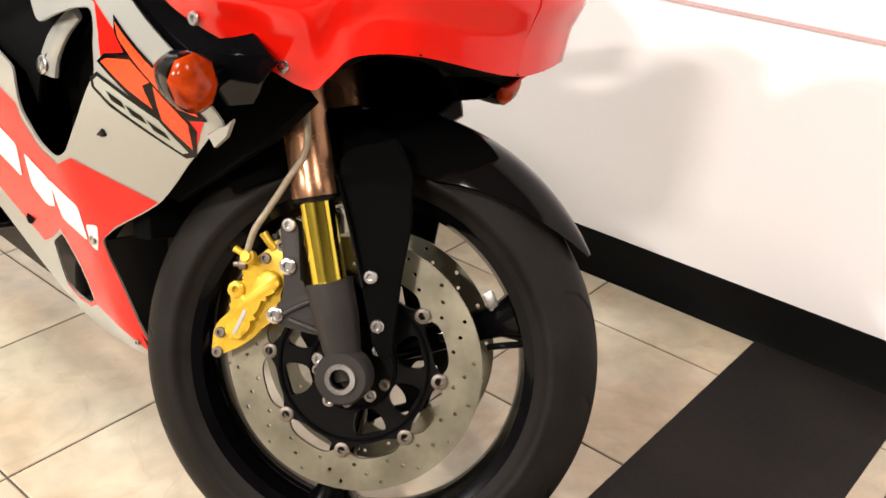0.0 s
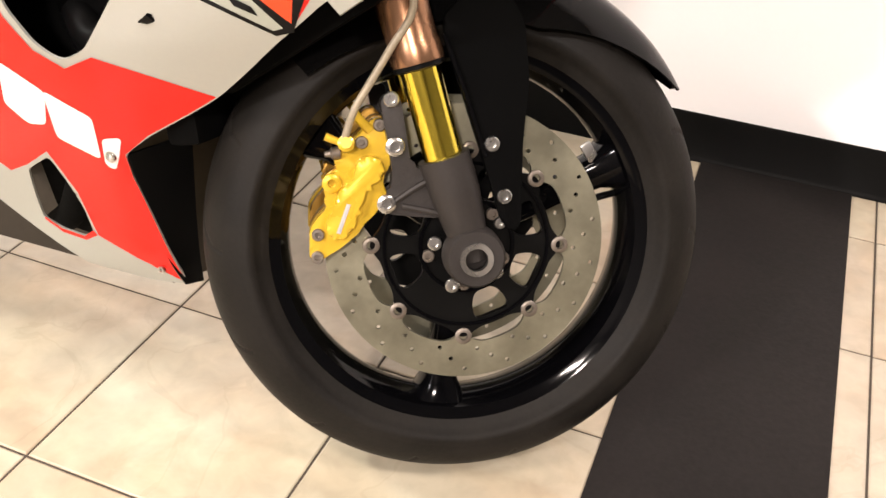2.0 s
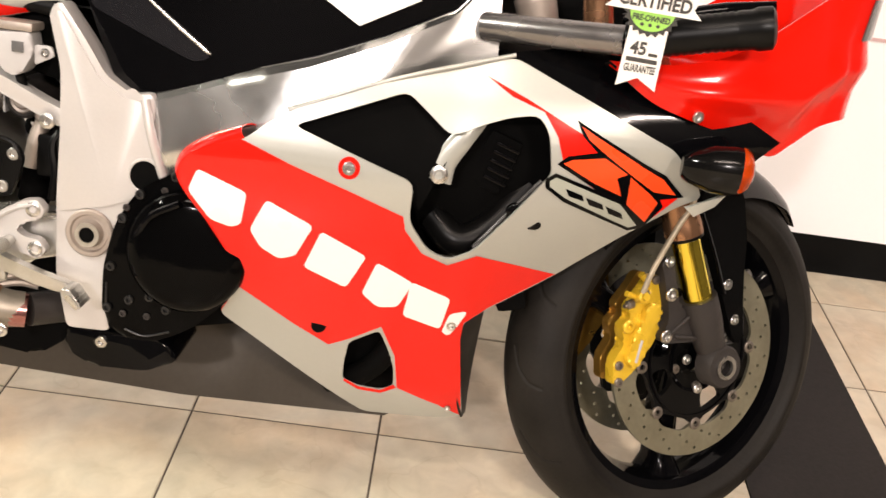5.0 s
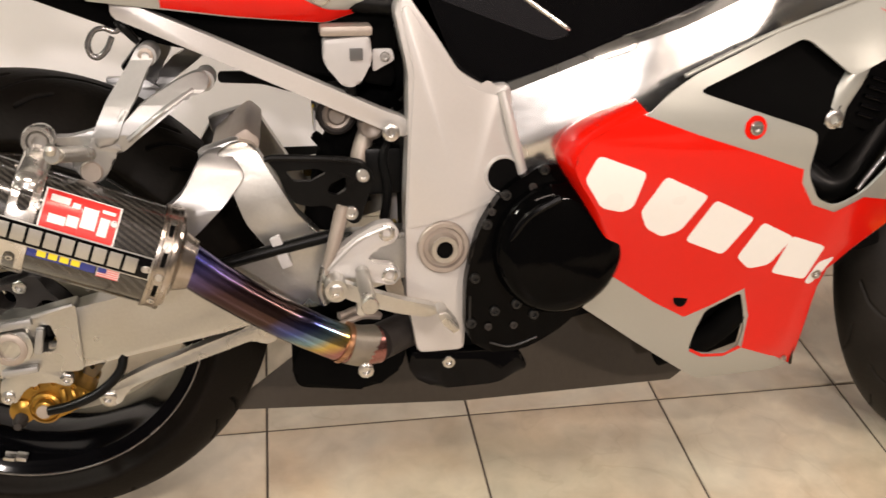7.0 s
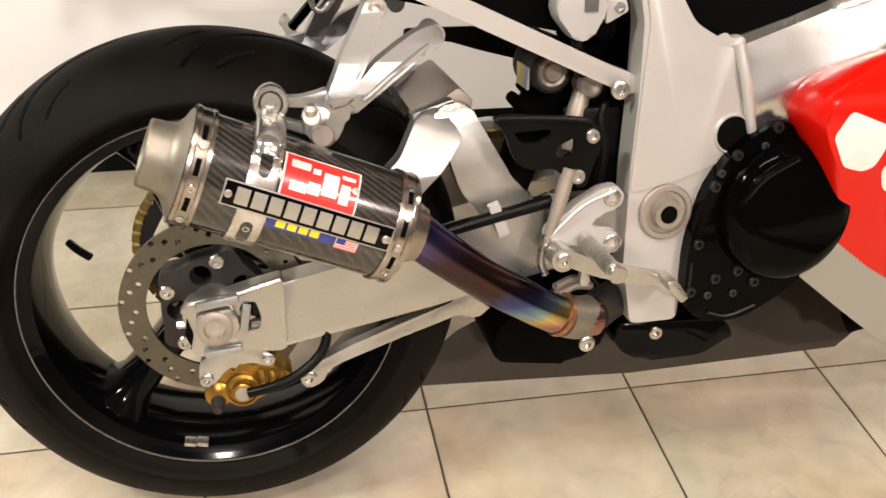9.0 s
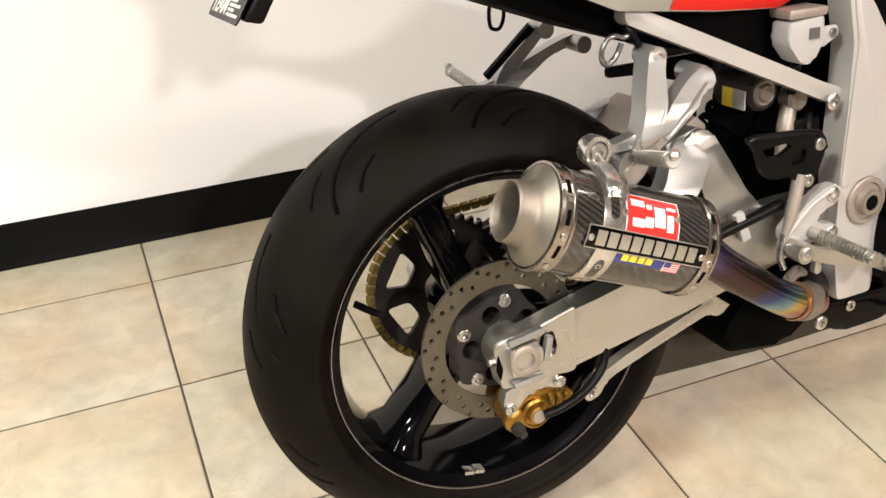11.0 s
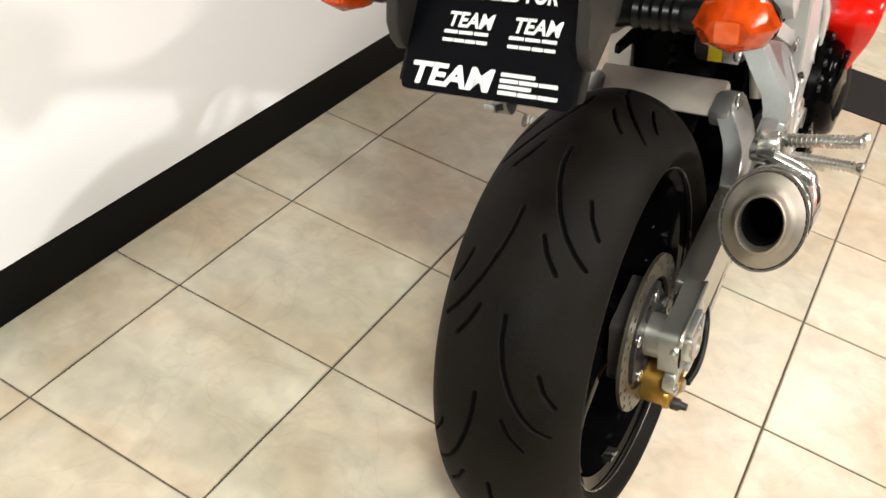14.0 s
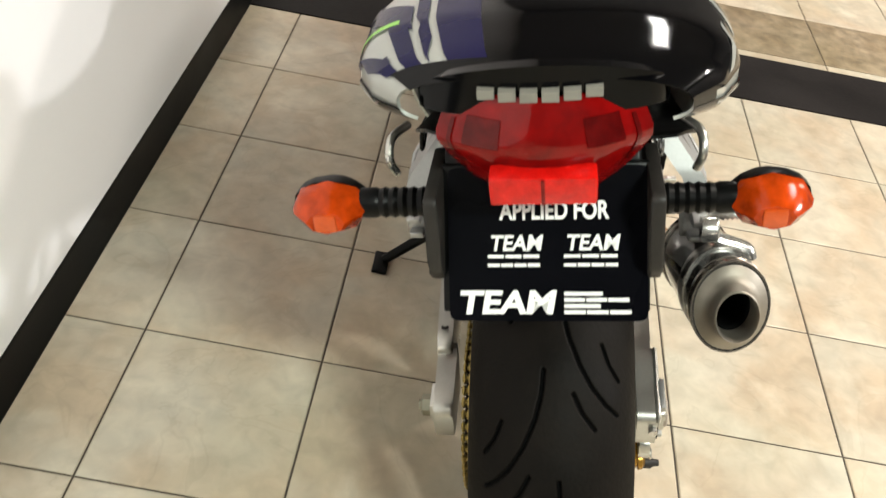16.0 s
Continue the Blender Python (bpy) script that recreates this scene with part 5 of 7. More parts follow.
P("canister_label", rbox((-0.2335, -0.050, 0.560), (0.003, 0.022, 0.026), 0.001), YELST, "small yellow label", sh)
P("canister_label", rbox((-0.2335, -0.074, 0.560), (0.003, 0.024, 0.026), 0.001), RESERV, "small white label", sh)
P("linkage_boss", turned([(0, 0.017), (0.020, 0.017), (0.024, 0.013), (0.024, 0.008), (0.018, 0.0)], (-0.163, -0.088, 0.556), (0, -1, 0), 22), BROWNAL, "dull linkage boss", sh)
P("linkage_tube", tube([(-0.168, -0.098, 0.550), (-0.178, -0.104, 0.520), (-0.186, -0.110, 0.480)], [0.011, 0.012, 0.010], 12), BROWNAL, "dull linkage tube", sh)
for k in range(6):
    P("shock_coil", turned([(0, 0.036), (0.006, 0.038), (0.012, 0.036), (0.006, 0.031)], Vector((-0.135, 0, 0.585)) + Vector((-0.0135, -0.001, -0.016)) * k, (-0.09, -0.01, -0.10), 20, closed=True), BLACKM, "", sh)
P("cable", tube([(-0.13, -0.10, 0.55), (-0.15, -0.115, 0.52), (-0.145, -0.12, 0.48), (-0.15, -0.12, 0.44)], 0.006, 8), BLACKP, "black cable")
P("clutter_bracket", rbox((-0.15, -0.10, 0.50), (0.05, 0.03, 0.06), 0.006), BLACKP, "black electrical bracket")
P("heat_shield", prism(rounded([(-0.36, 0.60), (-0.20, 0.60), (-0.17, 0.58), (-0.20, 0.555), (-0.26, 0.57), (-0.30, 0.582), (-0.36, 0.585)], 0.006), 0.06, 0.066), BLACKP, "black far-side guard")

# heel guard
GUARD = [(-0.2998, 0.5372), (-0.2803, 0.539), (-0.1945, 0.5331), (-0.1741, 0.5221), (-0.167, 0.5054), (-0.185, 0.454), (-0.194, 0.4514), (-0.2078, 0.4626), (-0.2248, 0.4772), (-0.245, 0.4755), (-0.2651, 0.4804), (-0.2748, 0.4942), (-0.284, 0.5204)]
G1 = [(-0.2742, 0.5197), (-0.2346, 0.5219), (-0.2246, 0.5161), (-0.2447, 0.506), (-0.2646, 0.5075)]
G2 = [(-0.2213, 0.5017), (-0.2011, 0.5111), (-0.201, 0.4949), (-0.2125, 0.488), (-0.2247, 0.4916)]
hg = P("heel_guard", prism(rounded(GUARD, 0.008), -0.170, -0.162, [rounded(G1, 0.004), rounded(G2, 0.004)], bevel=0.002), BLACKP, "black pierced heel guard")
for u, w in ((-0.180, 0.512), (-0.196, 0.466)):
    P("guard_screw", bolt(u, -0.170, w, 0.0085), CHROME, "", hg)
P("guard_lip", tube([(u, -0.171, w) for u, w in [(-0.298, 0.535), (-0.280, 0.5365), (-0.196, 0.531), (-0.177, 0.521), (-0.170, 0.505)]], 0.0035, 8), BLACKP, "", hg)
# rider's peg bracket, peg and brake pedal
BRACKET = [(-0.1674, 0.4503), (-0.1466, 0.4532), (-0.1357, 0.4388), (-0.1438, 0.4258), (-0.167, 0.4196), (-0.1808, 0.4058), (-0.1631, 0.3992), (-0.1453, 0.3975), (-0.1342, 0.3831), (-0.1447, 0.3699), (-0.1734, 0.3771), (-0.1983, 0.3845), (-0.2158, 0.3813), (-0.229, 0.3861), (-0.2331, 0.4018), (-0.2192, 0.4156), (-0.195, 0.4345)]
pb = P("peg_bracket", prism(rounded(BRACKET, 0.005), -0.173, -0.156, bevel=0.0035), FRAMEP, "silver cast footpeg bracket with two bolts")
P("bracket_rib", tube([(-0.152, -0.173, 0.447), (-0.190, -0.174, 0.4315), (-0.228, -0.174, 0.397)], 0.0032, 8), FRAMEP, "", pb)
for u, w in ((-0.1525, 0.4395), (-0.1495, 0.3845)):
    P("bracket_bolt", bolt(u, -0.172, w, 0.0105, h=0.005), CHROME, "", pb)
P("master_cylinder", tube([(-0.205, -0.166, 0.475), (-0.218, -0.170, 0.43), (-0.232, -0.172, 0.39)], [0.0095, 0.0085, 0.005], 14), BROWNAL, "rear brake master cylinder", pb)
P("cylinder_rod", tube([(-0.232, -0.172, 0.40), (-0.238, -0.174, 0.37), (-0.232, -0.176, 0.352)], 0.005, 10), CHROME, "", pb)


def foot_peg(base, tip, r=0.012):
    base, tip = Vector(base), Vector(tip)
    L = (tip - base).length
    prof = [(0, r * 0.9), (0.012, r * 0.9)]
    k = int((L - 0.02) / 0.006)
    for i in range(k):
        s = 0.014 + i * 0.006
        prof += [(s, r), (s + 0.003, r), (s + 0.0032, r * 0.78), (s + 0.0058, r * 0.78)]
    prof += [(L - 0.004, r), (L - 0.002, r * 1.1), (L, r * 0.95)]
    return turned(prof, base, tip - base, 14)


PEDAL = [(-0.2262, 0.3925), (-0.2042, 0.3855), (-0.1832, 0.3765), (-0.1335, 0.3594), (-0.0935, 0.3494), (-0.088, 0.3402), (-0.1038, 0.3347), (-0.1401, 0.3423), (-0.1759, 0.3532), (-0.2041, 0.3647), (-0.2235, 0.3757)]
rp = P("brake_pedal", prism(rounded(PEDAL, 0.005), -0.197, -0.183, bevel=0.005), ALU, "smooth aluminium brake pedal")
P("pedal_pivot", cyl((-0.219, -0.160, 0.379), (-0.219, -0.203, 0.379), 0.014, seg=20), ALU, "", rp)
P("pivot_bolt", bolt(-0.219, -0.203, 0.379, 0.009, h=0.004), CHROME, "", rp)
P("pedal_tip", prism(rounded([(-0.0949, 0.3482), (-0.084, 0.3499), (-0.0653, 0.3261), (-0.0738, 0.3197), (-0.0892, 0.3346)], 0.003), -0.218, -0.184, bevel=0.003), ALU, "ribbed pedal tip", rp)
for q in range(4):
    c = Vector((-0.0855, 0, 0.3475)).lerp(Vector((-0.0685, 0, 0.3258)), (q + 0.5) / 4)
    P("tip_rib", rbox((c.x + 0.0015, -0.201, c.z + 0.0015), (0.0022, 0.032, 0.0030), 0.0006, Euler((0, 0.9, 0)).to_matrix()), ALU, "", rp)
P("pedal_lug", prism(rounded([(-0.1936, 0.3615), (-0.1831, 0.3604), (-0.1815, 0.3446), (-0.1863, 0.3394), (-0.1948, 0.3425)], 0.004), -0.194, -0.184, bevel=0.003), ALU, "", rp)
P("rider_footpeg", foot_peg((-0.185, -0.176, 0.392), (-0.185, -0.285, 0.392), 0.0095), ALU, "ribbed aluminium footpeg")
P("rider_footpeg", foot_peg((-0.20, -0.185, 0.372), (-0.20, -0.285, 0.375)), ALU, "ribbed aluminium footpeg", m=MIRROR)

# passenger hangers
HANG_BACK = [(-0.4327, 0.6639), (-0.4163, 0.6643), (-0.4125, 0.6532), (-0.4213, 0.6416), (-0.4351, 0.6109), (-0.4489, 0.5893), (-0.4563, 0.5683), (-0.4789, 0.5602), (-0.4836, 0.5747), (-0.4654, 0.6125), (-0.448, 0.6384), (-0.4391, 0.6517)]
HANG_FRONT = [(-0.371, 0.6358), (-0.3589, 0.6369), (-0.3532, 0.6256), (-0.361, 0.6151), (-0.3794, 0.6128), (-0.3948, 0.5997), (-0.4134, 0.5858), (-0.4334, 0.5711), (-0.4555, 0.5537), (-0.4712, 0.5597), (-0.4602, 0.5731), (-0.4502, 0.5863), (-0.4309, 0.6053), (-0.4056, 0.62), (-0.3866, 0.6299)]
HANG_FOOT = [(-0.4831, 0.5795), (-0.452, 0.5614), (-0.4634, 0.5529), (-0.4676, 0.5398), (-0.476, 0.5266), (-0.4885, 0.5214), (-0.5024, 0.5327), (-0.51, 0.5453), (-0.5027, 0.5588), (-0.4874, 0.5641)]
HANG_UP = [(-0.5317, 0.5757), (-0.5098, 0.5747), (-0.492, 0.5783), (-0.4818, 0.5819), (-0.4801, 0.5668), (-0.4934, 0.5638), (-0.508, 0.5643), (-0.5312, 0.566)]
HANG_LOW = [(-0.5325, 0.5543), (-0.5099, 0.5465), (-0.5001, 0.5434), (-0.5022, 0.5339), (-0.5336, 0.5452)]


def bowed(bm):
    """The casting bows outwards from its bolts to its foot."""
    for z in (0.56, 0.575, 0.59, 0.605, 0.62, 0.635, 0.65):
        bmesh.ops.bisect_plane(bm, geom=bm.verts[:] + bm.edges[:] + bm.faces[:], plane_co=(0, 0, z), plane_no=(0, 0, 1))
    for v in bm.verts:
        v.co.y -= float(np.interp(v.co.z, [0.51, 0.545, 0.575, 0.60, 0.63, 0.655], [0.046, 0.046, 0.050, 0.046, 0.020, 0.0])) - 0.012
    return bm


def arm_casting(poly, v0=-0.163, v1=-0.141, r=0.005, bev=0.005):
    return bowed(prism(rounded(poly, r), v0, v1, bevel=bev))


for k, m in ((0, Matrix()), (1, MIRROR)):
    hn = P("pillion_hanger", arm_casting(HANG_FOOT, -0.166, -0.136), CASTB, "bright cast A-shaped pillion footpeg hanger", m=m)
    P("hanger_arm", arm_casting(HANG_BACK, -0.168, -0.138, 0.005, 0.008), CASTB, "", hn, m)
    P("hanger_arm", arm_casting(HANG_FRONT), CASTB, "", hn, m)
    P("hanger_link", arm_casting(HANG_UP, -0.160, -0.142, 0.003, 0.003), CASTB, "", hn, m)
    P("hanger_link", arm_casting(HANG_LOW, -0.160, -0.142, 0.003, 0.003), CASTB, "", hn, m)
    for pts in ([(-0.428, 0.640), (-0.445, 0.606), (-0.463, 0.572)], [(-0.372, 0.620), (-0.405, 0.600), (-0.445, 0.570)]):
        P("hanger_rib", bowed(tube([(u, -0.165, w) for u, w in pts], [0.002, 0.0032, 0.003], 8)), CASTB, "", hn, m)
    for u, w in ((-0.4236, 0.6534), (-0.361, 0.6244)):
        P("hanger_boss", cyl((u, -0.118, w), (u, -0.156, w), 0.0125, 0.0118, 20), CASTB, "", hn, m)
        P("hanger_bolt", bolt(u, -0.156, w, 0.0088, h=0.004), BROWNAL, "", hn, m)
    P("peg_pivot", turned([(0, 0.0), (0.0, 0.013), (0.006, 0.014), (0.011, 0.011), (0.011, 0.0)], (-0.489, -0.192, 0.536), (0, -1, 0), 18), BROWNAL, "dull folding pivot of the footpeg", hn, m)
    P("pillion_footpeg", foot_peg((-0.488, -0.197, 0.556), (-0.505, -0.300, 0.580), 0.0085), ALU, "ribbed folding pillion footpeg", hn, m)
    P("peg_tip", turned([(0, 0.005), (0.006, 0.0065), (0.010, 0.004)], (-0.505, -0.300, 0.581), (0, -0.2, 1), 10), ALU, "", hn, m)
P("bungee_loop", tube([(-0.47, 0.165, 0.700), (-0.465, 0.172, 0.672), (-0.472, 0.175, 0.655), (-0.486, 0.175, 0.660), (-0.486, 0.172, 0.690), (-0.47, 0.165, 0.700)], 0.003, 8), BLACKG, "black bungee loop")
HOOK = [(-0.4502, 0.681), (-0.4588, 0.6777), (-0.4703, 0.6814), (-0.4813, 0.6781), (-0.489, 0.6655), (-0.4873, 0.6537), (-0.4794, 0.650), (-0.469, 0.658), (-0.4617, 0.6719)]
P("luggage_hook", tube([(u, -0.135, w) for u, w in HOOK], [0.0030] * 4 + [0.0036] * 5, 10), BARGREY, "bent dark wire luggage hook")
P("hook_clip", tube([(-0.455, -0.133, 0.690), (-0.448, -0.134, 0.682), (-0.434, -0.130, 0.665)], [0.004, 0.006, 0.004], 10), BLACKP, "black clip of the luggage hook")
P("far_peg_stay", tube([(-0.44, 0.135, 0.66), (-0.50, 0.17, 0.59)], 0.007, 8), BLACKG, "dark far-side stay")

# -- swingarm --
MAIN = [(-0.548, 0.352), (-0.513, 0.358), (-0.347, 0.395), (-0.215, 0.425), (-0.10, 0.43), (-0.08, 0.38), (-0.205, 0.345), (-0.252, 0.334), (-0.361, 0.308), (-0.551, 0.270)]
FORKEND = [(-0.6577, 0.3278), (-0.6486, 0.3386), (-0.605, 0.344), (-0.572, 0.3528), (-0.540, 0.360), (-0.540, 0.272), (-0.5521, 0.2702), (-0.5944, 0.275), (-0.6209, 0.2711), (-0.648, 0.2717), (-0.6524, 0.299)]
LEFTARM = [(-0.565, 0.366), (-0.535, 0.378), (-0.45, 0.418), (-0.34, 0.444), (-0.215, 0.456), (-0.10, 0.43), (-0.08, 0.38), (-0.205, 0.345), (-0.252, 0.334), (-0.361, 0.308), (-0.551, 0.270)]


def leaned(bm, by):
    """The brace legs curve in towards the tyre at the top, in a grid fine enough to bend."""
    bmesh.ops.bisect_plane(bm, geom=bm.verts[:] + bm.edges[:] + bm.faces[:], plane_co=(0, 0, 0.452), plane_no=(0, 0, 1))
    for z in (0.47, 0.485, 0.50, 0.515, 0.53):
        bmesh.ops.bisect_plane(bm, geom=bm.verts[:] + bm.edges[:] + bm.faces[:], plane_co=(0, 0, z), plane_no=(0, 0, 1))
    for v in bm.verts:
        v.co.y += by * max(0.0, (v.co.z - 0.452) / 0.08) ** 1.7
    return bm


for k, m in ((0, Matrix()), (1, MIRROR)):
    d = -0.014 * k
    sw = P("swingarm", prism(rounded(LEFTARM if k else MAIN, 0.008), -0.142 + 1.8 * d, -0.104 + 2.9 * d, bevel=0.006), ALU, "satin aluminium swingarm", m=m)
    P("swingarm_end", prism(rounded(FORKEND, 0.006), -0.146 + 1.4 * d, -0.118 + 1.4 * d, [] if k else [rounded([(-0.5905, 0.3325), (-0.5728, 0.3354), (-0.567, 0.3134), (-0.5706, 0.2995), (-0.5902, 0.2984), (-0.5949, 0.3132)], 0.005)], bevel=0.004), ALU, "cast swingarm end", sw, m)
    if k == 0:
        edge = [(-0.6560, 0.3270), (-0.6480, 0.3375), (-0.605, 0.3428), (-0.572, 0.3516), (-0.543, 0.3590)]
        P("end_ridge", tube([(u, -0.1465, w) for u, w in edge], [0.003, 0.004, 0.004, 0.004, 0.003], 8), ALU, "raised upper edge of the swingarm end", sw, m)
    P("axle_plate", prism(rounded([(-0.6413, 0.328), (-0.6, 0.3336), (-0.5931, 0.3166), (-0.5953, 0.299), (-0.6122, 0.2881), (-0.6379, 0.2885), (-0.6411, 0.3118)], 0.006), -0.158 + d, -0.144 + d, bevel=0.004), ALU, "axle adjuster plate", sw, m)
    if k == 0:
        ab = P("axle_bore", turned([(0, 0.021), (0.004, 0.021), (0.006, 0.018), (0.006, 0.0130), (0.0005, 0.0122), (0.0005, 0.0)], (-0.6205, -0.156, 0.3105), (0, -1, 0), 28), BROWNAL, "hollow axle end", sw, m)
        # black disc painted as the shade inside the hollow axle
        P("axle_hollow", turned([(0, 0.0), (0.0004, 0.0120), (0.0008, 0.0)], (-0.6205, -0.1566, 0.3105), (0, -1, 0), 20), BLACKM, "flat black disc standing for the shade in the hollow axle", sw, m)
        P("adjuster", rbox((-0.566, -0.136, 0.300), (0.030, 0.012, 0.016), 0.004), ALU, "chain adjuster block", sw, m)
        P("end_tab", rbox((-0.586, -0.1535, 0.318), (0.010, 0.010, 0.034), 0.003, Euler((0, 0.2, 0)).to_matrix()), CASTB, "raised tab on the swingarm end", sw, m)
        P("end_tab", rbox((-0.616, -0.1525, 0.340), (0.050, 0.010, 0.010), 0.003, Euler((0, -0.15, 0)).to_matrix()), CASTB, "raised tab on the swingarm end", sw, m)
        P("end_tab", rbox((-0.614, -0.1525, 0.279), (0.044, 0.009, 0.009), 0.003, Euler((0, -0.1, 0)).to_matrix()), CASTB, "raised tab on the swingarm end", sw, m)
        P("adjuster_bolt", tube([(-0.664, -0.140, 0.312), (-0.640, -0.140, 0.312)], 0.006, 8), CHROME, "chain adjuster bolt", sw, m)
        # black plate laid on the face as the slot's shade
        P("end_slot", prism(rounded([(-0.652, 0.322), (-0.646, 0.300), (-0.650, 0.285), (-0.656, 0.300)], 0.003), -0.1475, -0.146), BLACKM, "flat black plate standing for the shade in a swingarm slot", sw, m)
    else:
        for u, w in ((-0.532, 0.378), (-0.480, 0.402)):
            P("swingarm_bolt", bolt(u, -0.157, w, 0.0055, (0.4, 0, 1), h=0.005), DARKCAST, "", sw, m)
    # brace with two legs and a beam over the tyre
    legs = (([(-0.358, 0.532), (-0.335, 0.545), (-0.312, 0.540), (-0.262, 0.455), (-0.230, 0.424), (-0.300, 0.410), (-0.326, 0.445), (-0.345, 0.50)], -0.130, -0.100, "swingarm brace leg", ALU),
            ([(-0.372, 0.534), (-0.345, 0.540), (-0.322, 0.506), (-0.350, 0.474), (-0.398, 0.428), (-0.446, 0.452), (-0.400, 0.488)], -0.150, -0.124, "bright curved brace leg", CASTB))
    for poly, v0, v1, text, metal in legs:
        P("brace_leg", leaned(prism(rounded(poly, 0.008), v0, v1, bevel=0.007), 0.034 if v0 < -0.14 else 0.012), metal, text, sw, m)
    P("clamp_lug", rbox((-0.352, -0.098, 0.527), (0.055, 0.030, 0.028), 0.009, Euler((0, -0.3, 0)).to_matrix()), CASTB, "", sw, m)
# the beam's brown colour stands for the tyre mirrored in the metal
P("brace_beam", prism(rounded([(-0.372, 0.518), (-0.345, 0.540), (-0.320, 0.556), (-0.302, 0.540), (-0.312, 0.515), (-0.345, 0.510)], 0.006), -0.094, 0.094, bevel=0.006), BROWNAL, "dull aluminium beam over the tyre, coloured brown for the tyre's reflection")
P("hose_clip", rbox((-0.284, -0.150, 0.414), (0.014, 0.010, 0.042), 0.002, Euler((0, -0.35, 0)).to_matrix()), RESERV, "white hose clip")
P("chain_guard", tube([(-0.36, -0.148, 0.40), (-0.30, -0.15, 0.415), (-0.22, -0.15, 0.432)], 0.008, 10), BLACKP, "black brake hose on the swingarm")
P("axle_nut", turned([(0, 0.019), (0.004, 0.019), (0.004, 0.016), (0.020, 0.016), (0.022, 0.013), (0.022, 0.008), (0.026, 0.008), (0.026, 0.0)], (-0.622, 0.164, 0.3095), (0, 1, 0), 6), STEEL, "steel axle nut")
TORQUE = [(-0.3406, 0.3085), (-0.3203, 0.3217), (-0.3086, 0.3122), (-0.2876, 0.2986), (-0.3023, 0.2884), (-0.3145, 0.2868), (-0.3256, 0.2941), (-0.4059, 0.268), (-0.477, 0.2432), (-0.4915, 0.2353), (-0.4998, 0.2196), (-0.5176, 0.2129), (-0.5258, 0.2194), (-0.5187, 0.236), (-0.5041, 0.2468), (-0.4614, 0.266), (-0.4047, 0.2865)]
P("torque_arm", prism(rounded(TORQUE, 0.004), -0.140, -0.124, bevel=0.003), ALU, "satin flat brake torque arm")
P("torque_bolt", bolt(-0.5165, -0.140, 0.2275, 0.010), CHROME)

# -- wheels --
def tyre_mesh(R, half, rim_r, crown, grooves, nseg, nsec, depth=0.0045):
    """A tyre skin about the y axis: crown arc, shoulders and sidewalls, with grooves pressed in; deep groove faces are
    marked for painted shade.
    """
    sec = []
    tmax = math.asin(min(0.98, half / crown))
    for k in range(nsec + 1):
        a = -1 + 2 * k / nsec
        ang = tmax * a
        sec.append((R - crown + crown * math.cos(ang), crown * math.sin(ang), a))
    edge_r, edge_y = sec[-1][0], sec[-1][1]
    wall = []
    for k in range(1, 9):
        t = k / 8
        r = edge_r + (rim_r - edge_r) * t
        wall.append((r, edge_y + 0.004 * math.sin(math.pi * min(1, t * 1.6)) - (edge_y - (half * 0.80)) * t**1.5, 2))
    full = [(r, -y, 2) for r, y, _ in wall[::-1]] + sec + wall
    th = np.linspace(0, 2 * np.pi, nseg, endpoint=False)
    rr = np.array([p[0] for p in full])[None, :] * np.ones((nseg, 1))
    yy = np.array([p[1] for p in full])
    aa = np.array([p[2] for p in full])[None, :] * np.ones((nseg, 1))
    dent = np.zeros_like(rr)
    step = 2 * np.pi / nseg
    for pts, width in grooves:
        for (t0, s0), (t1, s1) in zip(pts, pts[1:]):
            i0, i1 = int(math.floor((t0 - 0.03) / step)), int(math.ceil((t1 + 0.03) / step))
            rows = np.arange(i0, i1 + 1)
            ax, ay, bx, by = t0 * R, s0 * half, t1 * R, s1 * half
            px, py = (rows * step * R - ax)[:, None], (yy - ay)[None, :]
            dx, dy = bx - ax, by - ay
            q = np.clip((px * dx + py * dy) / (dx * dx + dy * dy), 0, 1)
            dist = np.hypot(px - q * dx, py - q * dy)
            k = rows % nseg
            dent[k] = np.maximum(dent[k], np.clip(1.35 - dist / width, 0, 1))
    dent[aa > 1.5] = 0
    rr = rr - depth * dent
    verts = np.stack([rr * np.cos(th)[:, None], np.broadcast_to(yy, rr.shape), rr * np.sin(th)[:, None]], -1).reshape(-1, 3)
    nc = len(full)
    i, j = np.meshgrid(np.arange(nseg), np.arange(nc - 1), indexing="ij")
    i2 = (i + 1) % nseg
    faces = np.stack([i * nc + j, i * nc + j + 1, i2 * nc + j + 1, i2 * nc + j], -1).reshape(-1, 4)
    # faces deep in the rear tyre's grooves, coloured black to deepen their shade
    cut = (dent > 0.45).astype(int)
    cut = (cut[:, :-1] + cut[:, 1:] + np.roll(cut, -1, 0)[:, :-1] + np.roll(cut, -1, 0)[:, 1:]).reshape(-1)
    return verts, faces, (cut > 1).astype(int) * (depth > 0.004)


def tyre(name, label, parent, m, rubber, *args):
    verts, faces, cut = tyre_mesh(*args)
    me = bpy.data.meshes.new(name)
    me.from_pydata(verts.tolist(), [], faces.tolist())
    me.transform(m)
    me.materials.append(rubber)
    # second slot: painted shade for the groove faces
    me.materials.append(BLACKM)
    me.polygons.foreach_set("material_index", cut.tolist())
    me.polygons.foreach_set("use_smooth", [True] * len(me.polygons))
    me.update()
    ob = new(name, me)
    ob.parent = parent
    return tagged(ob, label)


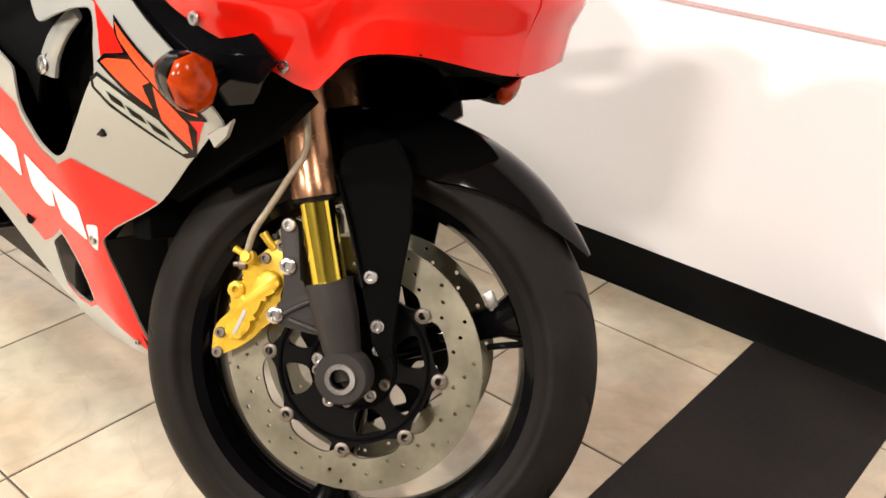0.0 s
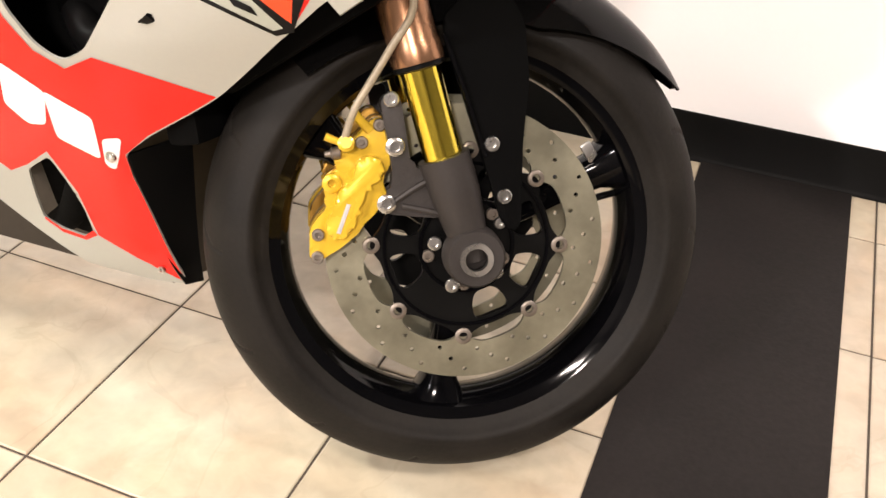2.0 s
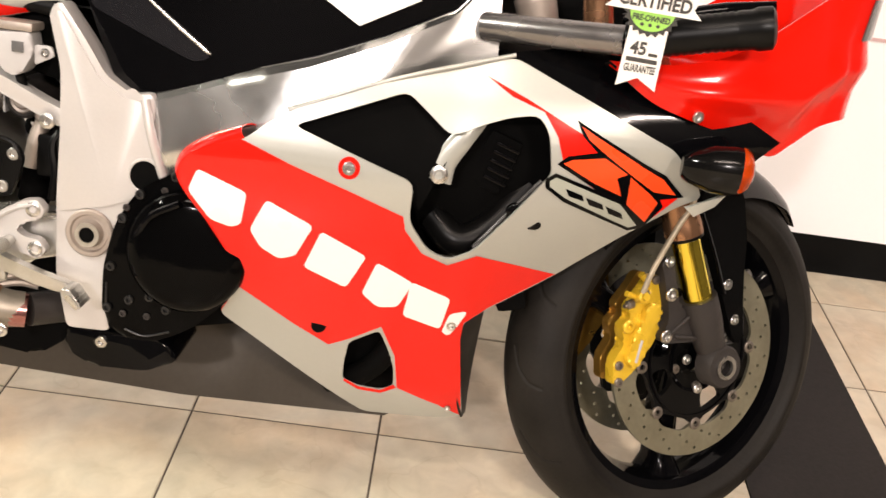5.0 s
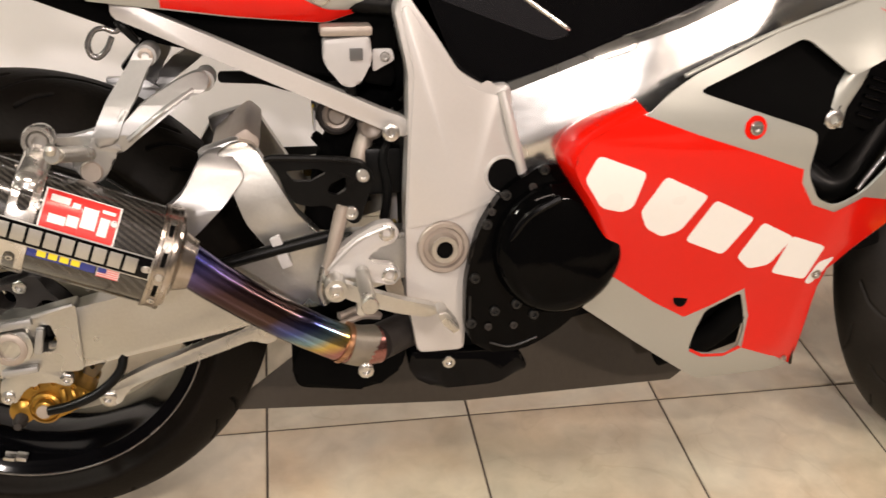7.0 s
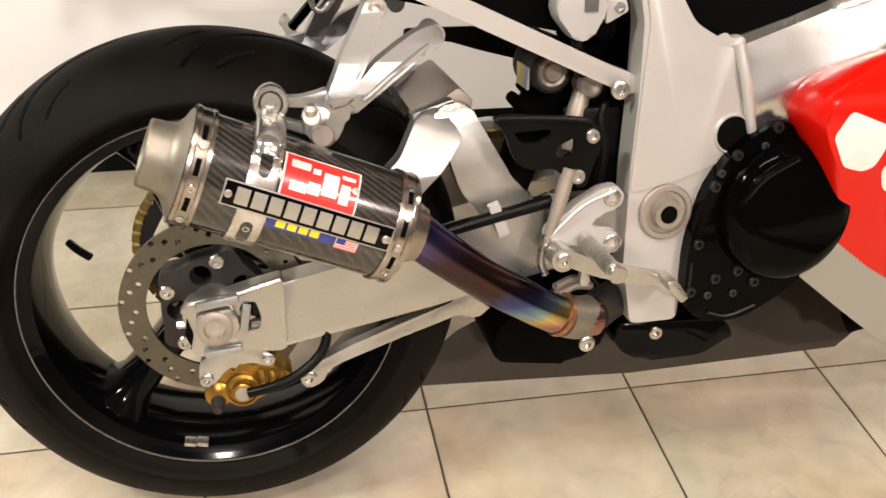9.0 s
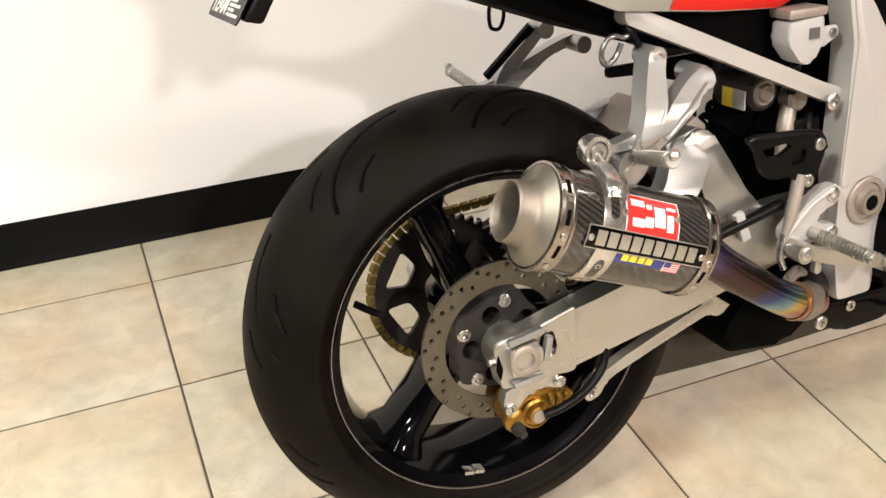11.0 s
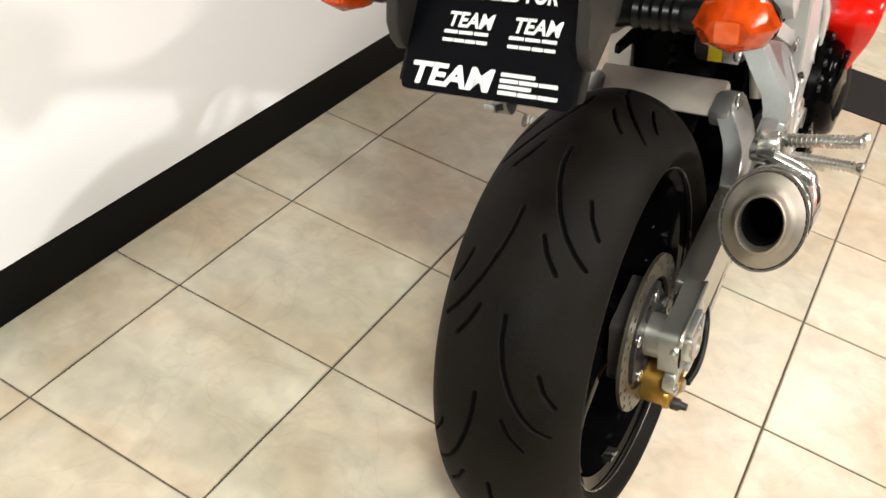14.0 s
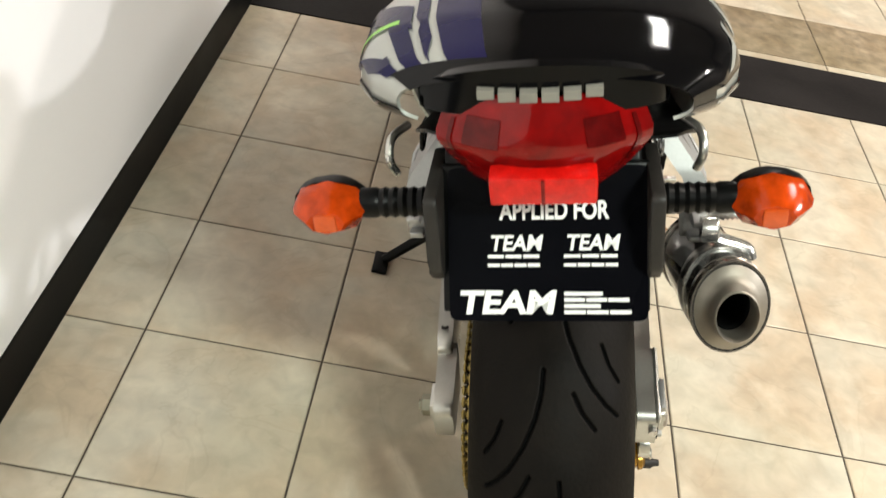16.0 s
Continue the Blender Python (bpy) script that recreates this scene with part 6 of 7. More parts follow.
def rim(half, m, name, label, a0, spoke_w, hub):
    prof = [(0.228, half), (0.224, half - 0.004), (0.214, half - 0.008), (0.211, half - 0.020), (0.206, half * 0.30), (0.204, 0.0)]
    outer = prof + [(r, -y) for r, y in prof[-2::-1]]
    inner = [(r - 0.005 if abs(y) < half - 0.002 else r - 0.003, y * 0.985) for r, y in outer[::-1]]
    body = turned([(y, r) for r, y in outer + inner], (0, 0, 0), (0, 1, 0), 96, closed=True)
    ob = P(name, body, BLACKG, label, m=m)
    for k in range(3):
        a = a0 + 2 * math.pi * k / 3
        d, n = Vector((math.cos(a), 0, math.sin(a))), Vector((-math.sin(a), 0, math.cos(a)))
        b = bmesh.new()
        rings = []
        for s, wd, th in ((0.03, 0.8, hub), (0.07, 0.9, hub * 0.8), (0.13, 0.85, half * 0.55), (0.18, 1.0, half * 0.55), (0.206, 1.6, half * 0.75)):
            ring = []
            for q in range(16):
                c, sn = math.cos(2 * math.pi * q / 16), math.sin(2 * math.pi * q / 16)
                ring.append(b.verts.new(d * s + n * (spoke_w * wd * math.copysign(abs(c) ** 0.6, c)) + Vector((0, th * math.copysign(abs(sn) ** 0.6, sn), 0))))
            rings.append(ring)
        for ra, rb in zip(rings, rings[1:]):
            for q in range(16):
                b.faces.new((ra[q], ra[(q + 1) % 16], rb[(q + 1) % 16], rb[q]))
        b.faces.new(rings[0][::-1])
        b.faces.new(rings[-1])
        bmesh.ops.recalc_face_normals(b, faces=b.faces[:])
        P("spoke", b, BLACKG, "gloss black cast spoke", ob, m)
    P("hub", turned([(-hub - 0.012, 0.0), (-hub - 0.012, 0.030), (-hub, 0.042), (0, 0.038), (hub, 0.042), (hub + 0.012, 0.030), (hub + 0.012, 0.0)], (0, 0, 0), (0, 1, 0), 32), BLACKG, "", ob, m)
    return ob


def disc(R, inner, holes, thick, y, m, parent, label, scallop=0.0, hole_r=0.003, metal=STEEL):
    cut = [circle(hole_r, 8, r * math.cos(a), r * math.sin(a)) for r, a in holes]
    hole = [((inner + scallop * math.cos(8 * t)) * math.cos(t), (inner + scallop * math.cos(8 * t)) * math.sin(t)) for t in [2 * math.pi * i / 96 for i in range(96)]]
    return P("brake_disc", prism(circle(R, 96), y - thick / 2, y + thick / 2, [hole] + cut), metal, label, parent, m, 30)


# steering pose of the front wheel: x ahead, y to its left, z up the fork
STEER = bike.matrix_basis.inverted() @ Matrix(((0.7922, -0.4652, -0.3949, 0.7818), (0.5641, 0.8051, 0.1833, -0.0241), (0.2326, -0.3680, 0.9003, 0.2840), (0, 0, 0, 1)))
f_gr = []
for k in range(14):
    t0 = 2 * math.pi * k / 14
    for sg in (-1, 1):
        o = t0 + (0.22 if sg > 0 else 0)
        f_gr.append(([(o, 0.12 * sg), (o + 0.10, 0.30 * sg), (o + 0.17, 0.55 * sg), (o + 0.20, 0.80 * sg)], 0.0015))
fw = rim(0.050, STEER, "front_wheel", "gloss black three-spoke front wheel", math.radians(-112), 0.021, 0.034)
tyre("tyre", "worn black front tyre with curved grooves", fw, STEER, RUBBERS, 0.298, 0.060, 0.222, 0.062, f_gr, 800, 130, 0.0030)
P("valve", tube([(0.205, 0.0, -0.01), (0.180, -0.004, -0.008), (0.162, -0.014, -0.006)], 0.0045, 8), BLACKP, "black valve stem", fw, STEER)
P("tyre_weight", rbox((0.176, -0.02, 0.05), (0.014, 0.006, 0.03), 0.002, Euler((0, -0.3, 0)).to_matrix()), CHROME, "bright clip on the spoke", fw, STEER)
FH = [(0.1385 + 0.0062 * (k % 3 - 1) * 1.9, 2 * math.pi * k / 54 + 0.02) for k in range(54)]
for sg in (1, -1):
    k = Matrix.Diagonal((1, sg, 1, 1))
    m = STEER @ k
    edge = []
    for i in range(192):
        t = 2 * math.pi * i / 192
        q = 0.1195 - 0.0115 * (0.5 + 0.5 * math.cos(8 * (t - math.radians(28.2)))) ** 4
        edge.append((q * math.cos(t), q * math.sin(t)))
    cuts = [circle(0.0027, 8, rr * math.cos(a), rr * math.sin(a)) for rr, a in FH]
    P("brake_disc", prism(circle(0.160, 128), -0.065, -0.060, [edge] + cuts), DISCF, "drilled steel front brake disc", fw, m, 30)
    # carrier: ring, eight arms, windows between them
    star = []
    for i in range(160):
        t = 2 * math.pi * i / 160
        f = 0.5 + 0.5 * math.cos(8 * (t - math.radians(28.2)))
        star.append(((0.099 + 0.011 * f**3) * math.cos(t), (0.099 + 0.011 * f**3) * math.sin(t)))
    wins = []
    for i in range(8):
        if i == 4:
            continue
        t = math.radians(28.2 + 22.5 + 45 * i)
        w = [(0.057, -0.20), (0.074, -0.27), (0.0905, -0.24), (0.0905, 0.24), (0.074, 0.27), (0.057, 0.20)]
        wins.append(rounded([(r * math.cos(t + a), r * math.sin(t + a)) for r, a in w], 0.008))
    cr = P("disc_carrier", prism(star, -0.068, -0.060, [circle(0.024, 24)] + wins), BLACKP, "black disc carrier", fw, m, 30)
    for i in range(8):
        t = math.radians(28.2 + 45 * i)
        c = (0.1087 * math.cos(t), -0.067, 0.1087 * math.sin(t))
        P("bobbin", turned([(0, 0.0098), (0.003, 0.0098), (0.004, 0.0085), (0.004, 0.0050), (-0.001, 0.0046)], c, (0, -1, 0), 18, closed=True), BOBBIN, "", cr, m)
    P("carrier_ring", turned([(-0.064, 0.0965), (-0.071, 0.0955), (-0.071, 0.0925), (-0.064, 0.0915)], (0, 0, 0), (0, 1, 0), 80, closed=True), BLACKG, "", cr, m)
    P("carrier_ring", turned([(-0.064, 0.056), (-0.072, 0.055), (-0.072, 0.051), (-0.064, 0.050)], (0, 0, 0), (0, 1, 0), 60, closed=True), BLACKG, "", cr, m)
    for i in range(5):
        t = math.radians(35 + 72 * i)
        P("carrier_bolt", bolt(0.046 * math.cos(t), -0.068, 0.046 * math.sin(t), 0.0075), BOBBIN, "", cr, m)

    # fork leg
    fk = P("fork_leg", turned([(0.06, 0.0215), (0.225, 0.0215)], (-0.003, -0.104, 0.0), (0, 0, 1), 32), GOLDFORK, "shiny gold fork tube", m=m)
    P("fork_outer", turned([(0.212, 0.024), (0.214, 0.0285), (0.232, 0.0285), (0.236, 0.027), (0.30, 0.027), (0.31, 0.029), (0.52, 0.029)], (-0.003, -0.104, 0.0), (0, 0, 1), 32), BRONZE, "bronze upper fork tube with a collar", fk, m)
    P("fork_seal", turned([(0.207, 0.0235), (0.209, 0.0275), (0.213, 0.0275), (0.214, 0.024)], (-0.003, -0.104, 0.0), (0, 0, 1), 32), BLACKP, "black seal", fk, m)
    cast = tube([(-0.003, -0.104, 0.112), (-0.001, -0.104, 0.07), (0.0, -0.104, 0.03), (0.0, -0.106, -0.008)], [0.0285, 0.0275, 0.023, 0.016], 22)
    prism(rounded([(-0.0404, 0.192), (-0.0300, 0.186), (-0.0340, 0.150), (-0.0390, 0.1121), (-0.0208, 0.0971), (0.0, 0.0948), (0.0, 0.040), (-0.0335, 0.0506), (-0.0780, 0.0680), (-0.0830, 0.0800), (-0.0680, 0.0900), (-0.0600, 0.1105), (-0.0560, 0.1400), (-0.0520, 0.188)], 0.006), -0.104, -0.084, bevel=0.004, bm=cast)
    tube([(-0.070, -0.104, 0.078), (-0.040, -0.106, 0.088), (-0.012, -0.108, 0.094)], 0.0035, 8, cast)
    tube([(-0.060, -0.104, 0.072), (-0.036, -0.106, 0.060), (-0.010, -0.108, 0.046)], 0.0035, 8, cast)
    P("fork_bottom", cast, DARKCAST, "dark cast fork bottom", fk, m)
    P("axle_clamp", turned([(0, 0.034), (0.024, 0.033), (0.029, 0.030), (0.029, 0.0185), (0.004, 0.017), (0.004, 0.0)], (0.0, -0.100, -0.002), (0, -1, 0), 32), DARKCAST, "axle clamp", fk, m)
    P("axle_end", turned([(0, 0.012), (0.0, 0.0185), (0.005, 0.0185), (0.005, 0.0125)], (0.0, -0.1275, -0.002), (0, -1, 0), 6 if sg < 0 else 28, closed=True), CHROME, "hollow bright axle end", fk, m)
    for u, v, w, r in ((-0.0756, -0.105, 0.0797, 0.0105), (-0.0500, -0.105, 0.1362, 0.0105), (-0.0404, -0.105, 0.1852, 0.0085), (-0.030, -0.09, -0.034, 0.008), (0.022, -0.09, -0.034, 0.008), (-0.036, -0.088, 0.018, 0.008), (0.04, -0.09, 0.02, 0.007)):
        P("fork_bolt", bolt(u, v, w, r), CHROME, "", fk, m)
    # caliper
    CAL = [(-0.0587, 0.1694), (-0.05, 0.1626), (-0.0512, 0.1473), (-0.0549, 0.1345), (-0.0584, 0.1177), (-0.065, 0.1101), (-0.076, 0.1005), (-0.07, 0.0923), (-0.0738, 0.0837), (-0.0837, 0.0737), (-0.0933, 0.0668), (-0.1044, 0.0616), (-0.1133, 0.0532), (-0.1354, 0.0434), (-0.1527, 0.0388), (-0.1635, 0.0349), (-0.1723, 0.0416),
           (-0.1631, 0.0717), (-0.1525, 0.0815), (-0.1411, 0.0878), (-0.1355, 0.0958), (-0.1358, 0.1055), (-0.135, 0.1162), (-0.1272, 0.1234), (-0.1152, 0.1218), (-0.1134, 0.1276), (-0.1175, 0.1351), (-0.1103, 0.1425), (-0.0979, 0.1483), (-0.0793, 0.1585), (-0.0673, 0.1675)]
    RIDGE = [(-0.0832, 0.1345), (-0.0716, 0.1311), (-0.0654, 0.1198), (-0.0699, 0.1084), (-0.0795, 0.1035), (-0.0905, 0.1029), (-0.0952, 0.0934), (-0.1007, 0.0853), (-0.1098, 0.0803), (-0.1118, 0.0691), (-0.12, 0.0585), (-0.1356, 0.0534), (-0.1434, 0.0591), (-0.1456, 0.0729), (-0.14, 0.081), (-0.1286, 0.0873), (-0.1268, 0.0996), (-0.1158, 0.1092), (-0.1051, 0.1092), (-0.0981, 0.1199), (-0.0936, 0.1312)]
    cp = P("brake_caliper", prism(rounded(CAL, 0.004), -0.088, -0.069, bevel=0.005), YELLOW, "yellow six-piston brake caliper", m=m)
    P("piston_housing", prism(rounded(RIDGE, 0.006), -0.100, -0.086, bevel=0.006), YELLOW, "raised wavy piston housing", cp, m)
    P("caliper_back", prism(rounded([(x * 0.99, z) for x, z in CAL], 0.004), -0.054, -0.038, bevel=0.005), GOLDCAL, "inner half of the caliper", cp, m)
    P("print_stripe", rbox((-0.1240, -0.1003, 0.0760), (0.0045, 0.0008, 0.034), 0.0003, Euler((0, 0.62, 0)).to_matrix()), RESERV, "faded print on the caliper", cp, m)
    for u, w in ((-0.0587, 0.1607), (-0.0823, 0.1481), (-0.1557, 0.0648), (-0.1635, 0.0410)):
        P("caliper_bolt", bolt(u, -0.088, w, 0.0070), BOBBIN, "", cp, m)
    P("caliper_eye", turned([(0, 0.0105), (0.006, 0.0105), (0.008, 0.008), (0.008, 0.0045), (0.002, 0.004)], (-0.1253, -0.087, 0.1152), (0, -1, 0), 16), YELLOW, "", cp, m)
    P("caliper_spur", tube([(-0.1175, -0.094, 0.1655), (-0.108, -0.094, 0.158), (-0.096, -0.090, 0.149)], [0.0045, 0.004, 0.0048], 10), YELLOW, "", cp, m)
    P("caliper_spur", tube([(-0.0805, -0.088, 0.1790), (-0.076, -0.088, 0.169), (-0.070, -0.086, 0.158)], [0.0055, 0.005, 0.006], 10), YELLOW, "", cp, m)
    P("bleed_nipple", turned([(0, 0.007), (0.008, 0.007), (0.010, 0.004), (0.016, 0.003)], (-0.108, -0.088, 0.1440), (-0.9, -0.1, 0.15), 10), BOBBIN, "", cp, m)
    P("brake_hose", tube([(-0.1001, -0.104, 0.1560), (-0.0826, -0.112, 0.1834), (-0.0614, -0.116, 0.2044), (-0.0281, -0.124, 0.2364), (0.0040, -0.134, 0.270), (0.014, -0.138, 0.33), (0.018, -0.130, 0.42)], 0.0042, 10), HOSE, "tan braided brake hose", cp, m)
    P("hose_banjo", turned([(0, 0.009), (0.012, 0.009), (0.013, 0.006), (0.018, 0.006)], (-0.0985, -0.096, 0.152), (0, -1, 0.2), 12), YELLOW, "", cp, m)


def fender(s, t):
    a = math.radians(17 + 100 * s)
    b = (t - 0.5) * 2
    wide = float(np.interp(s, [0, 0.12, 0.4, 0.8, 1], [0.012, 0.050, 0.078, 0.080, 0.070]))
    drop = float(np.interp(s, [0, 0.12, 0.4, 0.8, 1], [0.004, 0.026, 0.066, 0.070, 0.06]))
    r = 0.318 - drop * abs(b) ** 2.2 + 0.006 * (1 - abs(b)) * math.sin(math.pi * s)
    return (r * math.cos(a), wide * math.copysign(abs(b) ** 0.8, b), r * math.sin(a))


fn = P("front_mudguard", grid_surface(fender, 60, 28, 0.003), MUDG, "black front mudguard", m=STEER)
for sg in (1, -1):
    m = STEER @ Matrix.Diagonal((1, sg, 1, 1))
    ARM = [(0.030, 0.24), (0.042, 0.262), (0.105, 0.268), (0.116, 0.225), (0.106, 0.165), (0.084, 0.105), (0.060, 0.018), (0.050, 0.008), (0.040, 0.022), (0.038, 0.087)]
    P("mudguard_arm", prism(rounded(ARM, 0.010), -0.110, -0.096, bevel=0.005), BLACKM, "black mudguard side arm", fn, m)
    for u, w in ((0.050, 0.111), (0.049, 0.052)):
        P("arm_bolt", bolt(u, -0.110, w, 0.0085), CHROME, "", fn, m)
    P("arm_trim", tube([(0.030, -0.112, 0.235), (0.036, -0.113, 0.17), (0.040, -0.112, 0.10)], 0.003, 8), BLACKG, "", fn, m)

# rear wheel
AXLE = Matrix.Translation((-0.622, 0.0, 0.3095))
ROUND = SQUEEZE.inverted() @ Matrix.Scale(1.004, 4)
RW = AXLE @ ROUND
r_gr = []
for k in range(9):
    o = 2 * math.pi * k / 9
    for sg in (-1, 1):
        q = o - 0.244 + (0.30 if sg > 0 else 0)
        r_gr.append(([(q, 0.10 * sg), (q + 0.09, 0.12 * sg), (q + 0.18, 0.19 * sg), (q + 0.28, 0.32 * sg), (q + 0.36, 0.47 * sg), (q + 0.42, 0.63 * sg), (q + 0.455, 0.76 * sg)], 0.0022))
        r_gr.append(([(q + 0.19, 0.58 * sg), (q + 0.26, 0.66 * sg), (q + 0.32, 0.78 * sg)], 0.0020))
        r_gr.append(([(q + 0.385, 0.25 * sg), (q + 0.45, 0.35 * sg), (q + 0.51, 0.50 * sg)], 0.0022))
rw = rim(0.078, RW, "rear_wheel", "gloss black three-spoke rear wheel", math.radians(230), 0.024, 0.06)
tyre("tyre", "wide black rear tyre with curved grooves", rw, RW, RUBBER, 0.3130, 0.095, 0.224, 0.103, r_gr, 1300, 210, 0.0055)
for k in range(2):
    P("balance_weight", rbox((-0.672 + 0.015 * k, -0.066, 0.1095 - 0.002 * k), (0.0142, 0.016, 0.006), 0.001, Euler((0, 0.24, 0)).to_matrix()), CHROME, "stick-on balance weight", rw)
for sg in (-1, 1):
    P("rim_lip", turned([(0.0, 0.2222), (0.0012, 0.2230), (0.0012, 0.2242), (-0.0012, 0.2242)], (-0.622, 0.0815 * sg, 0.3095), (0, sg, 0), 96, closed=True), BARGREY, "thin grey edge of the rim", rw)
P("valve", tube([(-0.79, -0.02, 0.375), (-0.778, -0.032, 0.369), (-0.764, -0.040, 0.362)], 0.005, 8), BLACKP, "black valve stem", rw)
for ob in rw.children:
    if ob.name.split(".")[0] in ("balance_weight", "rim_lip") or (ob.name.startswith("valve")):
        ob.data.transform(AXLE @ ROUND @ AXLE.inverted())
RH = [(0.0985 + 0.0075 * (k % 3 - 1), 2 * math.pi * k / 48) for k in range(48)]
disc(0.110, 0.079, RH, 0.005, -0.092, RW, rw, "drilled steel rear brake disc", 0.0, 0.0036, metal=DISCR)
star = [((0.062 + 0.012 * (0.5 + 0.5 * math.cos(5 * t)) ** 3) * math.cos(t), (0.062 + 0.012 * (0.5 + 0.5 * math.cos(5 * t)) ** 3) * math.sin(t)) for t in [2 * math.pi * i / 100 for i in range(100)]]
rc = P("disc_carrier", prism(star, -0.096, -0.060, [circle(0.024, 20)] + [circle(0.013, 14, 0.043 * math.cos(a), 0.043 * math.sin(a)) for a in [math.radians(36 + 72 * i) for i in range(5)]]), DARKCAST, "dark disc carrier", rw, RW, 30)
for i in range(5):
    a = math.radians(72 * i + 12)
    P("carrier_bolt", bolt(0.058 * math.cos(a), -0.096, 0.058 * math.sin(a), 0.009), CHROME, "", rc, RW)
P("axle_spacer", cyl((0, -0.122, 0), (0, -0.06, 0), 0.030, seg=28), ALU, "grey axle spacer", rw, RW)
# sprocket and chain on the far side
teeth = [((0.108 + 0.005 * math.cos(42 * t)) * math.cos(t), (0.108 + 0.005 * math.cos(42 * t)) * math.sin(t)) for t in [2 * math.pi * i / 252 for i in range(252)]]
P("sprocket", prism(teeth, 0.106, 0.113, [circle(0.028, 20)] + [rounded([(r * math.cos(b + a), r * math.sin(b + a)) for r, a in ((0.055, -0.3), (0.090, -0.34), (0.090, 0.34), (0.055, 0.3))], 0.008) for b in [math.radians(30 + 60 * i) for i in range(6)]]), DARKCAST, "dark chain sprocket", rw, RW, 30)
ch = P("chain", cyl((-0.622, 0.114, 0.421), (-0.622, 0.115, 0.421), 0.003), BRASS, "brass-coloured drive chain")
link = bpy.data.meshes.new("chain_link")
b = rbox((0, 0, 0), (0.0138, 0.004, 0.012), 0.0018)
rbox((0, -0.007, 0), (0.0138, 0.004, 0.012), 0.0018, bm=b)
cyl((0, -0.010, 0), (0, 0.003, 0), 0.0042, seg=8, bm=b)
b.to_mesh(link)
b.free()
link.materials.append(BRASS)
run = [(-0.622 + 0.113 * math.cos(a), 0.3095 + 0.113 * math.sin(a)) for a in [math.radians(80 + 200 * i / 24) for i in range(25)]]
run = [(-0.05, 0.455)] + run + [(-0.05, 0.375)]
acc = 0.0
for (xa, za), (xb, zb) in zip(run, run[1:]):
    d = math.hypot(xb - xa, zb - za)
    while acc < d:
        q = acc / d
        o = new("chain_link", link)
        o.parent = ch
        o.matrix_basis = pose(xa + (xb - xa) * q, 0.115, za + (zb - za) * q, 0, -math.degrees(math.atan2(zb - za, xb - xa)), 0)
        acc += 0.0159
    acc -= d
# rear caliper
RCAL = [(-0.6306, 0.2377), (-0.6102, 0.2535), (-0.5899, 0.2582), (-0.5675, 0.2515), (-0.552, 0.2405), (-0.5331, 0.2281), (-0.548, 0.2149), (-0.5694, 0.2049), (-0.5872, 0.1975), (-0.617, 0.1996), (-0.6355, 0.2007), (-0.640, 0.2166)]
rcp = P("rear_caliper", prism(rounded(RCAL, 0.007), -0.130, -0.090, bevel=0.006), GOLDCAL, "gold rear brake caliper")
P("caliper_piston", turned([(0, 0.021), (0.008, 0.021), (0.010, 0.018), (0.006, 0.017), (0.006, 0.013), (0.014, 0.012), (0.016, 0.008), (0.016, 0.0)], (-0.5969, -0.128, 0.2165), (0, -1, 0), 24), GOLDCAL, "", rcp)
P("piston_core", turned([(0, 0.0), (0.0, 0.009), (0.0176, 0.009), (0.018, 0.0)], (-0.5969, -0.128, 0.2165), (0, -1, 0), 18), BROWNAL, "dull piston plug", rcp)
P("caliper_bulge", turned([(0, 0.017), (0.006, 0.016), (0.010, 0.010), (0.011, 0.0)], (-0.6260, -0.128, 0.2130), (0, -1, 0), 20), GOLDCAL, "", rcp)
P("caliper_nub", turned([(0, 0.009), (0.010, 0.009), (0.014, 0.006), (0.022, 0.005)], (-0.6270, -0.137, 0.2060), (0, -1, 0), 12), DARKCAST, "dark caliper bolt", rcp)
for u, w in ((-0.606, 0.2455), (-0.583, 0.2495), (-0.560, 0.2420)):
    P("caliper_screw", bolt(u, -0.130, w, 0.0055), GOLDCAL, "", rcp)
for q in range(3):
    P("caliper_ridge", tube([(-0.578 + 0.012 * q, -0.131, 0.210 + 0.004 * q), (-0.572 + 0.012 * q, -0.134, 0.226 + 0.002 * q), (-0.574 + 0.012 * q, -0.131, 0.240 - 0.003 * q)], 0.004, 8), GOLDCAL, "", rcp)
P("caliper_inner", prism(rounded([(u * 0.985 - 0.009, w) for u, w in RCAL], 0.007), -0.084, -0.062, bevel=0.005), GOLDCAL, "inner half of the caliper", rcp)
ARCH = [(-0.6412, 0.265), (-0.6077, 0.273), (-0.578, 0.275), (-0.5611, 0.267), (-0.5559, 0.2537), (-0.5646, 0.2481), (-0.5803, 0.2555), (-0.6035, 0.2548), (-0.6177, 0.2457), (-0.6285, 0.2285), (-0.6425, 0.2319), (-0.6462, 0.2473)]
P("caliper_bridge", prism(rounded(ARCH, 0.005), -0.142, -0.126, bevel=0.003), ALU, "silver arched caliper carrier", rcp)
for u, w in ((-0.6370, 0.2386), (-0.5634, 0.2584)):
    P("carrier_eye", bolt(u, -0.142, w, 0.0085, h=0.005), CHROME, "", rcp)
P("rear_brake_hose", tube([(-0.590, -0.146, 0.2180), (-0.560, -0.150, 0.2260), (-0.525, -0.148, 0.2400), (-0.497, -0.142, 0.2650), (-0.490, -0.132, 0.30)], 0.0062, 10), BLACKP, "black rear brake hose", rcp)

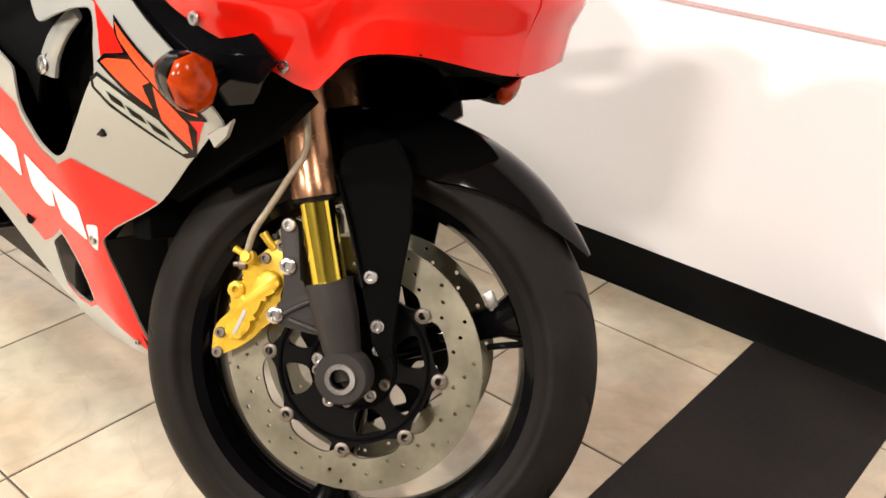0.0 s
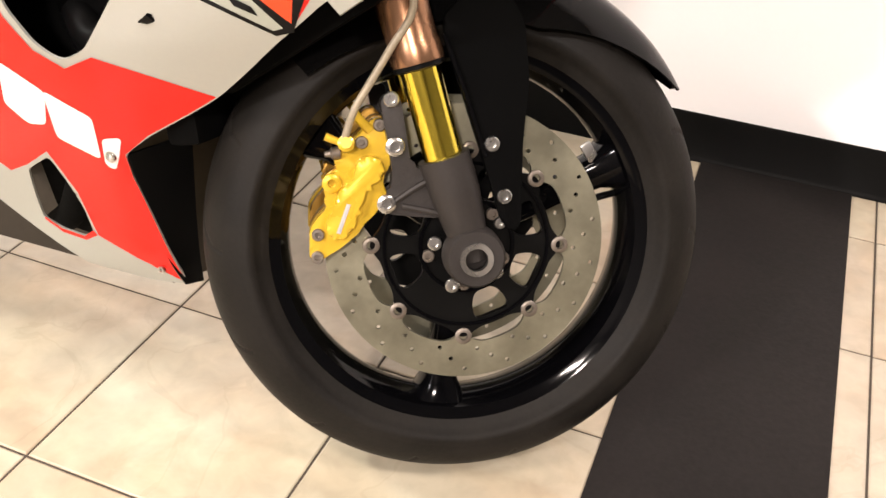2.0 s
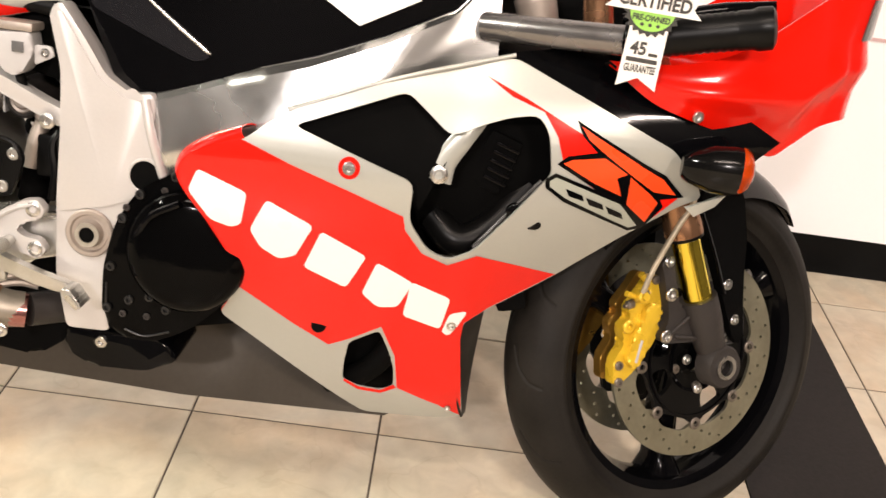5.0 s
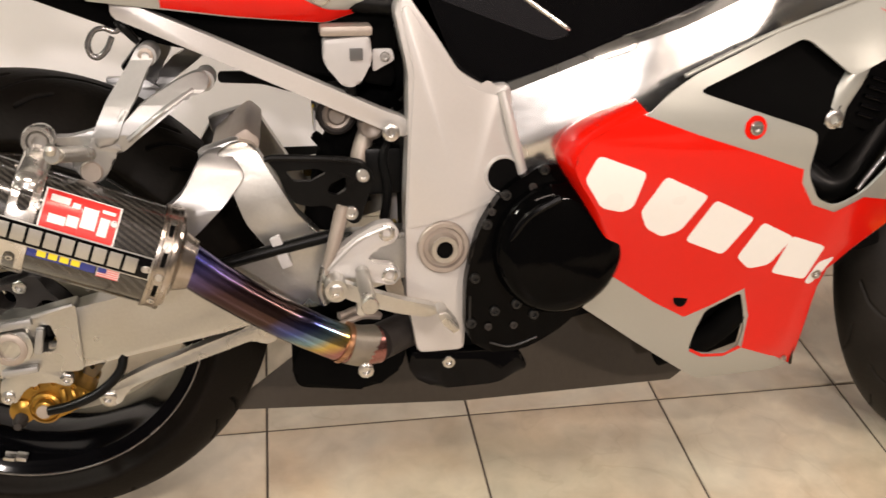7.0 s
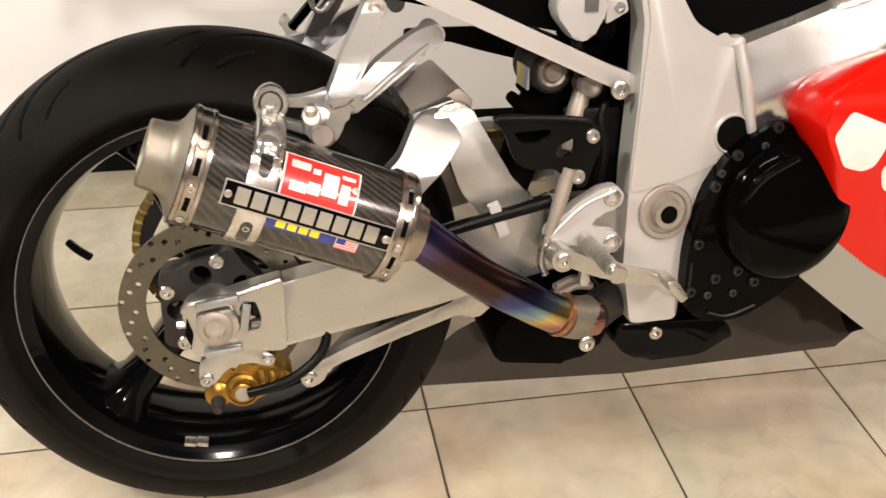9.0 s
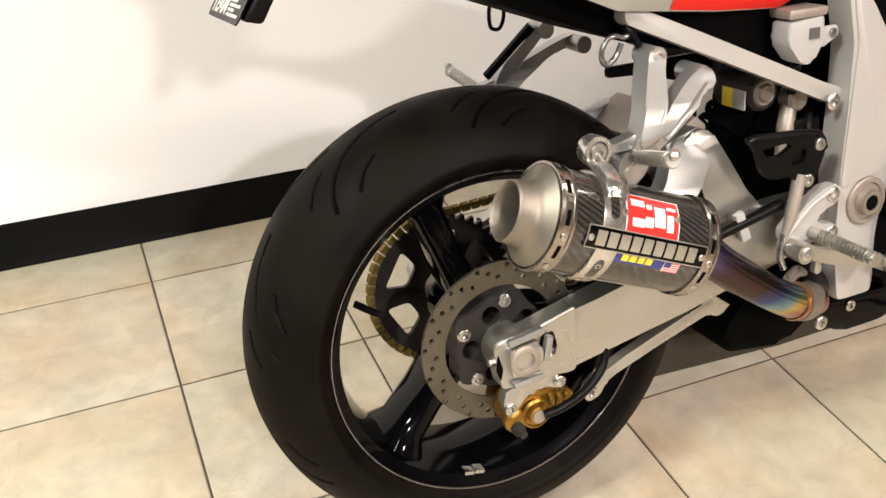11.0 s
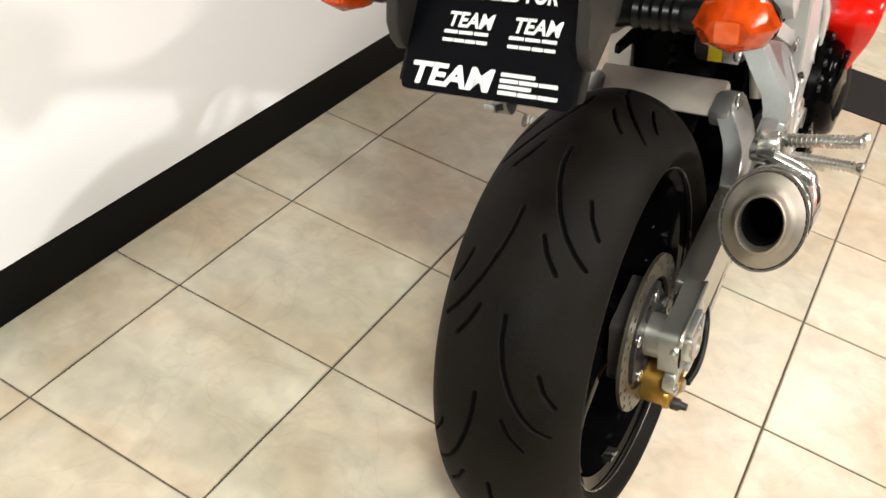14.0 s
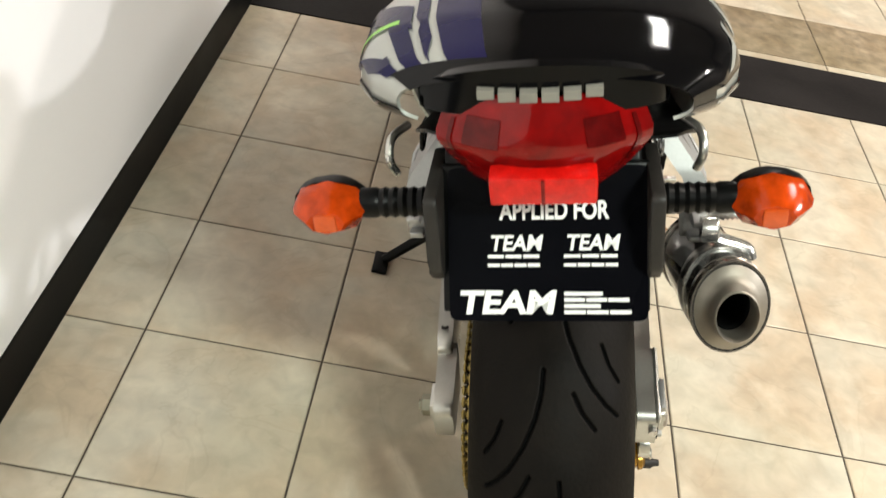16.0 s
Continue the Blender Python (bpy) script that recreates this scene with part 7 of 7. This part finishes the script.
# -- exhaust --
A0, A1 = Vector((-0.660, -0.225, 0.5315)), Vector((-0.390, -0.204, 0.4235))
AX = (A1 - A0).normalized()
mf = P("muffler", turned([(0.028, 0.0585), (0.258, 0.0585), (0.258, 0.0550), (0.028, 0.0550)], A0, AX, 56, closed=True), CARBON, "woven carbon muffler sleeve")
P("muffler_end", turned([(0.050, 0.0305), (-0.006, 0.0305), (-0.009, 0.0325), (-0.007, 0.0345), (0.012, 0.0360), (0.017, 0.0385), (0.022, 0.0455), (0.026, 0.0540), (0.030, 0.0588), (0.036, 0.0598), (0.036, 0.057)], A0, AX, 48, closed=True), SOOT, "bare heat-browned metal end cone", mf)
P("tail_pipe", turned([(0.030, 0.0303), (0.034, 0.0262), (0.12, 0.0262), (0.12, 0.0300), (0.032, 0.0303)], A0, AX, 40, closed=True), BLACKM, "sooty outlet pipe", mf)
P("outlet_throat", turned([(0.10, 0.0), (0.099, 0.0260)], A0, AX, 30), BLACKM, "black outlet throat", mf)
for a, b2 in ((0.029, 0.050), (0.247, 0.267)):
    P("muffler_band", turned([(a, 0.0588), (a, 0.0612), (a + 0.004, 0.0616), (a + 0.005, 0.0604), (b2 - 0.005, 0.0604), (b2 - 0.004, 0.0616), (b2, 0.0612), (b2, 0.0588)], A0, AX, 56, closed=True), CLAMPM, "riveted steel band", mf)
P("muffler_front", turned([(0.257, 0.0590), (0.271, 0.055), (0.277, 0.036), (0.293, 0.030)], A0, AX, 44), CLAMPM, "steel front cap", mf)
P("clamp_band", turned([(0.087, 0.0590), (0.087, 0.0614), (0.089, 0.0620), (0.115, 0.0620), (0.117, 0.0614), (0.117, 0.0590)], A0, AX, 56, closed=True), STRAP, "smoky chrome muffler clamp", mf)


def on_can(s, ang, lift=0.0):
    """A place on the sleeve: s along it, ang round it from straight out, upwards."""
    out = Vector((0, -1, 0))
    out = (out - AX * out.dot(AX)).normalized()
    up = AX.cross(out)
    if up.z < 0:
        up = -up
    d = out * math.cos(ang) + up * math.sin(ang)
    return A0 + AX * s + d * (0.0586 + lift), d


def can_patch(s0, s1, a0, a1, lift):
    return grid_surface(lambda s, t: on_can(s0 + (s1 - s0) * s, a0 + (a1 - a0) * t, lift)[0], 6, 12, 0.0004)


for s, ang in ((0.257, -0.1), (0.257, 0.45), (0.257, 1.0), (0.257, -0.7), (0.0395, -0.1), (0.0395, 0.6), (0.0395, -0.8), (0.102, -0.55), (0.243, 0.0), (0.116, 0.55), (0.196, 0.62)):
    p, d = on_can(s, ang, 0.002)
    P("rivet", bolt(*p, 0.0042, d, h=0.003), CHROME, "", mf)
for s in (0.0395, 0.257):
    for ang in (0.25, -0.42, 0.85):
        P("band_slot", can_patch(s - 0.0026, s + 0.0026, ang - 0.14, ang + 0.14, 0.0022), BLACKM, "", mf)
for ang in (0.66, -0.66):
    P("clamp_slot", grid_surface(lambda a, t: on_can(0.102 + 0.0125 * (a - 0.5) * max(0.05, 1 - abs(2 * t - 1) ** 7) ** 0.5, ang - 0.27 + 0.54 * t, 0.0036)[0], 4, 16, 0.0004), CARBON, "open slot in the clamp", mf)
P("sticker_border", can_patch(0.120, 0.201, 0.20, 1.01, 0.0005), WHITE, "white border of the red sticker", mf)
P("red_sticker", can_patch(0.122, 0.199, 0.23, 0.98, 0.0010), REDST, "red sticker with white shapes", mf)
for s, a, ds, da in ((0.127, 0.74, 0.020, 0.14), (0.129, 0.34, 0.018, 0.16), (0.150, 0.72, 0.008, 0.10), (0.148, 0.36, 0.012, 0.20), (0.162, 0.40, 0.016, 0.40), (0.181, 0.78, 0.014, 0.07), (0.181, 0.34, 0.010, 0.34)):
    P("sticker_mark", can_patch(s, s + ds, a, a + da, 0.0016), WHITE, "plain white shape", mf)
P("plate_border", can_patch(0.068, 0.247, -0.20, 0.23, 0.0034), ALU, "thin light border of the name plate", mf)
P("name_band", can_patch(0.0695, 0.2455, -0.175, 0.205, 0.0040), BLACKG, "black name plate", mf)
for s in (0.0735, 0.2400):
    p, d = on_can(s, 0.0, 0.0042)
    P("plate_screw", bolt(*p, 0.0040, d, h=0.0022), CHROME, "", mf)
for k in range(9):
    s = 0.081 + 0.0170 * k
    P("name_block", can_patch(s, s + 0.0136, -0.12, 0.15, 0.0048), ALU, "plain grey block of the word mark", mf)
P("blue_sticker", can_patch(0.118, 0.190, -0.40, -0.17, 0.0008), BLUEST, "blue sticker with yellow bars", mf)
for k in range(4):
    P("yellow_bar", can_patch(0.128 + 0.012 * k, 0.1375 + 0.012 * k, -0.35, -0.22, 0.0014), YELST, "plain yellow bar", mf)
P("flag_sticker", can_patch(0.192, 0.216, -0.44, -0.21, 0.0008), WHITE, "white sticker with red stripes and a blue corner", mf)
for k in range(5):
    P("flag_stripe", can_patch(0.1925, 0.2155, -0.435 + 0.048 * k, -0.413 + 0.048 * k, 0.0013), PINKST, "thin red stripe", mf)
P("flag_corner", can_patch(0.1925, 0.202, -0.325, -0.215, 0.0018), BLUEST, "blue corner", mf)
# clamp ear up to the hanger
EYE = Vector((-0.5400, -0.198, 0.5725))
P("clamp_ear", tube([on_can(0.102, 0.85, 0.000)[0], on_can(0.102, 1.10, 0.006)[0], EYE + Vector((0.0, 0.0, -0.010))], [0.0150, 0.0150, 0.0155], 16, flat=((0, 1, 0), 0.5)), STRAP, "bright clamp ear", mf)
P("clamp_eye", turned([(-0.010, 0.0170), (0.008, 0.0185), (0.011, 0.0170), (0.011, 0.0125), (0.006, 0.0115), (-0.010, 0.0115)], EYE, (0, -1, 0), 28, closed=True), STRAP, "bright ring of the clamp ear", mf)
P("clamp_bolt", turned([(0.0, 0.0112), (0.010, 0.0112), (0.012, 0.0098), (0.012, 0.0060), (0.006, 0.0055), (0.006, 0.0)], EYE, (0, -1, 0), 20), CHROME, "domed clamp bolt", mf)
OVAL = Matrix.Translation((0, -0.214 + 0.001, 0)) @ Matrix.Diagonal((1, 0.81, 1, 1)) @ Matrix.Translation((0, 0.214, 0))
for ob in (mf, *mf.children):
    if ob.name.split(".")[0] not in ("clamp_eye", "clamp_bolt", "clamp_ear"):
        ob.data.transform(OVAL)
mp = P("mid_pipe", tube([(-0.394, -0.204, 0.426), (-0.36, -0.200, 0.397), (-0.30, -0.192, 0.353), (-0.24, -0.184, 0.315), (-0.196, -0.176, 0.293), (-0.165, -0.165, 0.288)], [0.0255, 0.0245, 0.024, 0.024, 0.024, 0.024], 28), TITAN, "heat-blued titanium exhaust pipe")
P("pipe_sleeve", tube([(-0.208, -0.179, 0.299), (-0.19, -0.173, 0.292), (-0.170, -0.165, 0.289)], [0.0255, 0.026, 0.025], 24), SOOT, "steel pipe clamp", mp)
P("pipe_collar", turned([(0, 0.0265), (0.005, 0.0275), (0.009, 0.025)], (-0.215, -0.180, 0.303), (0.75, 0.2, -0.5), 28), BRONZE, "", mp)
P("clamp_screw", bolt(-0.185, -0.202, 0.272, 0.010), CHROME, "", mp)
P("link_pipe", tube([(-0.165, -0.160, 0.288), (-0.13, -0.125, 0.285), (-0.09, -0.09, 0.28)], 0.024, 20), DARKCAST, "dark link pipe", mp)
for k in range(2):
    P("pipe_spring", tube([(-0.215, -0.165, 0.318 + 0.012 * k), (-0.185, -0.150, 0.322 + 0.01 * k), (-0.160, -0.140, 0.316)], 0.005, 8), BROWNAL, "rusty pipe spring", mp)

# -- side stand --
B_inv = bike.matrix_basis.inverted()
foot = B_inv @ Vector((-0.030, 0.262, 0.012))
P("side_stand", tube([(0.02, 0.10, 0.24), Vector((0.02, 0.10, 0.24)).lerp(foot, 0.5), foot], [0.013, 0.012, 0.010], 12), BLACKP, "black side stand resting on the floor")
P("stand_foot", rbox(B_inv @ Vector((-0.035, 0.268, 0.006)), (0.065, 0.032, 0.008), 0.003, B_inv.to_3x3()), BLACKP, "black side stand foot")

# -- hang tag: rosette, banner and ribbon on the lever --
TAG = B_inv @ Vector((0.593, -0.222, 0.866))
tag = new("hang_tag")
tagged(tag, "white, green and grey paper hang tag hung on the handlebar lever", "tag")
tag.matrix_basis = Matrix.Translation(bike.matrix_basis @ TAG) @ pose(0, 0, 0, 96, 0, -8) @ Matrix.Scale(0.75, 4)


def tagp(name, poly, z, material, label=""):
    return part(name, prism(poly, z - 0.0003, z + 0.0003), material, tag, label, Matrix(((1, 0, 0, 0), (0, 0, 1, 0), (0, 1, 0, 0), (0, 0, 0, 1))), 0)


tagp("ribbon", [(-0.031, -0.13), (-0.029, -0.03), (0.029, -0.03), (0.031, -0.13), (0.0, -0.112)], 0.0, WHITE, "white ribbon tail")
tagp("rosette", [((0.044 if i % 2 else 0.038) * math.cos(math.pi * i / 22), (0.044 if i % 2 else 0.038) * math.sin(math.pi * i / 22)) for i in range(44)], 0.0012, TAGGREY, "grey toothed rosette")
tagp("rosette_face", circle(0.034, 40), 0.0024, GREEN, "green rosette face")
tagp("banner", [(-0.072, -0.004), (-0.058, 0.010), (-0.066, 0.030), (0.066, 0.030), (0.058, 0.010), (0.072, -0.004)], 0.0036, WHITE, "white banner")
for body, half, x, y0, y1, z in (("CERTIFIED", 0.054, 0, 0.0025, 0.0245, 0.0042), ("PRE-OWNED", 0.028, 0, -0.0185, -0.0085, 0.0031), ("45", 0.0125, -0.009, -0.074, -0.052, 0.0007), ("GUARANTEE", 0.0245, 0, -0.103, -0.090, 0.0007)):
    part("letters", text_fit(body, x - half, x + half, y0, y1, Matrix.Translation((0, 0, z)), 0.0, 0.035), TAGGREY, tag, "dark grey letters", smooth=0)
tagp("print_bar", [(0.008, -0.074), (0.022, -0.074), (0.022, -0.069), (0.008, -0.069)], 0.0006, TAGGREY, "plain grey print bar")
tagp("print_bar", [(-0.024, -0.086), (0.024, -0.086), (0.024, -0.079), (-0.024, -0.079)], 0.0006, TAGGREY, "plain grey print bar")
for k in (-1, 0, 1):
    tagp("print_dot", circle(0.0028, 10, 0.012 * k, -0.024), 0.003, TAGGREY, "plain grey dot")
part("string", tube([(0, 0.03, 0.001), (0.002, 0.06, 0.0), (0.004, 0.085, -0.004)], 0.0008, 6), REDST, tag, "red string")


# ---- floor tiles ----
def tile_mesh(x0, x1, y0, y1, cut=None):
    """A tile with eased edges; cut(x, y) is positive on the side that is kept, along a straight line."""
    bm = bmesh.new()
    g, e = 0.0019, 0.0022
    rings = []
    for inset, z in ((g, -0.012), (g, -0.0012), (g + e, 0.0)):
        rings.append([bm.verts.new(p) for p in ((x0 + inset, y0 + inset, z), (x1 - inset, y0 + inset, z), (x1 - inset, y1 - inset, z), (x0 + inset, y1 - inset, z))])
    for ra, rb in zip(rings, rings[1:]):
        for i in range(4):
            j = (i + 1) % 4
            bm.faces.new((ra[i], ra[j], rb[j], rb[i]))
    bm.faces.new(rings[-1])
    if cut:
        co, no = cut
        bmesh.ops.bisect_plane(bm, geom=bm.verts[:] + bm.edges[:] + bm.faces[:], plane_co=co, plane_no=no, clear_outer=True)
    return bm


plain = bpy.data.meshes.new("tile")
bm = tile_mesh(-S / 2, S / 2, -S / 2, S / 2)
bm.to_mesh(plain)
bm.free()
plain.materials.append(TILE)
far_bm = bmesh.new()
no = Vector((1, 0, 0))
for i in range(-13, 14):
    for j in range(-15, 3):
        x0, x1, y0, y1 = i * S, (i + 1) * S, j * S, (j + 1) * S
        y1 = min(y1, YW - 0.002)
        x0, x1, y0 = max(x0, X0), min(x1, X1), max(y0, Y0R)
        if x1 - x0 < 0.03 or y1 - y0 < 0.03:
            continue
        e0, e1 = strip_edge(y0), strip_edge(y1)
        lo, hi = min(e0, e1), max(e0, e1)
        if x0 > lo and x1 < lo + STRIP_W:
            continue
        near = -5 <= i <= 4 and -7 <= j <= 2
        pieces = []
        full = abs(x1 - x0 - S) < 1e-6 and abs(y1 - y0 - S) < 1e-6
        brown = x0 > 1.2 and x0 < 1.45 and y1 < -0.3
        if x1 < lo or x0 > hi + STRIP_W:
            pieces.append(None)
        else:
            mid_y = (y0 + y1) / 2
            if x0 < hi:
                pieces.append(((strip_edge(mid_y) - 0.001, mid_y, 0), no))
            if x1 > lo + STRIP_W:
                pieces.append(((strip_edge(mid_y) + STRIP_W + 0.001, mid_y, 0), -no))
        for cut in pieces:
            if near and full and cut is None and not brown:
                ob = new("tile", plain)
                ob.location = ((x0 + x1) / 2, (y0 + y1) / 2, 0)
                ob.parent = floor
            elif near:
                cx, cy = (x0 + x1) / 2, (y0 + y1) / 2
                c2 = None
                if cut:
                    c2 = (Vector(cut[0]) - Vector((cx, cy, 0)), cut[1])
                b = tile_mesh(x0 - cx, x1 - cx, y0 - cy, y1 - cy, c2)
                if not b.faces:
                    b.free()
                    continue
                ob = part("tile", b, TILEB if brown else TILE, floor, smooth=0)
                ob.location = (cx, cy, 0)
            else:
                b = tile_mesh(x0, x1, y0, y1, cut)
                tmp = bpy.data.meshes.new("tmp")
                b.to_mesh(tmp)
                b.free()
                far_bm.from_mesh(tmp)
                bpy.data.meshes.remove(tmp)
tagged(part("far_tiles", far_bm, TILE, floor, smooth=0), "beige stone-look floor tiles farther off", kind="stuff")
